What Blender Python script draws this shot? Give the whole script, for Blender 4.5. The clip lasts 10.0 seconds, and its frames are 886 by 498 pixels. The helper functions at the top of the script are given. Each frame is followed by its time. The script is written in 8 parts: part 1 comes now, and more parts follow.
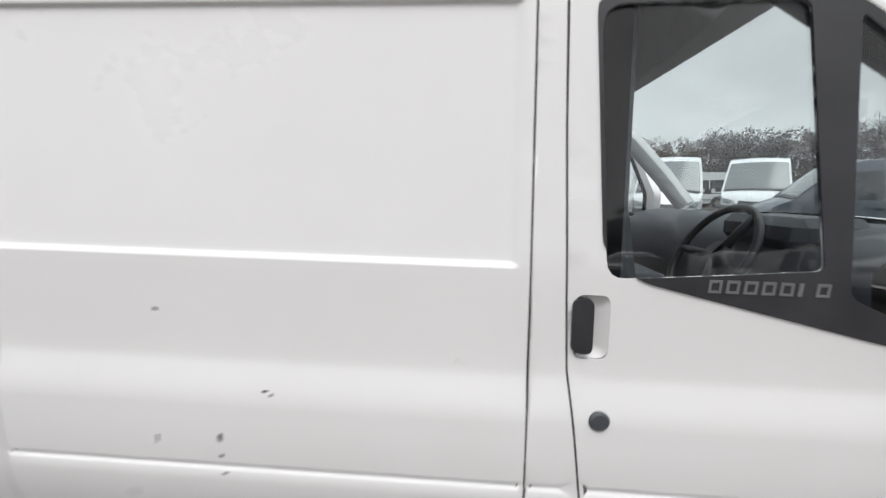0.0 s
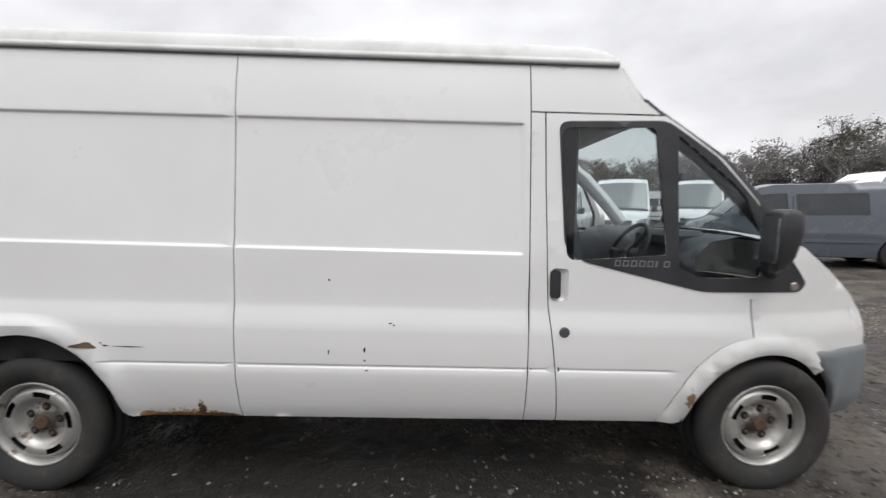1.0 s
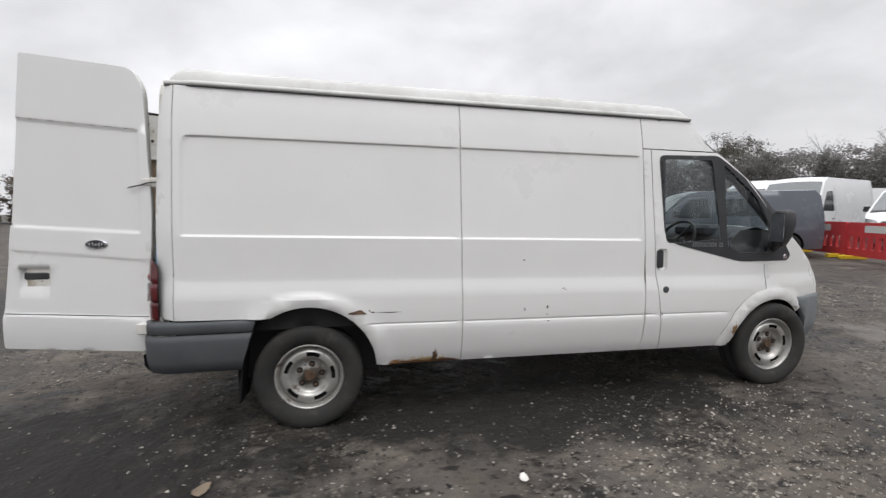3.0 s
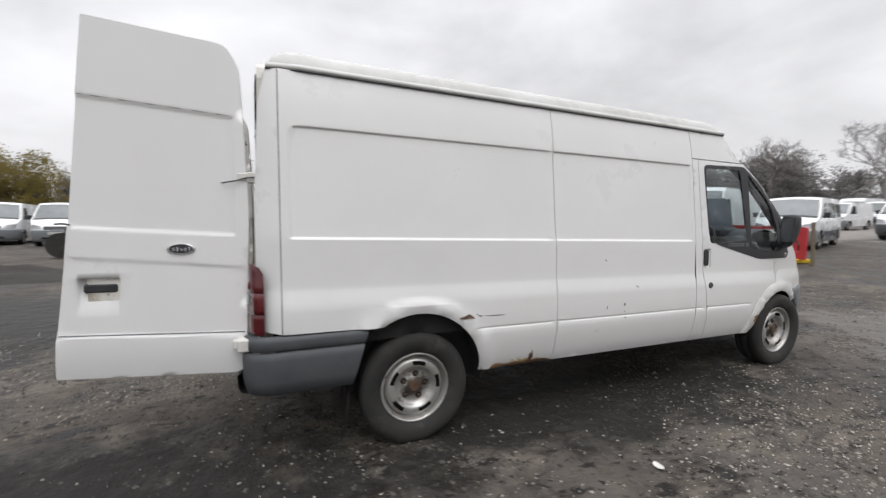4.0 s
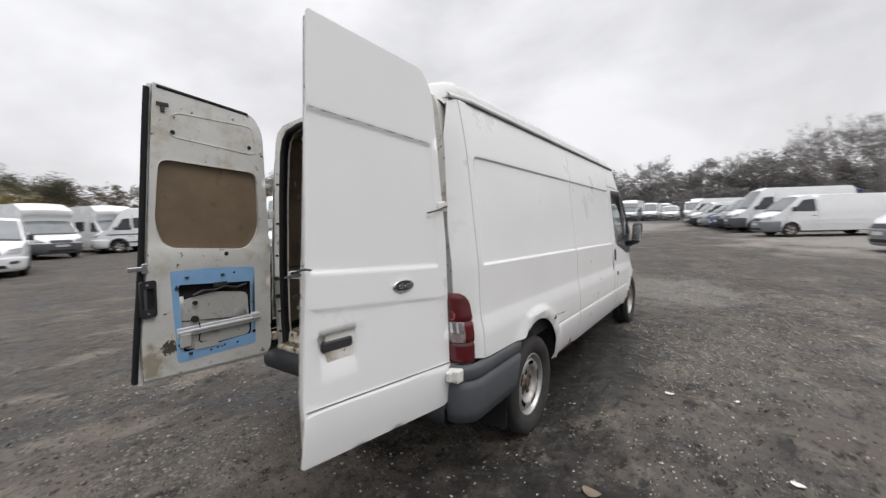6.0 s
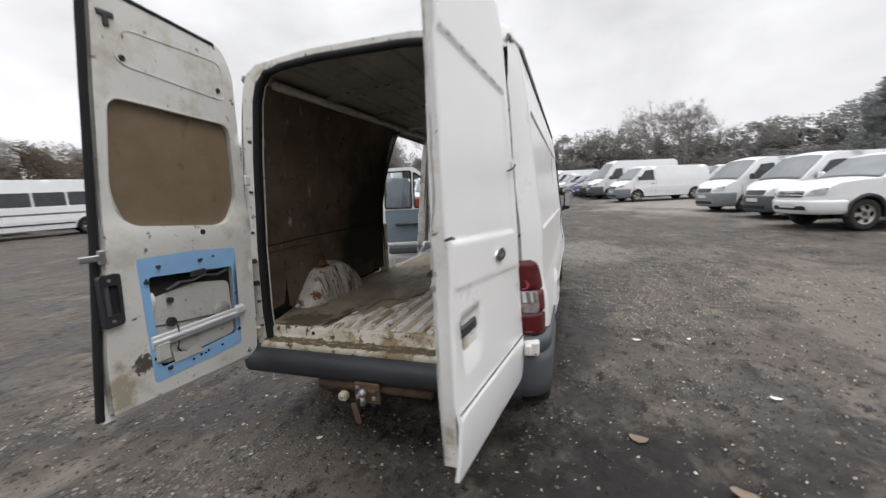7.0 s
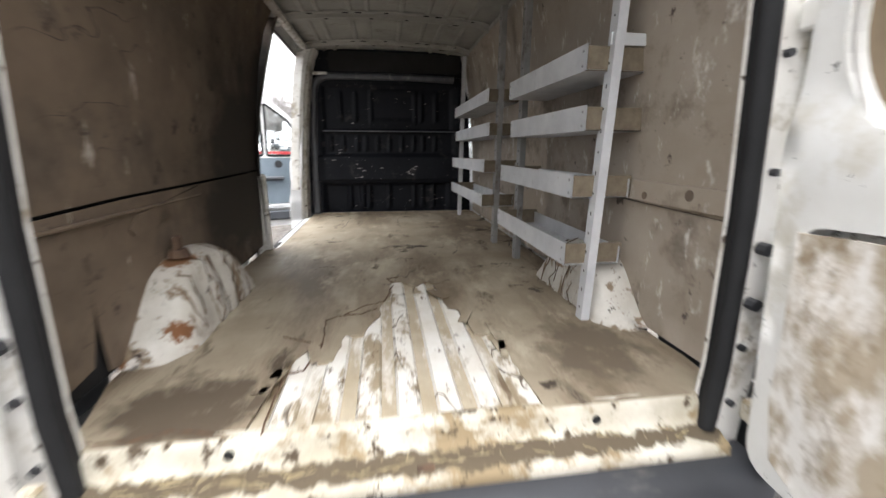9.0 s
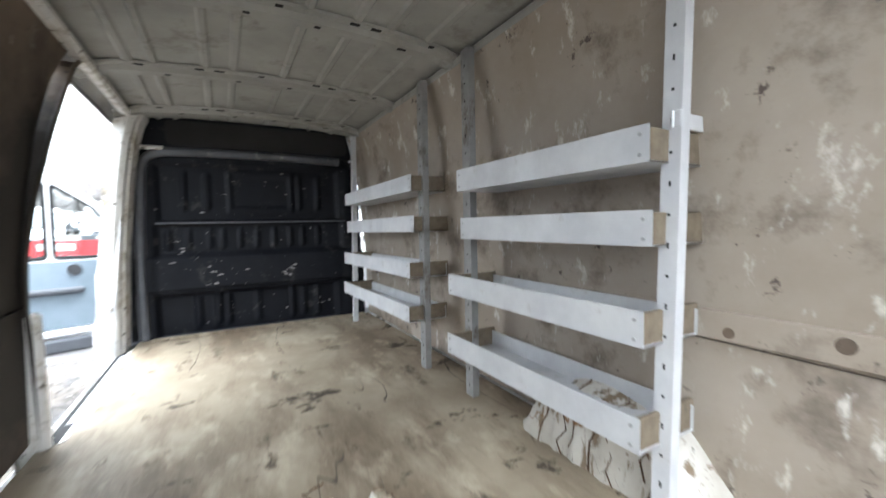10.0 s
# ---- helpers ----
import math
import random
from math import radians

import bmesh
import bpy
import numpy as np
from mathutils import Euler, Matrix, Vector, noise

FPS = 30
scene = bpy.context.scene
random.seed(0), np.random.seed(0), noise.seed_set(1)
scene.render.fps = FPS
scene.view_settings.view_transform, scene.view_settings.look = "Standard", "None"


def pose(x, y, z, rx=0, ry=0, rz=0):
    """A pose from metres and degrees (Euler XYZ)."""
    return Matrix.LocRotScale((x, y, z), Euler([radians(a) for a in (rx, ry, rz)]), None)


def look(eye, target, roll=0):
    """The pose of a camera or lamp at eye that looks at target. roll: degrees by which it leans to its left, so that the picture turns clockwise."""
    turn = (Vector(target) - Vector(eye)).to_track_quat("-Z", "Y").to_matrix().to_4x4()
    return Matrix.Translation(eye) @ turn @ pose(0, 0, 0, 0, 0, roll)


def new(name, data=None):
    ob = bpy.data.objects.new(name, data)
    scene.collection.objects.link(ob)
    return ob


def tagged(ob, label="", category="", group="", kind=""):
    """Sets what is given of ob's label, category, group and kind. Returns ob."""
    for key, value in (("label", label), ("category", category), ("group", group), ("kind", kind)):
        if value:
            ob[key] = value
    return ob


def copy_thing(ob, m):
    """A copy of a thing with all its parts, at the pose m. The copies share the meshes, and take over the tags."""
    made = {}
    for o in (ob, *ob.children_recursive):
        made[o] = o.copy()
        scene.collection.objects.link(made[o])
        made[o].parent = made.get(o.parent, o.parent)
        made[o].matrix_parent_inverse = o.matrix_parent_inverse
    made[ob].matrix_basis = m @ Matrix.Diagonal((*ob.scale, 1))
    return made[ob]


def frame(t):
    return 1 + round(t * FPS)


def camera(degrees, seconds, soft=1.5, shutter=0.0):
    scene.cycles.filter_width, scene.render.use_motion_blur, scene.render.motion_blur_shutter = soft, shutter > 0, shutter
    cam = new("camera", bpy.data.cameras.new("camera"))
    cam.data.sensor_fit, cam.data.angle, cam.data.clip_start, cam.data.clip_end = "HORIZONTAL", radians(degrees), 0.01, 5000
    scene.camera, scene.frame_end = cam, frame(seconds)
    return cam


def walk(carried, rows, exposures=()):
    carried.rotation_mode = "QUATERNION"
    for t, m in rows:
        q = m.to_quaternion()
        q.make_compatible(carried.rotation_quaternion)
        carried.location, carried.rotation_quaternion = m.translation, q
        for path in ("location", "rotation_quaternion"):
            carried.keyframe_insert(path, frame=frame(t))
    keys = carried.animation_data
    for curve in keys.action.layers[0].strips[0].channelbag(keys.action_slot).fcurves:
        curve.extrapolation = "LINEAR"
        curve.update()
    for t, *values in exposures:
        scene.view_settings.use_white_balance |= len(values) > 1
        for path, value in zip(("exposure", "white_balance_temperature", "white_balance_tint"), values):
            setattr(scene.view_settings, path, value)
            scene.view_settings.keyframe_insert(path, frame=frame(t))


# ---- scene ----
cam = camera(96.1, 10.0, soft=1.3, shutter=0.5)
PATH = [
    (0, (2.337, -1.922, 1.414), (2.209, 0.054, 1.133), 0.6),
    (0.3, (2.2, -2.182, 1.45), (2.109, -0.21, 1.13), 0.8),
    (0.5, (2.127, -2.381, 1.442), (2.078, -0.401, 1.165), 1.0),
    (1, (2.03, -2.874, 1.452), (2.068, -0.884, 1.253), 0.7),
    (1.5, (1.88, -3.305, 1.465), (1.993, -1.312, 1.338), 0.4),
    (2, (1.507, -3.614, 1.484), (1.673, -1.627, 1.33), 0.1),
    (2.5, (0.947, -3.634, 1.387), (1.192, -1.654, 1.261), 0.0),
    (2.7, (0.724, -3.64, 1.412), (1.022, -1.668, 1.264), 0.1),
    (3.8, (-0.49, -3.347, 1.428), (0.174, -1.468, 1.256), 0.4),
    (4, (-0.743, -3.24, 1.406), (0.014, -1.395, 1.254), 0.5),
    (4.5, (-1.319, -3.028, 1.462), (-0.337, -1.292, 1.317), 0.5),
    (5, (-1.844, -2.752, 1.515), (-0.64, -1.16, 1.378), 0.4),
    (5.5, (-2.323, -2.479, 1.561), (-0.896, -1.083, 1.432), -0.1),
    (5.7, (-2.466, -2.319, 1.534), (-0.956, -1.013, 1.409), -0.5),
    (6.8, (-2.894, -1.287, 1.537), (-1.037, -0.583, 1.294), -2.3),
    (7, (-2.853, -1.092, 1.502), (-0.97, -0.48, 1.221), -2.4),
    (7.5, (-2.707, -0.669, 1.428), (-0.771, -0.301, 1.089), -3.4),
    (8, (-2.44, -0.277, 1.413), (-0.499, -0.115, 0.959), -2.7),
    (8.5, (-2.078, -0.053, 1.378), (-0.143, -0.092, 0.874), -1.4),
    (9, (-1.657, 0.079, 1.349), (0.262, -0.206, 0.863), 0.2),
    (9.5, (-1.202, 0.186, 1.405), (0.663, -0.466, 1.095), 0.6),
    (10, (-0.845, 0.248, 1.479), (0.902, -0.718, 1.354), -1.2),
]
walk(cam, [(t, look(eye, target, roll)) for t, eye, target, roll in PATH],
     [(0.0, -0.12, 6500, 10), (1.0, -0.32, 6500, 10), (2.0, -0.42, 6500, 10), (5.0, -0.40, 6500, 10), (6.8, -0.28, 6500, 10), (7.5, 0.18, 6500, 10), (8.0, 0.75, 6500, 10), (8.5, 1.15, 6500, 10),
      (9.0, 1.65, 6500, 10), (9.5, 2.3, 6200, 8), (10.0, 2.68, 5950, 6)])

# ---- sky and light ----
sky_world = bpy.data.worlds.new("overcast_sky")
scene.world = sky_world
sky_world.use_nodes = True
wn, wl = sky_world.node_tree.nodes, sky_world.node_tree.links
wn.clear()
w_out = wn.new("ShaderNodeOutputWorld")
w_bg = wn.new("ShaderNodeBackground")
w_sky = wn.new("ShaderNodeTexSky")
w_sky.sky_type, w_sky.sun_disc = "NISHITA", False
w_sky.sun_elevation, w_sky.sun_rotation = radians(60), radians(180)
w_sky.air_density, w_sky.dust_density = 2.0, 6.0
w_tex = wn.new("ShaderNodeTexCoord")
w_sep = wn.new("ShaderNodeSeparateXYZ")
wl.new(w_tex.outputs["Generated"], w_sep.inputs[0])
# overcast luminance: darker at the horizon than overhead
w_lum = wn.new("ShaderNodeValToRGB")
w_half = wn.new("ShaderNodeMath")
w_half.operation = "MULTIPLY_ADD"
w_half.inputs[1].default_value, w_half.inputs[2].default_value = 0.5, 0.5
for pos, v in ((1.0, 3.7), (0.0, 0.9), (0.5, 1.08), (0.57, 1.0), (0.74, 1.06), (0.87, 1.9)):
    e = w_lum.color_ramp.elements[-1] if pos == 1.0 else (w_lum.color_ramp.elements[0] if pos == 0.0 else w_lum.color_ramp.elements.new(pos))
    e.position, e.color = pos, (v, v * 1.002, v * 1.035, 1)
wl.new(w_sep.outputs["Z"], w_half.inputs[0])
wl.new(w_half.outputs[0], w_lum.inputs[0])
w_map = wn.new("ShaderNodeMapping")
w_map.inputs["Scale"].default_value = (1.0, 1.0, 1.9)
wl.new(w_tex.outputs["Generated"], w_map.inputs[0])
w_noise = wn.new("ShaderNodeTexNoise")
w_noise.inputs["Scale"].default_value, w_noise.inputs["Detail"].default_value = 2.1, 7.0
w_noise.inputs["Roughness"].default_value, w_noise.inputs["Distortion"].default_value = 0.52, 0.25
wl.new(w_map.outputs[0], w_noise.inputs["Vector"])
w_cl = wn.new("ShaderNodeMapRange")
w_cl.inputs["From Min"].default_value, w_cl.inputs["From Max"].default_value = 0.36, 0.64
w_cl.inputs["To Min"].default_value, w_cl.inputs["To Max"].default_value = 0.82, 1.14
wl.new(w_noise.outputs["Fac"], w_cl.inputs[0])
w_mul = wn.new("ShaderNodeVectorMath")
w_mul.operation = "SCALE"
wl.new(w_lum.outputs[0], w_mul.inputs[0])
w_side = wn.new("ShaderNodeMath")
w_side.operation = "MULTIPLY_ADD"
w_side.inputs[1].default_value, w_side.inputs[2].default_value = 0.13, 1.0
wl.new(w_sep.outputs["Y"], w_side.inputs[0])
w_both = wn.new("ShaderNodeMath")
w_both.operation = "MULTIPLY"
wl.new(w_cl.outputs[0], w_both.inputs[0])
wl.new(w_side.outputs[0], w_both.inputs[1])
wl.new(w_both.outputs[0], w_mul.inputs["Scale"])
w_mix = wn.new("ShaderNodeVectorMath")
w_mix.operation = "MULTIPLY_ADD"
w_mix.inputs[1].default_value = (0.0025, 0.0025, 0.0025)
wl.new(w_sky.outputs[0], w_mix.inputs[0])
wl.new(w_mul.outputs[0], w_mix.inputs[2])
wl.new(w_mix.outputs[0], w_bg.inputs["Color"])
w_bg.inputs["Strength"].default_value = 1.0
wl.new(w_bg.outputs[0], w_out.inputs[0])

sun = new("sun", bpy.data.lights.new("sun", "SUN"))
sun.data.energy, sun.data.angle, sun.data.color = 1.1, radians(30), (1.0, 0.97, 0.93)
sun.matrix_world = look((2, -9, 16), (2, 0, 0))

# ---- materials ----
_mats = {}


def surf(name, c1, c2=None, scale=3.0, rough=0.5, rough2=None, metal=0.0, bump=0.0, bscale=60.0, spec=0.5, coat=0.0, contrast=(0.35, 0.65), stretch=(1, 1, 1),
         stains=()):
    """A surface whose colour wanders between c1 and c2 at two scales, with fine relief.
    stains: (colour, scale, from, to, stretch, rough) layers with a noisy shape."""
    m = bpy.data.materials.new(name)
    m.use_nodes = True
    n, l = m.node_tree.nodes, m.node_tree.links
    b = n["Principled BSDF"]
    tc = n.new("ShaderNodeTexCoord")
    mp = n.new("ShaderNodeMapping")
    mp.inputs["Scale"].default_value = stretch
    l.new(tc.outputs["Object"], mp.inputs[0])
    c2 = c2 or tuple(v * 0.88 for v in c1)
    n1 = n.new("ShaderNodeTexNoise")
    n1.inputs["Scale"].default_value, n1.inputs["Detail"].default_value, n1.inputs["Roughness"].default_value = scale, 8.0, 0.62
    l.new(mp.outputs[0], n1.inputs["Vector"])
    mr = n.new("ShaderNodeMapRange")
    mr.inputs["From Min"].default_value, mr.inputs["From Max"].default_value = contrast
    l.new(n1.outputs["Fac"], mr.inputs[0])
    mix = n.new("ShaderNodeMix")
    mix.data_type = "RGBA"
    mix.inputs["A"].default_value, mix.inputs["B"].default_value = (*c1, 1), (*c2, 1)
    l.new(mr.outputs[0], mix.inputs["Factor"])
    col = mix.outputs["Result"]
    b.inputs["Roughness"].default_value, b.inputs["Metallic"].default_value = rough, metal
    b.inputs["Specular IOR Level"].default_value = spec
    b.inputs["Coat Weight"].default_value = coat
    b.inputs["Coat Roughness"].default_value = 0.12
    rsock = None
    if rough2 is not None:
        rr = n.new("ShaderNodeMapRange")
        rr.inputs["To Min"].default_value, rr.inputs["To Max"].default_value = rough, rough2
        l.new(mr.outputs[0], rr.inputs[0])
        rsock = rr.outputs[0]
    for colour, sc, lo, hi, st, rg in stains:
        m2 = n.new("ShaderNodeMapping")
        m2.inputs["Scale"].default_value = st
        m2.inputs["Location"].default_value = (sc * 0.37, sc * 0.11, sc * 0.73)
        l.new(tc.outputs["Object"], m2.inputs[0])
        ns = n.new("ShaderNodeTexNoise")
        ns.inputs["Scale"].default_value, ns.inputs["Detail"].default_value, ns.inputs["Roughness"].default_value = sc, 9.0, 0.68
        l.new(m2.outputs[0], ns.inputs["Vector"])
        sr = n.new("ShaderNodeMapRange")
        sr.inputs["From Min"].default_value, sr.inputs["From Max"].default_value = lo, hi
        l.new(ns.outputs["Fac"], sr.inputs[0])
        mx = n.new("ShaderNodeMix")
        mx.data_type = "RGBA"
        l.new(sr.outputs[0], mx.inputs["Factor"])
        l.new(col, mx.inputs["A"])
        mx.inputs["B"].default_value = (*colour, 1)
        col = mx.outputs["Result"]
        if rg is not None:
            rm = n.new("ShaderNodeMix")
            rm.data_type = "FLOAT"
            l.new(sr.outputs[0], rm.inputs["Factor"])
            if rsock is None:
                rm.inputs["A"].default_value = rough
            else:
                l.new(rsock, rm.inputs["A"])
            rm.inputs["B"].default_value = rg
            rsock = rm.outputs["Result"]
    l.new(col, b.inputs["Base Color"])
    if rsock is not None:
        l.new(rsock, b.inputs["Roughness"])
    if bump:
        nb = n.new("ShaderNodeTexNoise")
        nb.inputs["Scale"].default_value, nb.inputs["Detail"].default_value = bscale, 6.0
        l.new(mp.outputs[0], nb.inputs["Vector"])
        bp = n.new("ShaderNodeBump")
        bp.inputs["Strength"].default_value, bp.inputs["Distance"].default_value = 1.0, bump
        l.new(nb.outputs["Fac"], bp.inputs["Height"])
        l.new(bp.outputs[0], b.inputs["Normal"])
    _mats[name] = m
    return m


def region_stain_shade(m, colour, centre, size, scale, rough=0.9, lo=0.42, hi=0.56):
    """Adds a ragged stain or painted shade round a place of the surface to a material: centre and half size in metres,
    in the object's own space.
    """
    n, l = m.node_tree.nodes, m.node_tree.links
    b = n["Principled BSDF"]
    base = b.inputs["Base Color"].links[0].from_socket
    tc = n.new("ShaderNodeTexCoord")
    sub = n.new("ShaderNodeVectorMath")
    sub.operation = "SUBTRACT"
    sub.inputs[1].default_value = centre
    l.new(tc.outputs["Object"], sub.inputs[0])
    div = n.new("ShaderNodeVectorMath")
    div.operation = "DIVIDE"
    div.inputs[1].default_value = size
    l.new(sub.outputs[0], div.inputs[0])
    ln = n.new("ShaderNodeVectorMath")
    ln.operation = "LENGTH"
    l.new(div.outputs[0], ln.inputs[0])
    fall = n.new("ShaderNodeMapRange")
    fall.inputs["From Min"].default_value, fall.inputs["From Max"].default_value = 0.2, 1.0
    fall.inputs["To Min"].default_value, fall.inputs["To Max"].default_value = 0.25, -0.35
    l.new(ln.outputs["Value"], fall.inputs[0])
    ns = n.new("ShaderNodeTexNoise")
    ns.inputs["Scale"].default_value, ns.inputs["Detail"].default_value, ns.inputs["Roughness"].default_value = scale, 8.0, 0.65
    l.new(tc.outputs["Object"], ns.inputs["Vector"])
    add = n.new("ShaderNodeMath")
    l.new(ns.outputs["Fac"], add.inputs[0])
    l.new(fall.outputs[0], add.inputs[1])
    sr = n.new("ShaderNodeMapRange")
    sr.inputs["From Min"].default_value, sr.inputs["From Max"].default_value = lo, hi
    l.new(add.outputs[0], sr.inputs[0])
    mx = n.new("ShaderNodeMix")
    mx.data_type = "RGBA"
    l.new(sr.outputs[0], mx.inputs["Factor"])
    l.new(base, mx.inputs["A"])
    mx.inputs["B"].default_value = (*colour, 1)
    l.new(mx.outputs["Result"], b.inputs["Base Color"])
    rm = n.new("ShaderNodeMix")
    rm.data_type = "FLOAT"
    l.new(sr.outputs[0], rm.inputs["Factor"])
    if b.inputs["Roughness"].links:
        l.new(b.inputs["Roughness"].links[0].from_socket, rm.inputs["A"])
    else:
        rm.inputs["A"].default_value = b.inputs["Roughness"].default_value
    rm.inputs["B"].default_value = rough
    l.new(rm.outputs["Result"], b.inputs["Roughness"])
    return m


def cracks(m, colour, scale, width, patch=1.5, lo=0.48, hi=0.58, stretch=(1, 1, 1)):
    """Thin wandering crack lines in a material, only in patches."""
    n, l = m.node_tree.nodes, m.node_tree.links
    b = n["Principled BSDF"]
    base = b.inputs["Base Color"].links[0].from_socket
    tc = n.new("ShaderNodeTexCoord")
    mp = n.new("ShaderNodeMapping")
    mp.inputs["Scale"].default_value = stretch
    l.new(tc.outputs["Object"], mp.inputs[0])
    n1, n2 = n.new("ShaderNodeTexNoise"), n.new("ShaderNodeTexNoise")
    n1.inputs["Scale"].default_value, n1.inputs["Detail"].default_value, n1.inputs["Roughness"].default_value = scale, 3.0, 0.5
    n2.inputs["Scale"].default_value, n2.inputs["Detail"].default_value = patch, 4.0
    l.new(mp.outputs[0], n1.inputs["Vector"])
    l.new(tc.outputs["Object"], n2.inputs["Vector"])
    sub, ab, mul = n.new("ShaderNodeMath"), n.new("ShaderNodeMath"), n.new("ShaderNodeMath")
    sub.operation, ab.operation, mul.operation = "SUBTRACT", "ABSOLUTE", "MULTIPLY"
    sub.inputs[1].default_value = 0.5
    l.new(n1.outputs["Fac"], sub.inputs[0])
    l.new(sub.outputs[0], ab.inputs[0])
    line, where = n.new("ShaderNodeMapRange"), n.new("ShaderNodeMapRange")
    line.inputs["From Min"].default_value, line.inputs["From Max"].default_value = width * 0.4, width
    line.inputs["To Min"].default_value, line.inputs["To Max"].default_value = 1.0, 0.0
    where.inputs["From Min"].default_value, where.inputs["From Max"].default_value = lo, hi
    l.new(ab.outputs[0], line.inputs[0])
    l.new(n2.outputs["Fac"], where.inputs[0])
    l.new(line.outputs[0], mul.inputs[0])
    l.new(where.outputs[0], mul.inputs[1])
    mx = n.new("ShaderNodeMix")
    mx.data_type = "RGBA"
    l.new(mul.outputs[0], mx.inputs["Factor"])
    l.new(base, mx.inputs["A"])
    mx.inputs["B"].default_value = (*colour, 1)
    l.new(mx.outputs["Result"], b.inputs["Base Color"])
    return m


def glass(name, tint, rough=0.02):
    m = bpy.data.materials.new(name)
    m.use_nodes = True
    n, l = m.node_tree.nodes, m.node_tree.links
    n.clear()
    out, tr, gl, mx, fr, pw, ma = (n.new("ShaderNode" + k) for k in ("OutputMaterial", "BsdfTransparent", "BsdfGlossy", "MixShader", "LayerWeight", "Math", "Math"))
    tr.inputs[0].default_value = (*tint, 1)
    gl.inputs["Roughness"].default_value = rough
    pw.operation, ma.operation = "POWER", "MULTIPLY_ADD"
    pw.inputs[1].default_value, ma.inputs[1].default_value, ma.inputs[2].default_value = 4.0, 0.75, 0.07
    l.new(fr.outputs["Facing"], pw.inputs[0])
    l.new(pw.outputs[0], ma.inputs[0])
    l.new(ma.outputs[0], mx.inputs[0])
    l.new(tr.outputs[0], mx.inputs[1])
    l.new(gl.outputs[0], mx.inputs[2])
    l.new(mx.outputs[0], out.inputs[0])
    return m


RUST = (0.16, 0.07, 0.025)
GRIME = (0.30, 0.25, 0.17)
M_WHITE = surf("white_van_paint", (0.80, 0.80, 0.795), (0.778, 0.778, 0.773), 1.4, 0.27, 0.30, spec=0.5, coat=0.12, bump=0.00012, bscale=3.0,
               stains=(((0.765, 0.763, 0.752), 2.1, 0.50, 0.95, (1, 1, 0.6), 0.31),))
M_QUARTER = surf("rust_bitten_white_paint", (0.80, 0.80, 0.795), (0.765, 0.765, 0.76), 1.4, 0.27, 0.31, coat=0.12, bump=0.00012, bscale=3.0,
                 stains=(((0.765, 0.763, 0.752), 2.1, 0.50, 0.95, (1, 1, 0.6), 0.31),))
region_stain_shade(M_QUARTER, (0.50, 0.37, 0.18), (0.80, -0.94, 0.385), (0.40, 0.3, 0.12), 58, 0.8, 0.53, 0.60)
region_stain_shade(M_QUARTER, (0.17, 0.085, 0.035), (0.80, -0.94, 0.385), (0.46, 0.3, 0.062), 60, 0.9, 0.45, 0.52)
region_stain_shade(M_QUARTER, (0.075, 0.036, 0.018), (0.95, -0.94, 0.385), (0.16, 0.3, 0.065), 70, 0.9, 0.51, 0.55)
region_stain_shade(M_QUARTER, (0.24, 0.12, 0.05), (0.60, -0.94, 0.40), (0.10, 0.3, 0.08), 80, 0.9, 0.58, 0.62)
region_stain_shade(M_QUARTER, (0.09, 0.045, 0.02), (0.87, -0.94, 0.43), (0.045, 0.3, 0.13), 70, 0.9, 0.57, 0.60)
M_FENDER = surf("worn_white_paint", (0.80, 0.80, 0.79), (0.73, 0.73, 0.72), 1.6, 0.24, 0.4, coat=0.12, bump=0.00012, bscale=3.0)
region_stain_shade(M_FENDER, (0.26, 0.16, 0.08), (3.32, -0.98, 0.52), (0.06, 0.3, 0.11), 46, 0.85, 0.60, 0.64)
# roof white is greyed in colour to hold down the strong overhead light
M_ROOFOUT = surf("dimmed_white_roof_paint", (0.60, 0.60, 0.59), (0.50, 0.50, 0.485), 2.2, 0.45, 0.6, bump=0.0002, bscale=6,
                stains=(((0.40, 0.40, 0.37), 4.0, 0.52, 0.75, (1, 1, 1), 0.7),))
M_DIRTY = surf("dirty_white_paint", (0.72, 0.71, 0.68), (0.62, 0.60, 0.55), 3.5, 0.4, 0.6, bump=0.0006, bscale=25,
               stains=(((0.36, 0.32, 0.25), 7.0, 0.54, 0.66, (1, 1, 1), 0.8), ((0.09, 0.07, 0.05), 23.0, 0.60, 0.64, (1, 1, 1), 0.9)))
M_DOOR_IN = surf("grubby_white_door_paint", (0.67, 0.67, 0.65), (0.59, 0.58, 0.55), 3.0, 0.4, 0.6, bump=0.0005, bscale=25,
                 stains=(((0.46, 0.43, 0.35), 5.0, 0.52, 0.70, (1, 1, 1), 0.7), ((0.06, 0.055, 0.05), 19.0, 0.635, 0.66, (1, 1, 1), 0.8), ((0.05, 0.045, 0.04), 48.0, 0.66, 0.68, (1, 1, 1), 0.8)))
# darker copy of the door white: the recessed plate's shade is in the colour
M_PLATE = surf("shade_greyed_door_plate", (0.50, 0.50, 0.48), (0.40, 0.395, 0.37), 3.0, 0.5, 0.7, bump=0.0005, bscale=25,
               stains=(((0.22, 0.20, 0.17), 6.0, 0.55, 0.72, (1, 1, 1), 0.8), ((0.05, 0.045, 0.04), 30.0, 0.64, 0.67, (1, 1, 1), 0.8)))
M_SILLP = surf("rusty_cream_sill_paint", (0.56, 0.53, 0.45), (0.38, 0.34, 0.26), 6.0, 0.55, 0.8, bump=0.002, bscale=40,
               stains=(((0.25, 0.19, 0.11), 6.0, 0.50, 0.58, (0.7, 1, 1), 0.9), ((0.07, 0.05, 0.03), 15.0, 0.57, 0.62, (1, 1, 1), 0.9)))
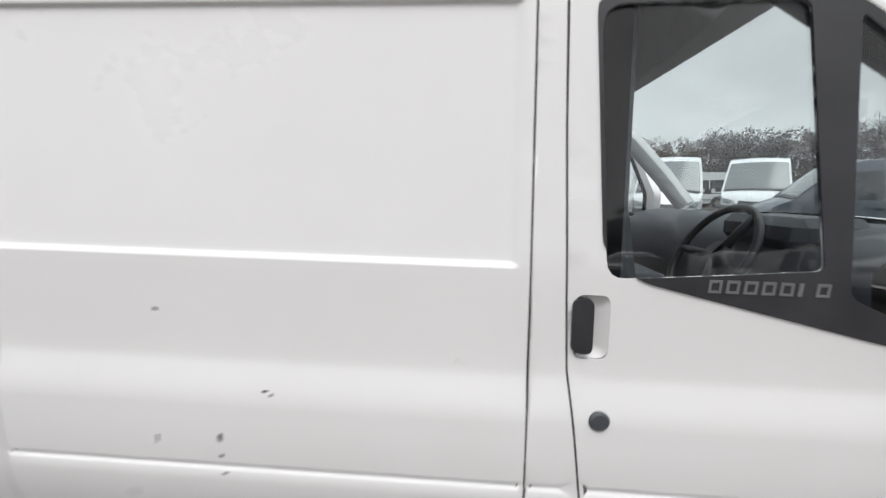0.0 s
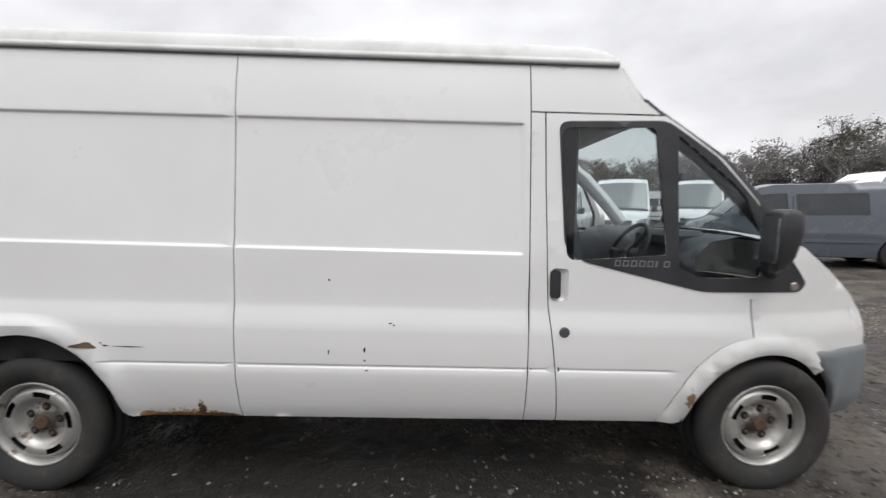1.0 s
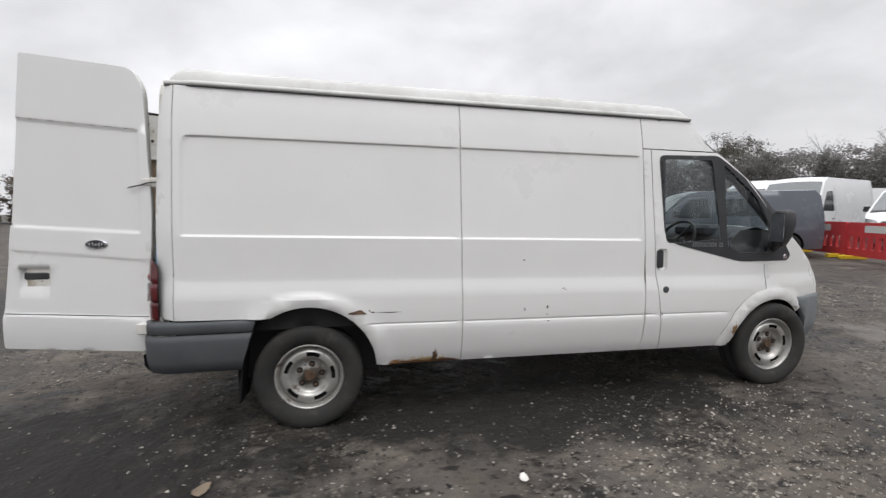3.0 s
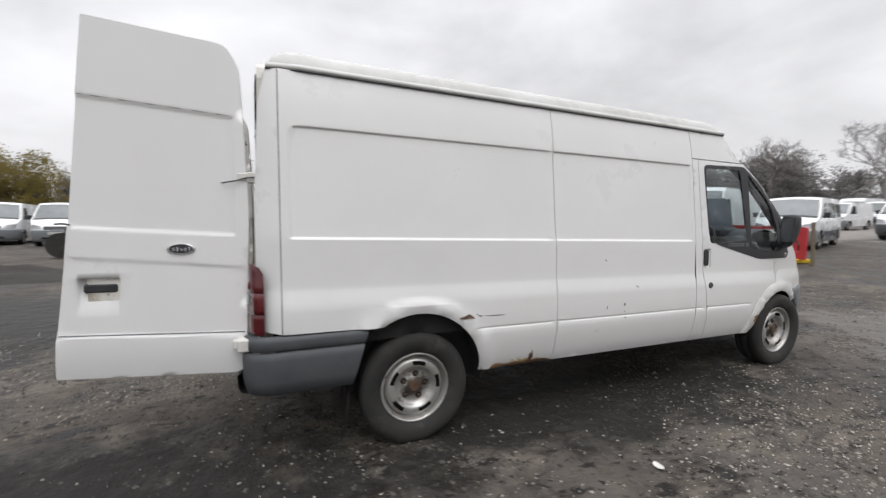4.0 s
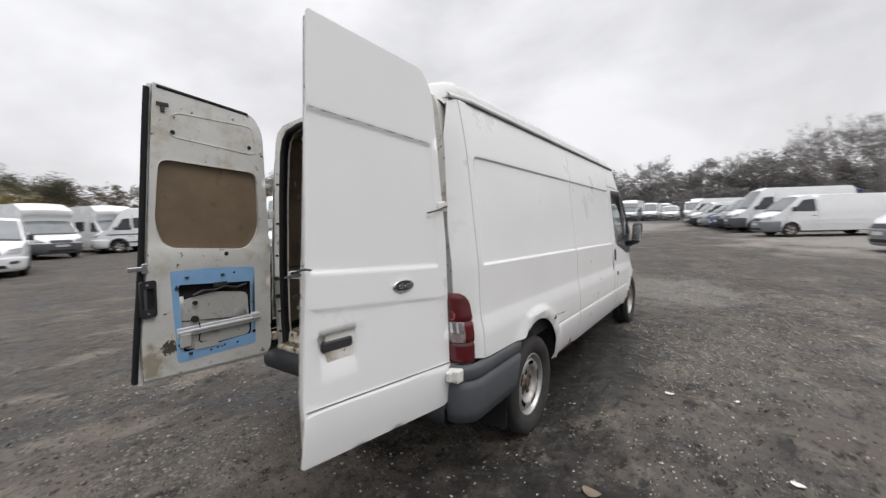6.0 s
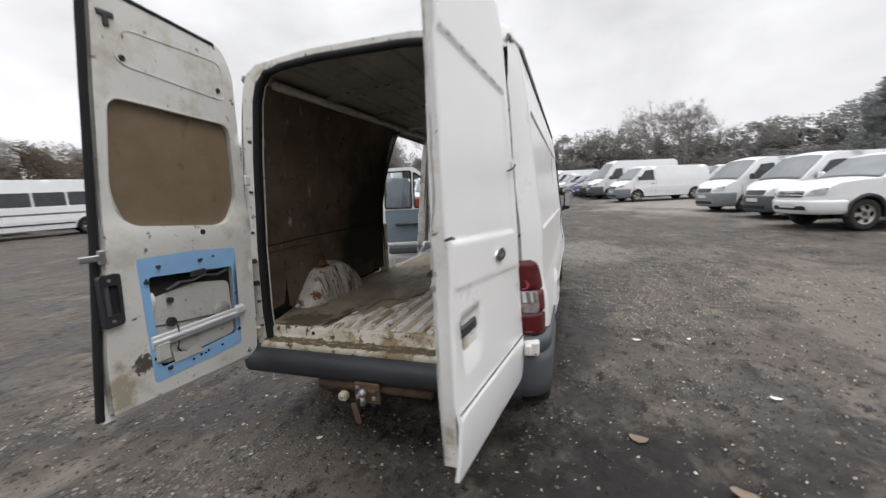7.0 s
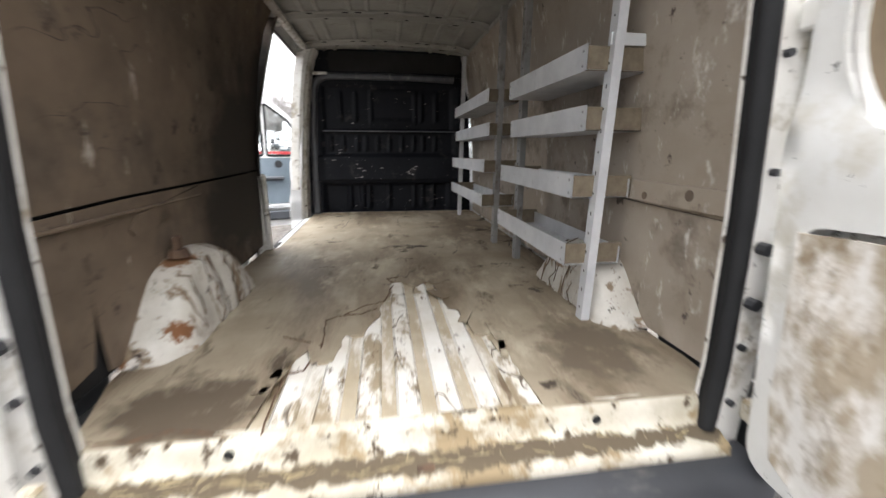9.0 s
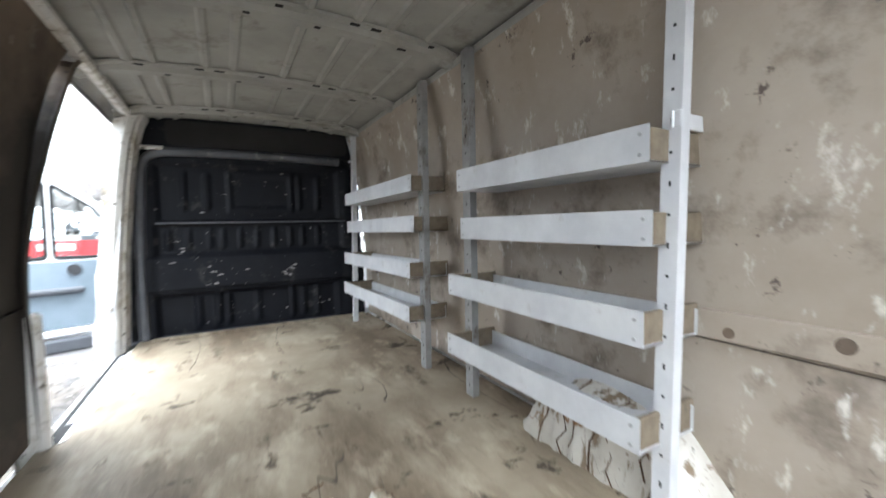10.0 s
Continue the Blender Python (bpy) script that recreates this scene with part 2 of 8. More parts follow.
M_RUSTY = surf("rust", (0.125, 0.075, 0.045), (0.06, 0.038, 0.026), 14, 0.85, 0.95, bump=0.002, bscale=60)
M_RUBBER = surf("black_rubber", (0.010, 0.010, 0.011), (0.018, 0.018, 0.019), 8, 0.7, 0.85, spec=0.25)
M_TYRE = surf("dusty_tyre_rubber", (0.020, 0.0195, 0.019), (0.036, 0.034, 0.032), 5, 0.75, 0.9, bump=0.001, bscale=90,
              stains=(((0.075, 0.07, 0.064), 6, 0.54, 0.75, (1, 1, 1), 0.95),))
M_RIM = surf("worn_silver_steel", (0.56, 0.55, 0.53), (0.36, 0.35, 0.33), 5, 0.30, 0.45, metal=0.6,
             stains=(((0.13, 0.10, 0.075), 11, 0.58, 0.68, (1, 1, 1), 0.8),))
# rim colour grows darker round the hub
region_stain_shade(M_RIM, (0.10, 0.085, 0.07), (0, 0, 0), (0.17, 1.0, 0.17), 13, 0.7, 0.48, 0.66)
M_GREYPL = surf("weathered_grey_plastic", (0.060, 0.066, 0.073), (0.082, 0.089, 0.096), 4, 0.55, 0.7, bump=0.0004, bscale=300,
                stains=(((0.2, 0.2, 0.19), 3, 0.62, 0.8, (1, 1, 0.4), 0.8),))
M_STEP = surf("scuffed_black_step_plastic", (0.022, 0.024, 0.028), (0.034, 0.036, 0.041), 5, 0.5, 0.65, bump=0.0005, bscale=200,
              stains=(((0.11, 0.105, 0.095), 9, 0.60, 0.72, (1, 0.3, 1), 0.85),))
M_BUMPF = surf("sun_bleached_grey_plastic", (0.16, 0.175, 0.185), (0.20, 0.215, 0.225), 3, 0.6, 0.75, bump=0.0004, bscale=300)
M_BLACKPL = surf("black_plastic", (0.022, 0.023, 0.026), (0.035, 0.036, 0.04), 6, 0.42, 0.55)
# near-black; discs and plates of it draw the shade inside holes and slots
M_DARKGAP = surf("dark_cavity", (0.012, 0.012, 0.012), (0.02, 0.02, 0.02), 4, 0.9)
M_PRIMER = surf("pale_blue_primer", (0.26, 0.47, 0.74), (0.22, 0.41, 0.66), 6, 0.5, 0.65,
                stains=(((0.35, 0.40, 0.42), 9, 0.62, 0.72, (1, 1, 1), 0.7),))
# left lining: real stains, and a base darkened for the light it lacks
M_PLY = surf("brown_shaded_plywood_lining", (0.180, 0.133, 0.094), (0.105, 0.078, 0.055), 2.2, 0.62, 0.8, bump=0.0006, bscale=60, stretch=(1, 1, 1),
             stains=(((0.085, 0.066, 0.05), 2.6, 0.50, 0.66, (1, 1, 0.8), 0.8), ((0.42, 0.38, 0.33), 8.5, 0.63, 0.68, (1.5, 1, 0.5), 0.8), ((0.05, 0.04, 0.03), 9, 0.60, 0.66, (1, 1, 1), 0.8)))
M_PLYGREY = surf("scuffed_plywood_lining", (0.36, 0.312, 0.258), (0.285, 0.238, 0.188), 2.0, 0.62, 0.8, bump=0.0006, bscale=60,
                 stains=(((0.17, 0.14, 0.11), 3.4, 0.53, 0.66, (1, 1, 1), 0.8), ((0.58, 0.55, 0.50), 8.0, 0.58, 0.68, (1.5, 1, 0.8), 0.8), ((0.09, 0.07, 0.06), 12, 0.63, 0.68, (1, 1, 1), 0.8)))
M_HARDB = surf("brown_hardboard", (0.19, 0.142, 0.090), (0.15, 0.112, 0.070), 4, 0.6, 0.75, bump=0.0003, bscale=120,
               stains=(((0.12, 0.085, 0.055), 7, 0.58, 0.68, (1, 1, 1), 0.8), ((0.36, 0.31, 0.26), 6, 0.63, 0.72, (1, 1, 1), 0.8)))
M_FLOOR = surf("muddy_plywood_floor", (0.35, 0.295, 0.215), (0.25, 0.205, 0.145), 2.4, 0.6, 0.85, bump=0.002, bscale=18,
               stains=(((0.15, 0.112, 0.072), 3.2, 0.46, 0.62, (0.3, 1, 1), 0.6), ((0.46, 0.40, 0.30), 6.0, 0.55, 0.70, (0.5, 1, 1), 0.9), ((0.075, 0.055, 0.036), 9.0, 0.60, 0.70, (0.35, 1, 1), 0.9), ((0.05, 0.037, 0.024), 5.0, 0.62, 0.66, (1, 0.6, 1), 0.9)))
M_FLOORSTEEL = surf("flaking_white_floor_steel", (0.74, 0.72, 0.67), (0.62, 0.58, 0.50), 6, 0.5, 0.7, bump=0.001, bscale=40,
                    stains=(((0.30, 0.24, 0.16), 6, 0.54, 0.60, (0.45, 1, 1), 0.9), ((0.12, 0.08, 0.045), 20, 0.60, 0.65, (0.5, 1, 1), 0.9)))
M_ARCHIN = surf("flaking_white_wheel_box", (0.56, 0.54, 0.49), (0.42, 0.39, 0.33), 5, 0.5, 0.7, bump=0.002, bscale=30,
                stains=(((0.20, 0.15, 0.10), 9, 0.54, 0.59, (1.6, 1, 0.4), 0.9), ((0.13, 0.06, 0.025), 7, 0.60, 0.65, (1, 1, 1), 0.9), ((0.05, 0.035, 0.025), 21, 0.62, 0.66, (1, 1, 1), 0.9)))
M_BULK = surf("scuffed_black_bulkhead", (0.0040, 0.0048, 0.0075), (0.008, 0.009, 0.012), 5, 0.42, 0.55, spec=0.14, bump=0.0004, bscale=40,
              stains=(((0.05, 0.048, 0.045), 7, 0.58, 0.72, (1, 1, 1), 0.6), ((0.25, 0.24, 0.23), 26, 0.66, 0.69, (1, 1, 1), 0.7)))
# bulkhead black made paler: light caught by the frame is painted in
M_BULKPALE = surf("light_catching_black_steel", (0.055, 0.058, 0.066), (0.095, 0.10, 0.11), 6, 0.35, 0.5,
                  stains=(((0.22, 0.22, 0.22), 14, 0.60, 0.70, (1, 1, 0.4), 0.6),))
M_BARE = surf("worn_bright_metal", (0.30, 0.29, 0.28), (0.20, 0.19, 0.18), 30, 0.5, 0.7, metal=0.3)
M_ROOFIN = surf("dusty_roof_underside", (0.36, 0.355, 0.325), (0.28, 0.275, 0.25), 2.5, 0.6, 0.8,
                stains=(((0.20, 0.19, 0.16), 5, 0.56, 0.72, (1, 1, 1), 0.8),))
M_RACK = surf("galvanised_white_rack", (0.62, 0.63, 0.64), (0.52, 0.53, 0.55), 6, 0.42, 0.6, metal=0.15,
              stains=(((0.38, 0.36, 0.33), 7, 0.60, 0.74, (1, 1, 1), 0.7),))
M_RACKGREY = surf("dull_grey_galvanised_steel", (0.30, 0.30, 0.295), (0.22, 0.22, 0.215), 7, 0.5, 0.7, metal=0.1,
                  stains=(((0.14, 0.12, 0.10), 8, 0.56, 0.68, (1, 1, 0.6), 0.8),))
M_STEEL = surf("bare_steel", (0.45, 0.46, 0.47), (0.35, 0.35, 0.36), 9, 0.35, 0.5, metal=0.8)
M_WOOD = surf("pale_timber", (0.185, 0.15, 0.105), (0.135, 0.108, 0.074), 5, 0.65, 0.8, stretch=(1, 6, 6))
M_REDLENS = surf("red_lamp_lens", (0.105, 0.006, 0.009), (0.075, 0.005, 0.007), 14, 0.12, coat=0.6)
M_REDBRIGHT = surf("pale_red_lens", (0.38, 0.035, 0.035), (0.30, 0.025, 0.025), 30, 0.15, coat=0.6)
M_CLEARLENS = surf("clear_lamp_lens", (0.42, 0.36, 0.35), (0.22, 0.18, 0.18), 40, 0.12, metal=0.3, coat=0.6)
M_CHROME = surf("chrome", (0.65, 0.66, 0.68), (0.55, 0.56, 0.58), 10, 0.15, metal=1.0)
M_GLASS = glass("tinted_window_glass", (0.80, 0.85, 0.85))
M_GLASSDK = surf("dark_vehicle_glass", (0.022, 0.028, 0.032), (0.04, 0.045, 0.05), 2, 0.05, 0.1, spec=0.7)
M_CABTRIM = surf("grey_cab_trim", (0.05, 0.055, 0.065), (0.075, 0.08, 0.09), 5, 0.6, 0.75)
# near-black region deep in the load space: shade painted onto the left lining
region_stain_shade(M_PLY, (0.022, 0.018, 0.014), (1.10, 0.88, 1.30), (1.35, 0.7, 1.3), 1.6, 0.75, 0.33, 0.56)
cracks(M_PLY, (0.03, 0.022, 0.016), 2.2, 0.004, 1.3, 0.52, 0.58, (1, 1, 2.5))
cracks(M_ARCHIN, (0.04, 0.028, 0.02), 11.0, 0.008, 2.6, 0.50, 0.58, (1.4, 1, 0.8))
cracks(M_ARCHIN, (0.22, 0.12, 0.05), 6.0, 0.014, 3.4, 0.54, 0.60)
cracks(M_FLOOR, (0.035, 0.025, 0.016), 1.1, 0.003, 0.9, 0.55, 0.60, (0.4, 2.0, 1))
cracks(M_FLOORSTEEL, (0.10, 0.075, 0.05), 7.0, 0.012, 3.0, 0.46, 0.54, (0.35, 1, 1))
M_RUSTDARK = surf("dark_rust", (0.055, 0.036, 0.024), (0.11, 0.055, 0.026), 40, 0.9)
M_GROOVE = surf("muddy_white_steel_groove", (0.46, 0.40, 0.30), (0.34, 0.28, 0.19), 5, 0.6, 0.85, bump=0.001, bscale=40,
                stains=(((0.66, 0.63, 0.57), 5, 0.52, 0.60, (0.35, 1, 1), 0.6), ((0.14, 0.10, 0.06), 9, 0.58, 0.66, (0.3, 1, 1), 0.9)))
region_stain_shade(M_FLOOR, (0.085, 0.064, 0.042), (-0.66, 0.60, 0.69), (0.30, 0.40, 0.3), 10, 0.8, 0.46, 0.64)
region_stain_shade(M_FLOOR, (0.13, 0.10, 0.068), (-0.50, -0.62, 0.69), (0.45, 0.34, 0.3), 9, 0.8, 0.46, 0.66)
region_stain_shade(M_SILLP, (0.10, 0.078, 0.05), (-0.848, 0.0, 0.612), (0.06, 2.2, 0.035), 22, 0.95, 0.45, 0.56)
region_stain_shade(M_ARCHIN, (0.17, 0.075, 0.03), (-0.33, 0.76, 0.76), (0.09, 0.12, 0.08), 60, 0.9, 0.58, 0.63)
region_stain_shade(M_ARCHIN, (0.20, 0.10, 0.045), (-0.12, 0.84, 0.95), (0.18, 0.12, 0.05), 36, 0.9, 0.54, 0.62)
region_stain_shade(M_DOOR_IN, (0.075, 0.065, 0.055), (0.705, -0.058, 0.80), (0.11, 0.3, 0.10), 30, 0.8, 0.57, 0.64)
region_stain_shade(M_DOOR_IN, (0.34, 0.30, 0.23), (0.80, -0.058, 0.72), (0.10, 0.3, 0.24), 16, 0.8, 0.46, 0.66)
M_DOORCARD = surf("blue_grey_door_card", (0.17, 0.21, 0.25), (0.14, 0.18, 0.21), 4, 0.6, 0.75)
M_LABEL = surf("paper_label", (0.78, 0.79, 0.82), (0.70, 0.71, 0.75), 9, 0.6)
M_VIOLET = surf("violet_print", (0.16, 0.13, 0.33), (0.13, 0.10, 0.28), 9, 0.6)
M_GREYTXT = surf("silver_lettering", (0.22, 0.225, 0.235), (0.18, 0.18, 0.19), 9, 0.35, metal=0.3)
M_CARWHITE = surf("white_car_paint", (0.78, 0.79, 0.80), (0.72, 0.73, 0.74), 1.2, 0.2, 0.3, coat=0.4)
# base paler than the side glass: reflected sky is partly in the colour
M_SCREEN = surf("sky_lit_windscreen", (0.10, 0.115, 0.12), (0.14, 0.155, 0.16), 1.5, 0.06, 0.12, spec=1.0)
M_CARNAVY = surf("slate_blue_car_paint", (0.095, 0.108, 0.132), (0.11, 0.123, 0.148), 1.2, 0.2, 0.3, coat=0.5)
M_CARBLUE = surf("bright_blue_car_paint", (0.03, 0.075, 0.30), (0.035, 0.085, 0.32), 1.2, 0.2, 0.3, coat=0.5)
M_CARGREY = surf("grey_car_paint", (0.20, 0.21, 0.22), (0.23, 0.24, 0.25), 1.2, 0.25, 0.35, coat=0.4)
M_YELLOW = surf("yellow_machine_paint", (0.72, 0.50, 0.02), (0.62, 0.42, 0.02), 3, 0.4, 0.6)
M_REDPL = surf("red_barrier_plastic", (0.55, 0.045, 0.05), (0.48, 0.04, 0.045), 3, 0.45, 0.6)
M_SOIL = surf("dark_soil", (0.022, 0.019, 0.017), (0.035, 0.031, 0.028), 3, 0.9, bump=0.02, bscale=7)
M_HEADL = surf("headlamp_lens", (0.42, 0.43, 0.44), (0.25, 0.26, 0.27), 9, 0.1, metal=0.4, coat=0.5)

# ---- mesh helpers ----
from mathutils import geometry as geo


def part(name, bm, material, parent=None, label="", smooth=False, normals=True):
    if normals:
        bmesh.ops.recalc_face_normals(bm, faces=bm.faces)
    me = bpy.data.meshes.new(name)
    if smooth:
        for f in bm.faces:
            f.smooth = True
    bm.to_mesh(me)
    bm.free()
    me.materials.append(material)
    ob = new(name, me)
    if parent is not None:
        ob.parent = parent
    if label:
        ob["label"] = label
    return ob


def thing(name, label, category, m=None, group="", kind=""):
    ob = tagged(new(name), label, category, group, kind)
    ob.empty_display_size = 0.1
    if m is not None:
        ob.matrix_basis = m
    return ob


def box(bm, lo, hi, bevel=0.0, m=None, seg=1):
    c = [(a + b) / 2 for a, b in zip(lo, hi)]
    s = [abs(b - a) for a, b in zip(lo, hi)]
    r = bmesh.ops.create_cube(bm, size=1.0, matrix=Matrix.LocRotScale(c, None, s))
    vs = r["verts"]
    if bevel:
        es = list({e for v in vs for e in v.link_edges})
        r2 = bmesh.ops.bevel(bm, geom=es, offset=bevel, segments=seg, affect="EDGES", clamp_overlap=True)
        vs = list({v for f in r2["faces"] for v in f.verts} | {v for v in vs if v.is_valid})
    if m is not None:
        bmesh.ops.transform(bm, matrix=m, verts=vs)
    return vs


def boxes(*args, bevel=0.0):
    bm = bmesh.new()
    for lo, hi in args:
        box(bm, lo, hi, bevel)
    return bm


def rod(bm, p0, p1, r0, r1=None, n=10, caps=True):
    p0, p1 = Vector(p0), Vector(p1)
    d = p1 - p0
    m = Matrix.Translation((p0 + p1) / 2) @ d.to_track_quat("Z", "Y").to_matrix().to_4x4()
    return bmesh.ops.create_cone(bm, cap_ends=caps, segments=n, radius1=r0, radius2=r0 if r1 is None else r1, depth=d.length, matrix=m)["verts"]


def lathe(bm, prof, n, axis="y", centre=(0, 0, 0), closed=False):
    """Turns a profile of (radius, height along the axis) round the axis."""
    rings = []
    for k in range(n):
        a = 2 * math.pi * k / n
        ring = []
        for r, h in prof:
            c, s = r * math.cos(a), r * math.sin(a)
            p = {"y": (c, h, s), "z": (c, s, h), "x": (h, c, s)}[axis]
            ring.append(bm.verts.new([p[i] + centre[i] for i in range(3)]))
        rings.append(ring)
    for k in range(n):
        a, b = rings[k], rings[(k + 1) % n]
        for i in range(len(prof) - (0 if closed else 1)):
            j = (i + 1) % len(prof)
            bm.faces.new((a[i], a[j], b[j], b[i]))


def arc(cx, cz, r, a0, a1, n, rz=None):
    rz = rz or r
    return [(cx + r * math.cos(radians(a0 + (a1 - a0) * k / n)), cz + rz * math.sin(radians(a0 + (a1 - a0) * k / n))) for k in range(n + 1)]


def rounded(pts, r, n=4):
    """A polygon with its corners rounded; r may be a number or a list."""
    out, N = [], len(pts)
    for i, p in enumerate(pts):
        rr = r[i] if isinstance(r, (list, tuple)) else r
        p, a, b = Vector(p), Vector(pts[i - 1]), Vector(pts[(i + 1) % N])
        if rr <= 0:
            out.append(tuple(p))
            continue
        d0, d1 = (a - p), (b - p)
        t = min(rr, d0.length * 0.45, d1.length * 0.45)
        q0, q1 = p + d0.normalized() * t, p + d1.normalized() * t
        for k in range(n + 1):
            s = k / n
            out.append(tuple(q0 * (1 - s) ** 2 + p * 2 * s * (1 - s) + q1 * s ** 2))
    return out


def dense(pts, step, closed=True):
    out = []
    for i in range(len(pts) if closed else len(pts) - 1):
        a, b = Vector(pts[i]), Vector(pts[(i + 1) % len(pts)])
        n = max(1, int((b - a).length / step))
        out += [tuple(a.lerp(b, k / n)) for k in range(n)]
    if not closed:
        out.append(tuple(pts[-1]))
    return out


def inside(p, poly):
    x, y = p
    r = False
    j = len(poly) - 1
    for i in range(len(poly)):
        (xi, yi), (xj, yj) = poly[i], poly[j]
        if (yi > y) != (yj > y) and x < (xj - xi) * (y - yi) / (yj - yi) + xi:
            r = not r
        j = i
    return r


def lines(lo, hi, step, extra=()):
    n = max(1, int(round((hi - lo) / step)))
    return sorted({round(lo + (hi - lo) * k / n, 4) for k in range(n + 1)} | {round(e, 4) for e in extra if lo < e < hi})


def sheet(outer, holes, us, vs, fn, thick=0.0, step=0.06):
    """A pressed sheet: the outline (with holes) in its own plane, bent by fn(u, v), with thickness along fn(u, v, True)."""
    polys = [dense(outer, step)] + [dense(h, step) for h in holes]
    pts, edges = [], []
    for poly in polys:
        k0 = len(pts)
        pts += [Vector(p) for p in poly]
        edges += [(k0 + i, k0 + (i + 1) % len(poly)) for i in range(len(poly))]
    rim = np.array([tuple(p) for p in pts])
    for u in us:
        for v in vs:
            if inside((u, v), polys[0]) and not any(inside((u, v), h) for h in polys[1:]):
                if np.min((rim[:, 0] - u) ** 2 + (rim[:, 1] - v) ** 2) > 0.006 ** 2:
                    pts.append(Vector((u, v)))
    vv, _, ff, *_ = geo.delaunay_2d_cdt(pts, edges, [], 0, 1e-5)
    bm = bmesh.new()
    top = [bm.verts.new(fn(p.x, p.y)) for p in vv]
    faces = []
    for f in ff:
        c = sum((vv[i] for i in f), Vector((0, 0))) / len(f)
        if inside(c, polys[0]) and not any(inside(c, h) for h in polys[1:]):
            faces.append(tuple(f))
    for f in faces:
        bm.faces.new([top[i] for i in f]).smooth = True
    if thick:
        low = [bm.verts.new(fn(p.x, p.y, thick)) for p in vv]
        count = {}
        for f in faces:
            bm.faces.new([low[i] for i in reversed(f)]).smooth = True
            for a, b in zip(f, f[1:] + f[:1]):
                count[(a, b)] = True
        for a, b in count:
            if (b, a) not in count:
                bm.faces.new((top[b], top[a], low[a], low[b])).smooth = False
        bm.edges.ensure_lookup_table()
        for e in bm.edges:
            if len(e.link_faces) == 2 and e.link_faces[0].smooth != e.link_faces[1].smooth:
                e.smooth = False
    for v in [v for v in bm.verts if not v.link_faces]:
        bm.verts.remove(v)
    return bm


def flat_fn(origin, ax, ay, an):
    o, ax, ay, an = Vector(origin), Vector(ax), Vector(ay), Vector(an)
    return lambda u, v, t=0.0: o + ax * u + ay * v - an * t


def slab(outer, holes, fn, thick, step=0.2):
    return sheet(outer, holes, [], [], fn, thick, step)


def interp(x, xs, ys):
    return float(np.interp(x, xs, ys))


def soft(x, a, b):
    t = min(1.0, max(0.0, (x - a) / (b - a)))
    return t * t * (3 - 2 * t)


def loft(bm, sections):
    """Skins a list of equal-length point rows."""
    rows = [[bm.verts.new(p) for p in s] for s in sections]
    for a, b in zip(rows, rows[1:]):
        for i in range(len(a) - 1):
            bm.faces.new((a[i], a[i + 1], b[i + 1], b[i]))
    return rows

# ---- ground ----
def ground_rise(x):
    s = lambda u: u if u > 30 else math.log1p(math.exp(u))
    return 0.026 * s(x - 3.0) - 0.010 * s(x - 30)


RUTS = [(-2.7, 0.05, 0.16), (-4.3, 0.03, 0.16), (-1.75, -0.22, 0.12), (-3.45, -0.20, 0.14), (1.9, 0.25, 0.15)]


def ground_z(x, y):
    d = math.hypot(x - 1.5, y)
    fade = 1.0 / (1.0 + (d / 16) ** 2)
    z = ground_rise(x)
    z += 0.038 * fade * noise.fractal(Vector((x * 0.55, y * 0.55, 3.1)), 1.0, 2.0, 3)
    z += 0.017 * fade * noise.fractal(Vector((x * 3.1, y * 3.1, 7.7)), 0.9, 2.1, 4)
    z += 0.007 * fade * noise.fractal(Vector((x * 7.3, y * 7.3, 1.7)), 0.8, 2.1, 2)
    # old wheel ruts, squeezed up at their edges
    for c, a, w in RUTS:
        d2 = (y - c - a * x - 0.25 * math.sin(x * 0.5 + c)) / w
        z += 0.030 * fade * (0.7 + noise.noise(Vector((x * 1.1, c, 0.0)))) * (0.6 * math.exp(-(abs(d2) - 1.6) ** 2 * 2.5) - math.exp(-d2 * d2))
    # flat pads where the tyres stand
    for wx in (0.0, 3.75):
        for wy in (-0.86, 0.86):
            k = math.exp(-((x - wx) ** 2 / 0.08 + (y - wy) ** 2 / 0.05))
            z *= 1 - k
    return z


def graded(lo, hi, fine, far):
    n = int((hi - lo) / fine)
    out = [lo + (hi - lo) * k / n for k in range(n + 1)]
    a, s = hi, fine
    while a < far:
        s *= 1.22
        a += s
        out.append(a)
    a, s = lo, fine
    while a > -far:
        s *= 1.22
        a -= s
        out.insert(0, a)
    return out


gx, gy = graded(-5.5, 8.5, 0.07, 700), graded(-6.5, 3.0, 0.07, 700)
g_verts = [(x, y, ground_z(x, y)) for x in gx for y in gy]
nyy = len(gy)
g_faces = [(i * nyy + j, (i + 1) * nyy + j, (i + 1) * nyy + j + 1, i * nyy + j + 1) for i in range(len(gx) - 1) for j in range(nyy - 1)]
g_me = bpy.data.meshes.new("ground")
g_me.from_pydata(g_verts, [], g_faces)
g_me.polygons.foreach_set("use_smooth", [True] * len(g_faces))
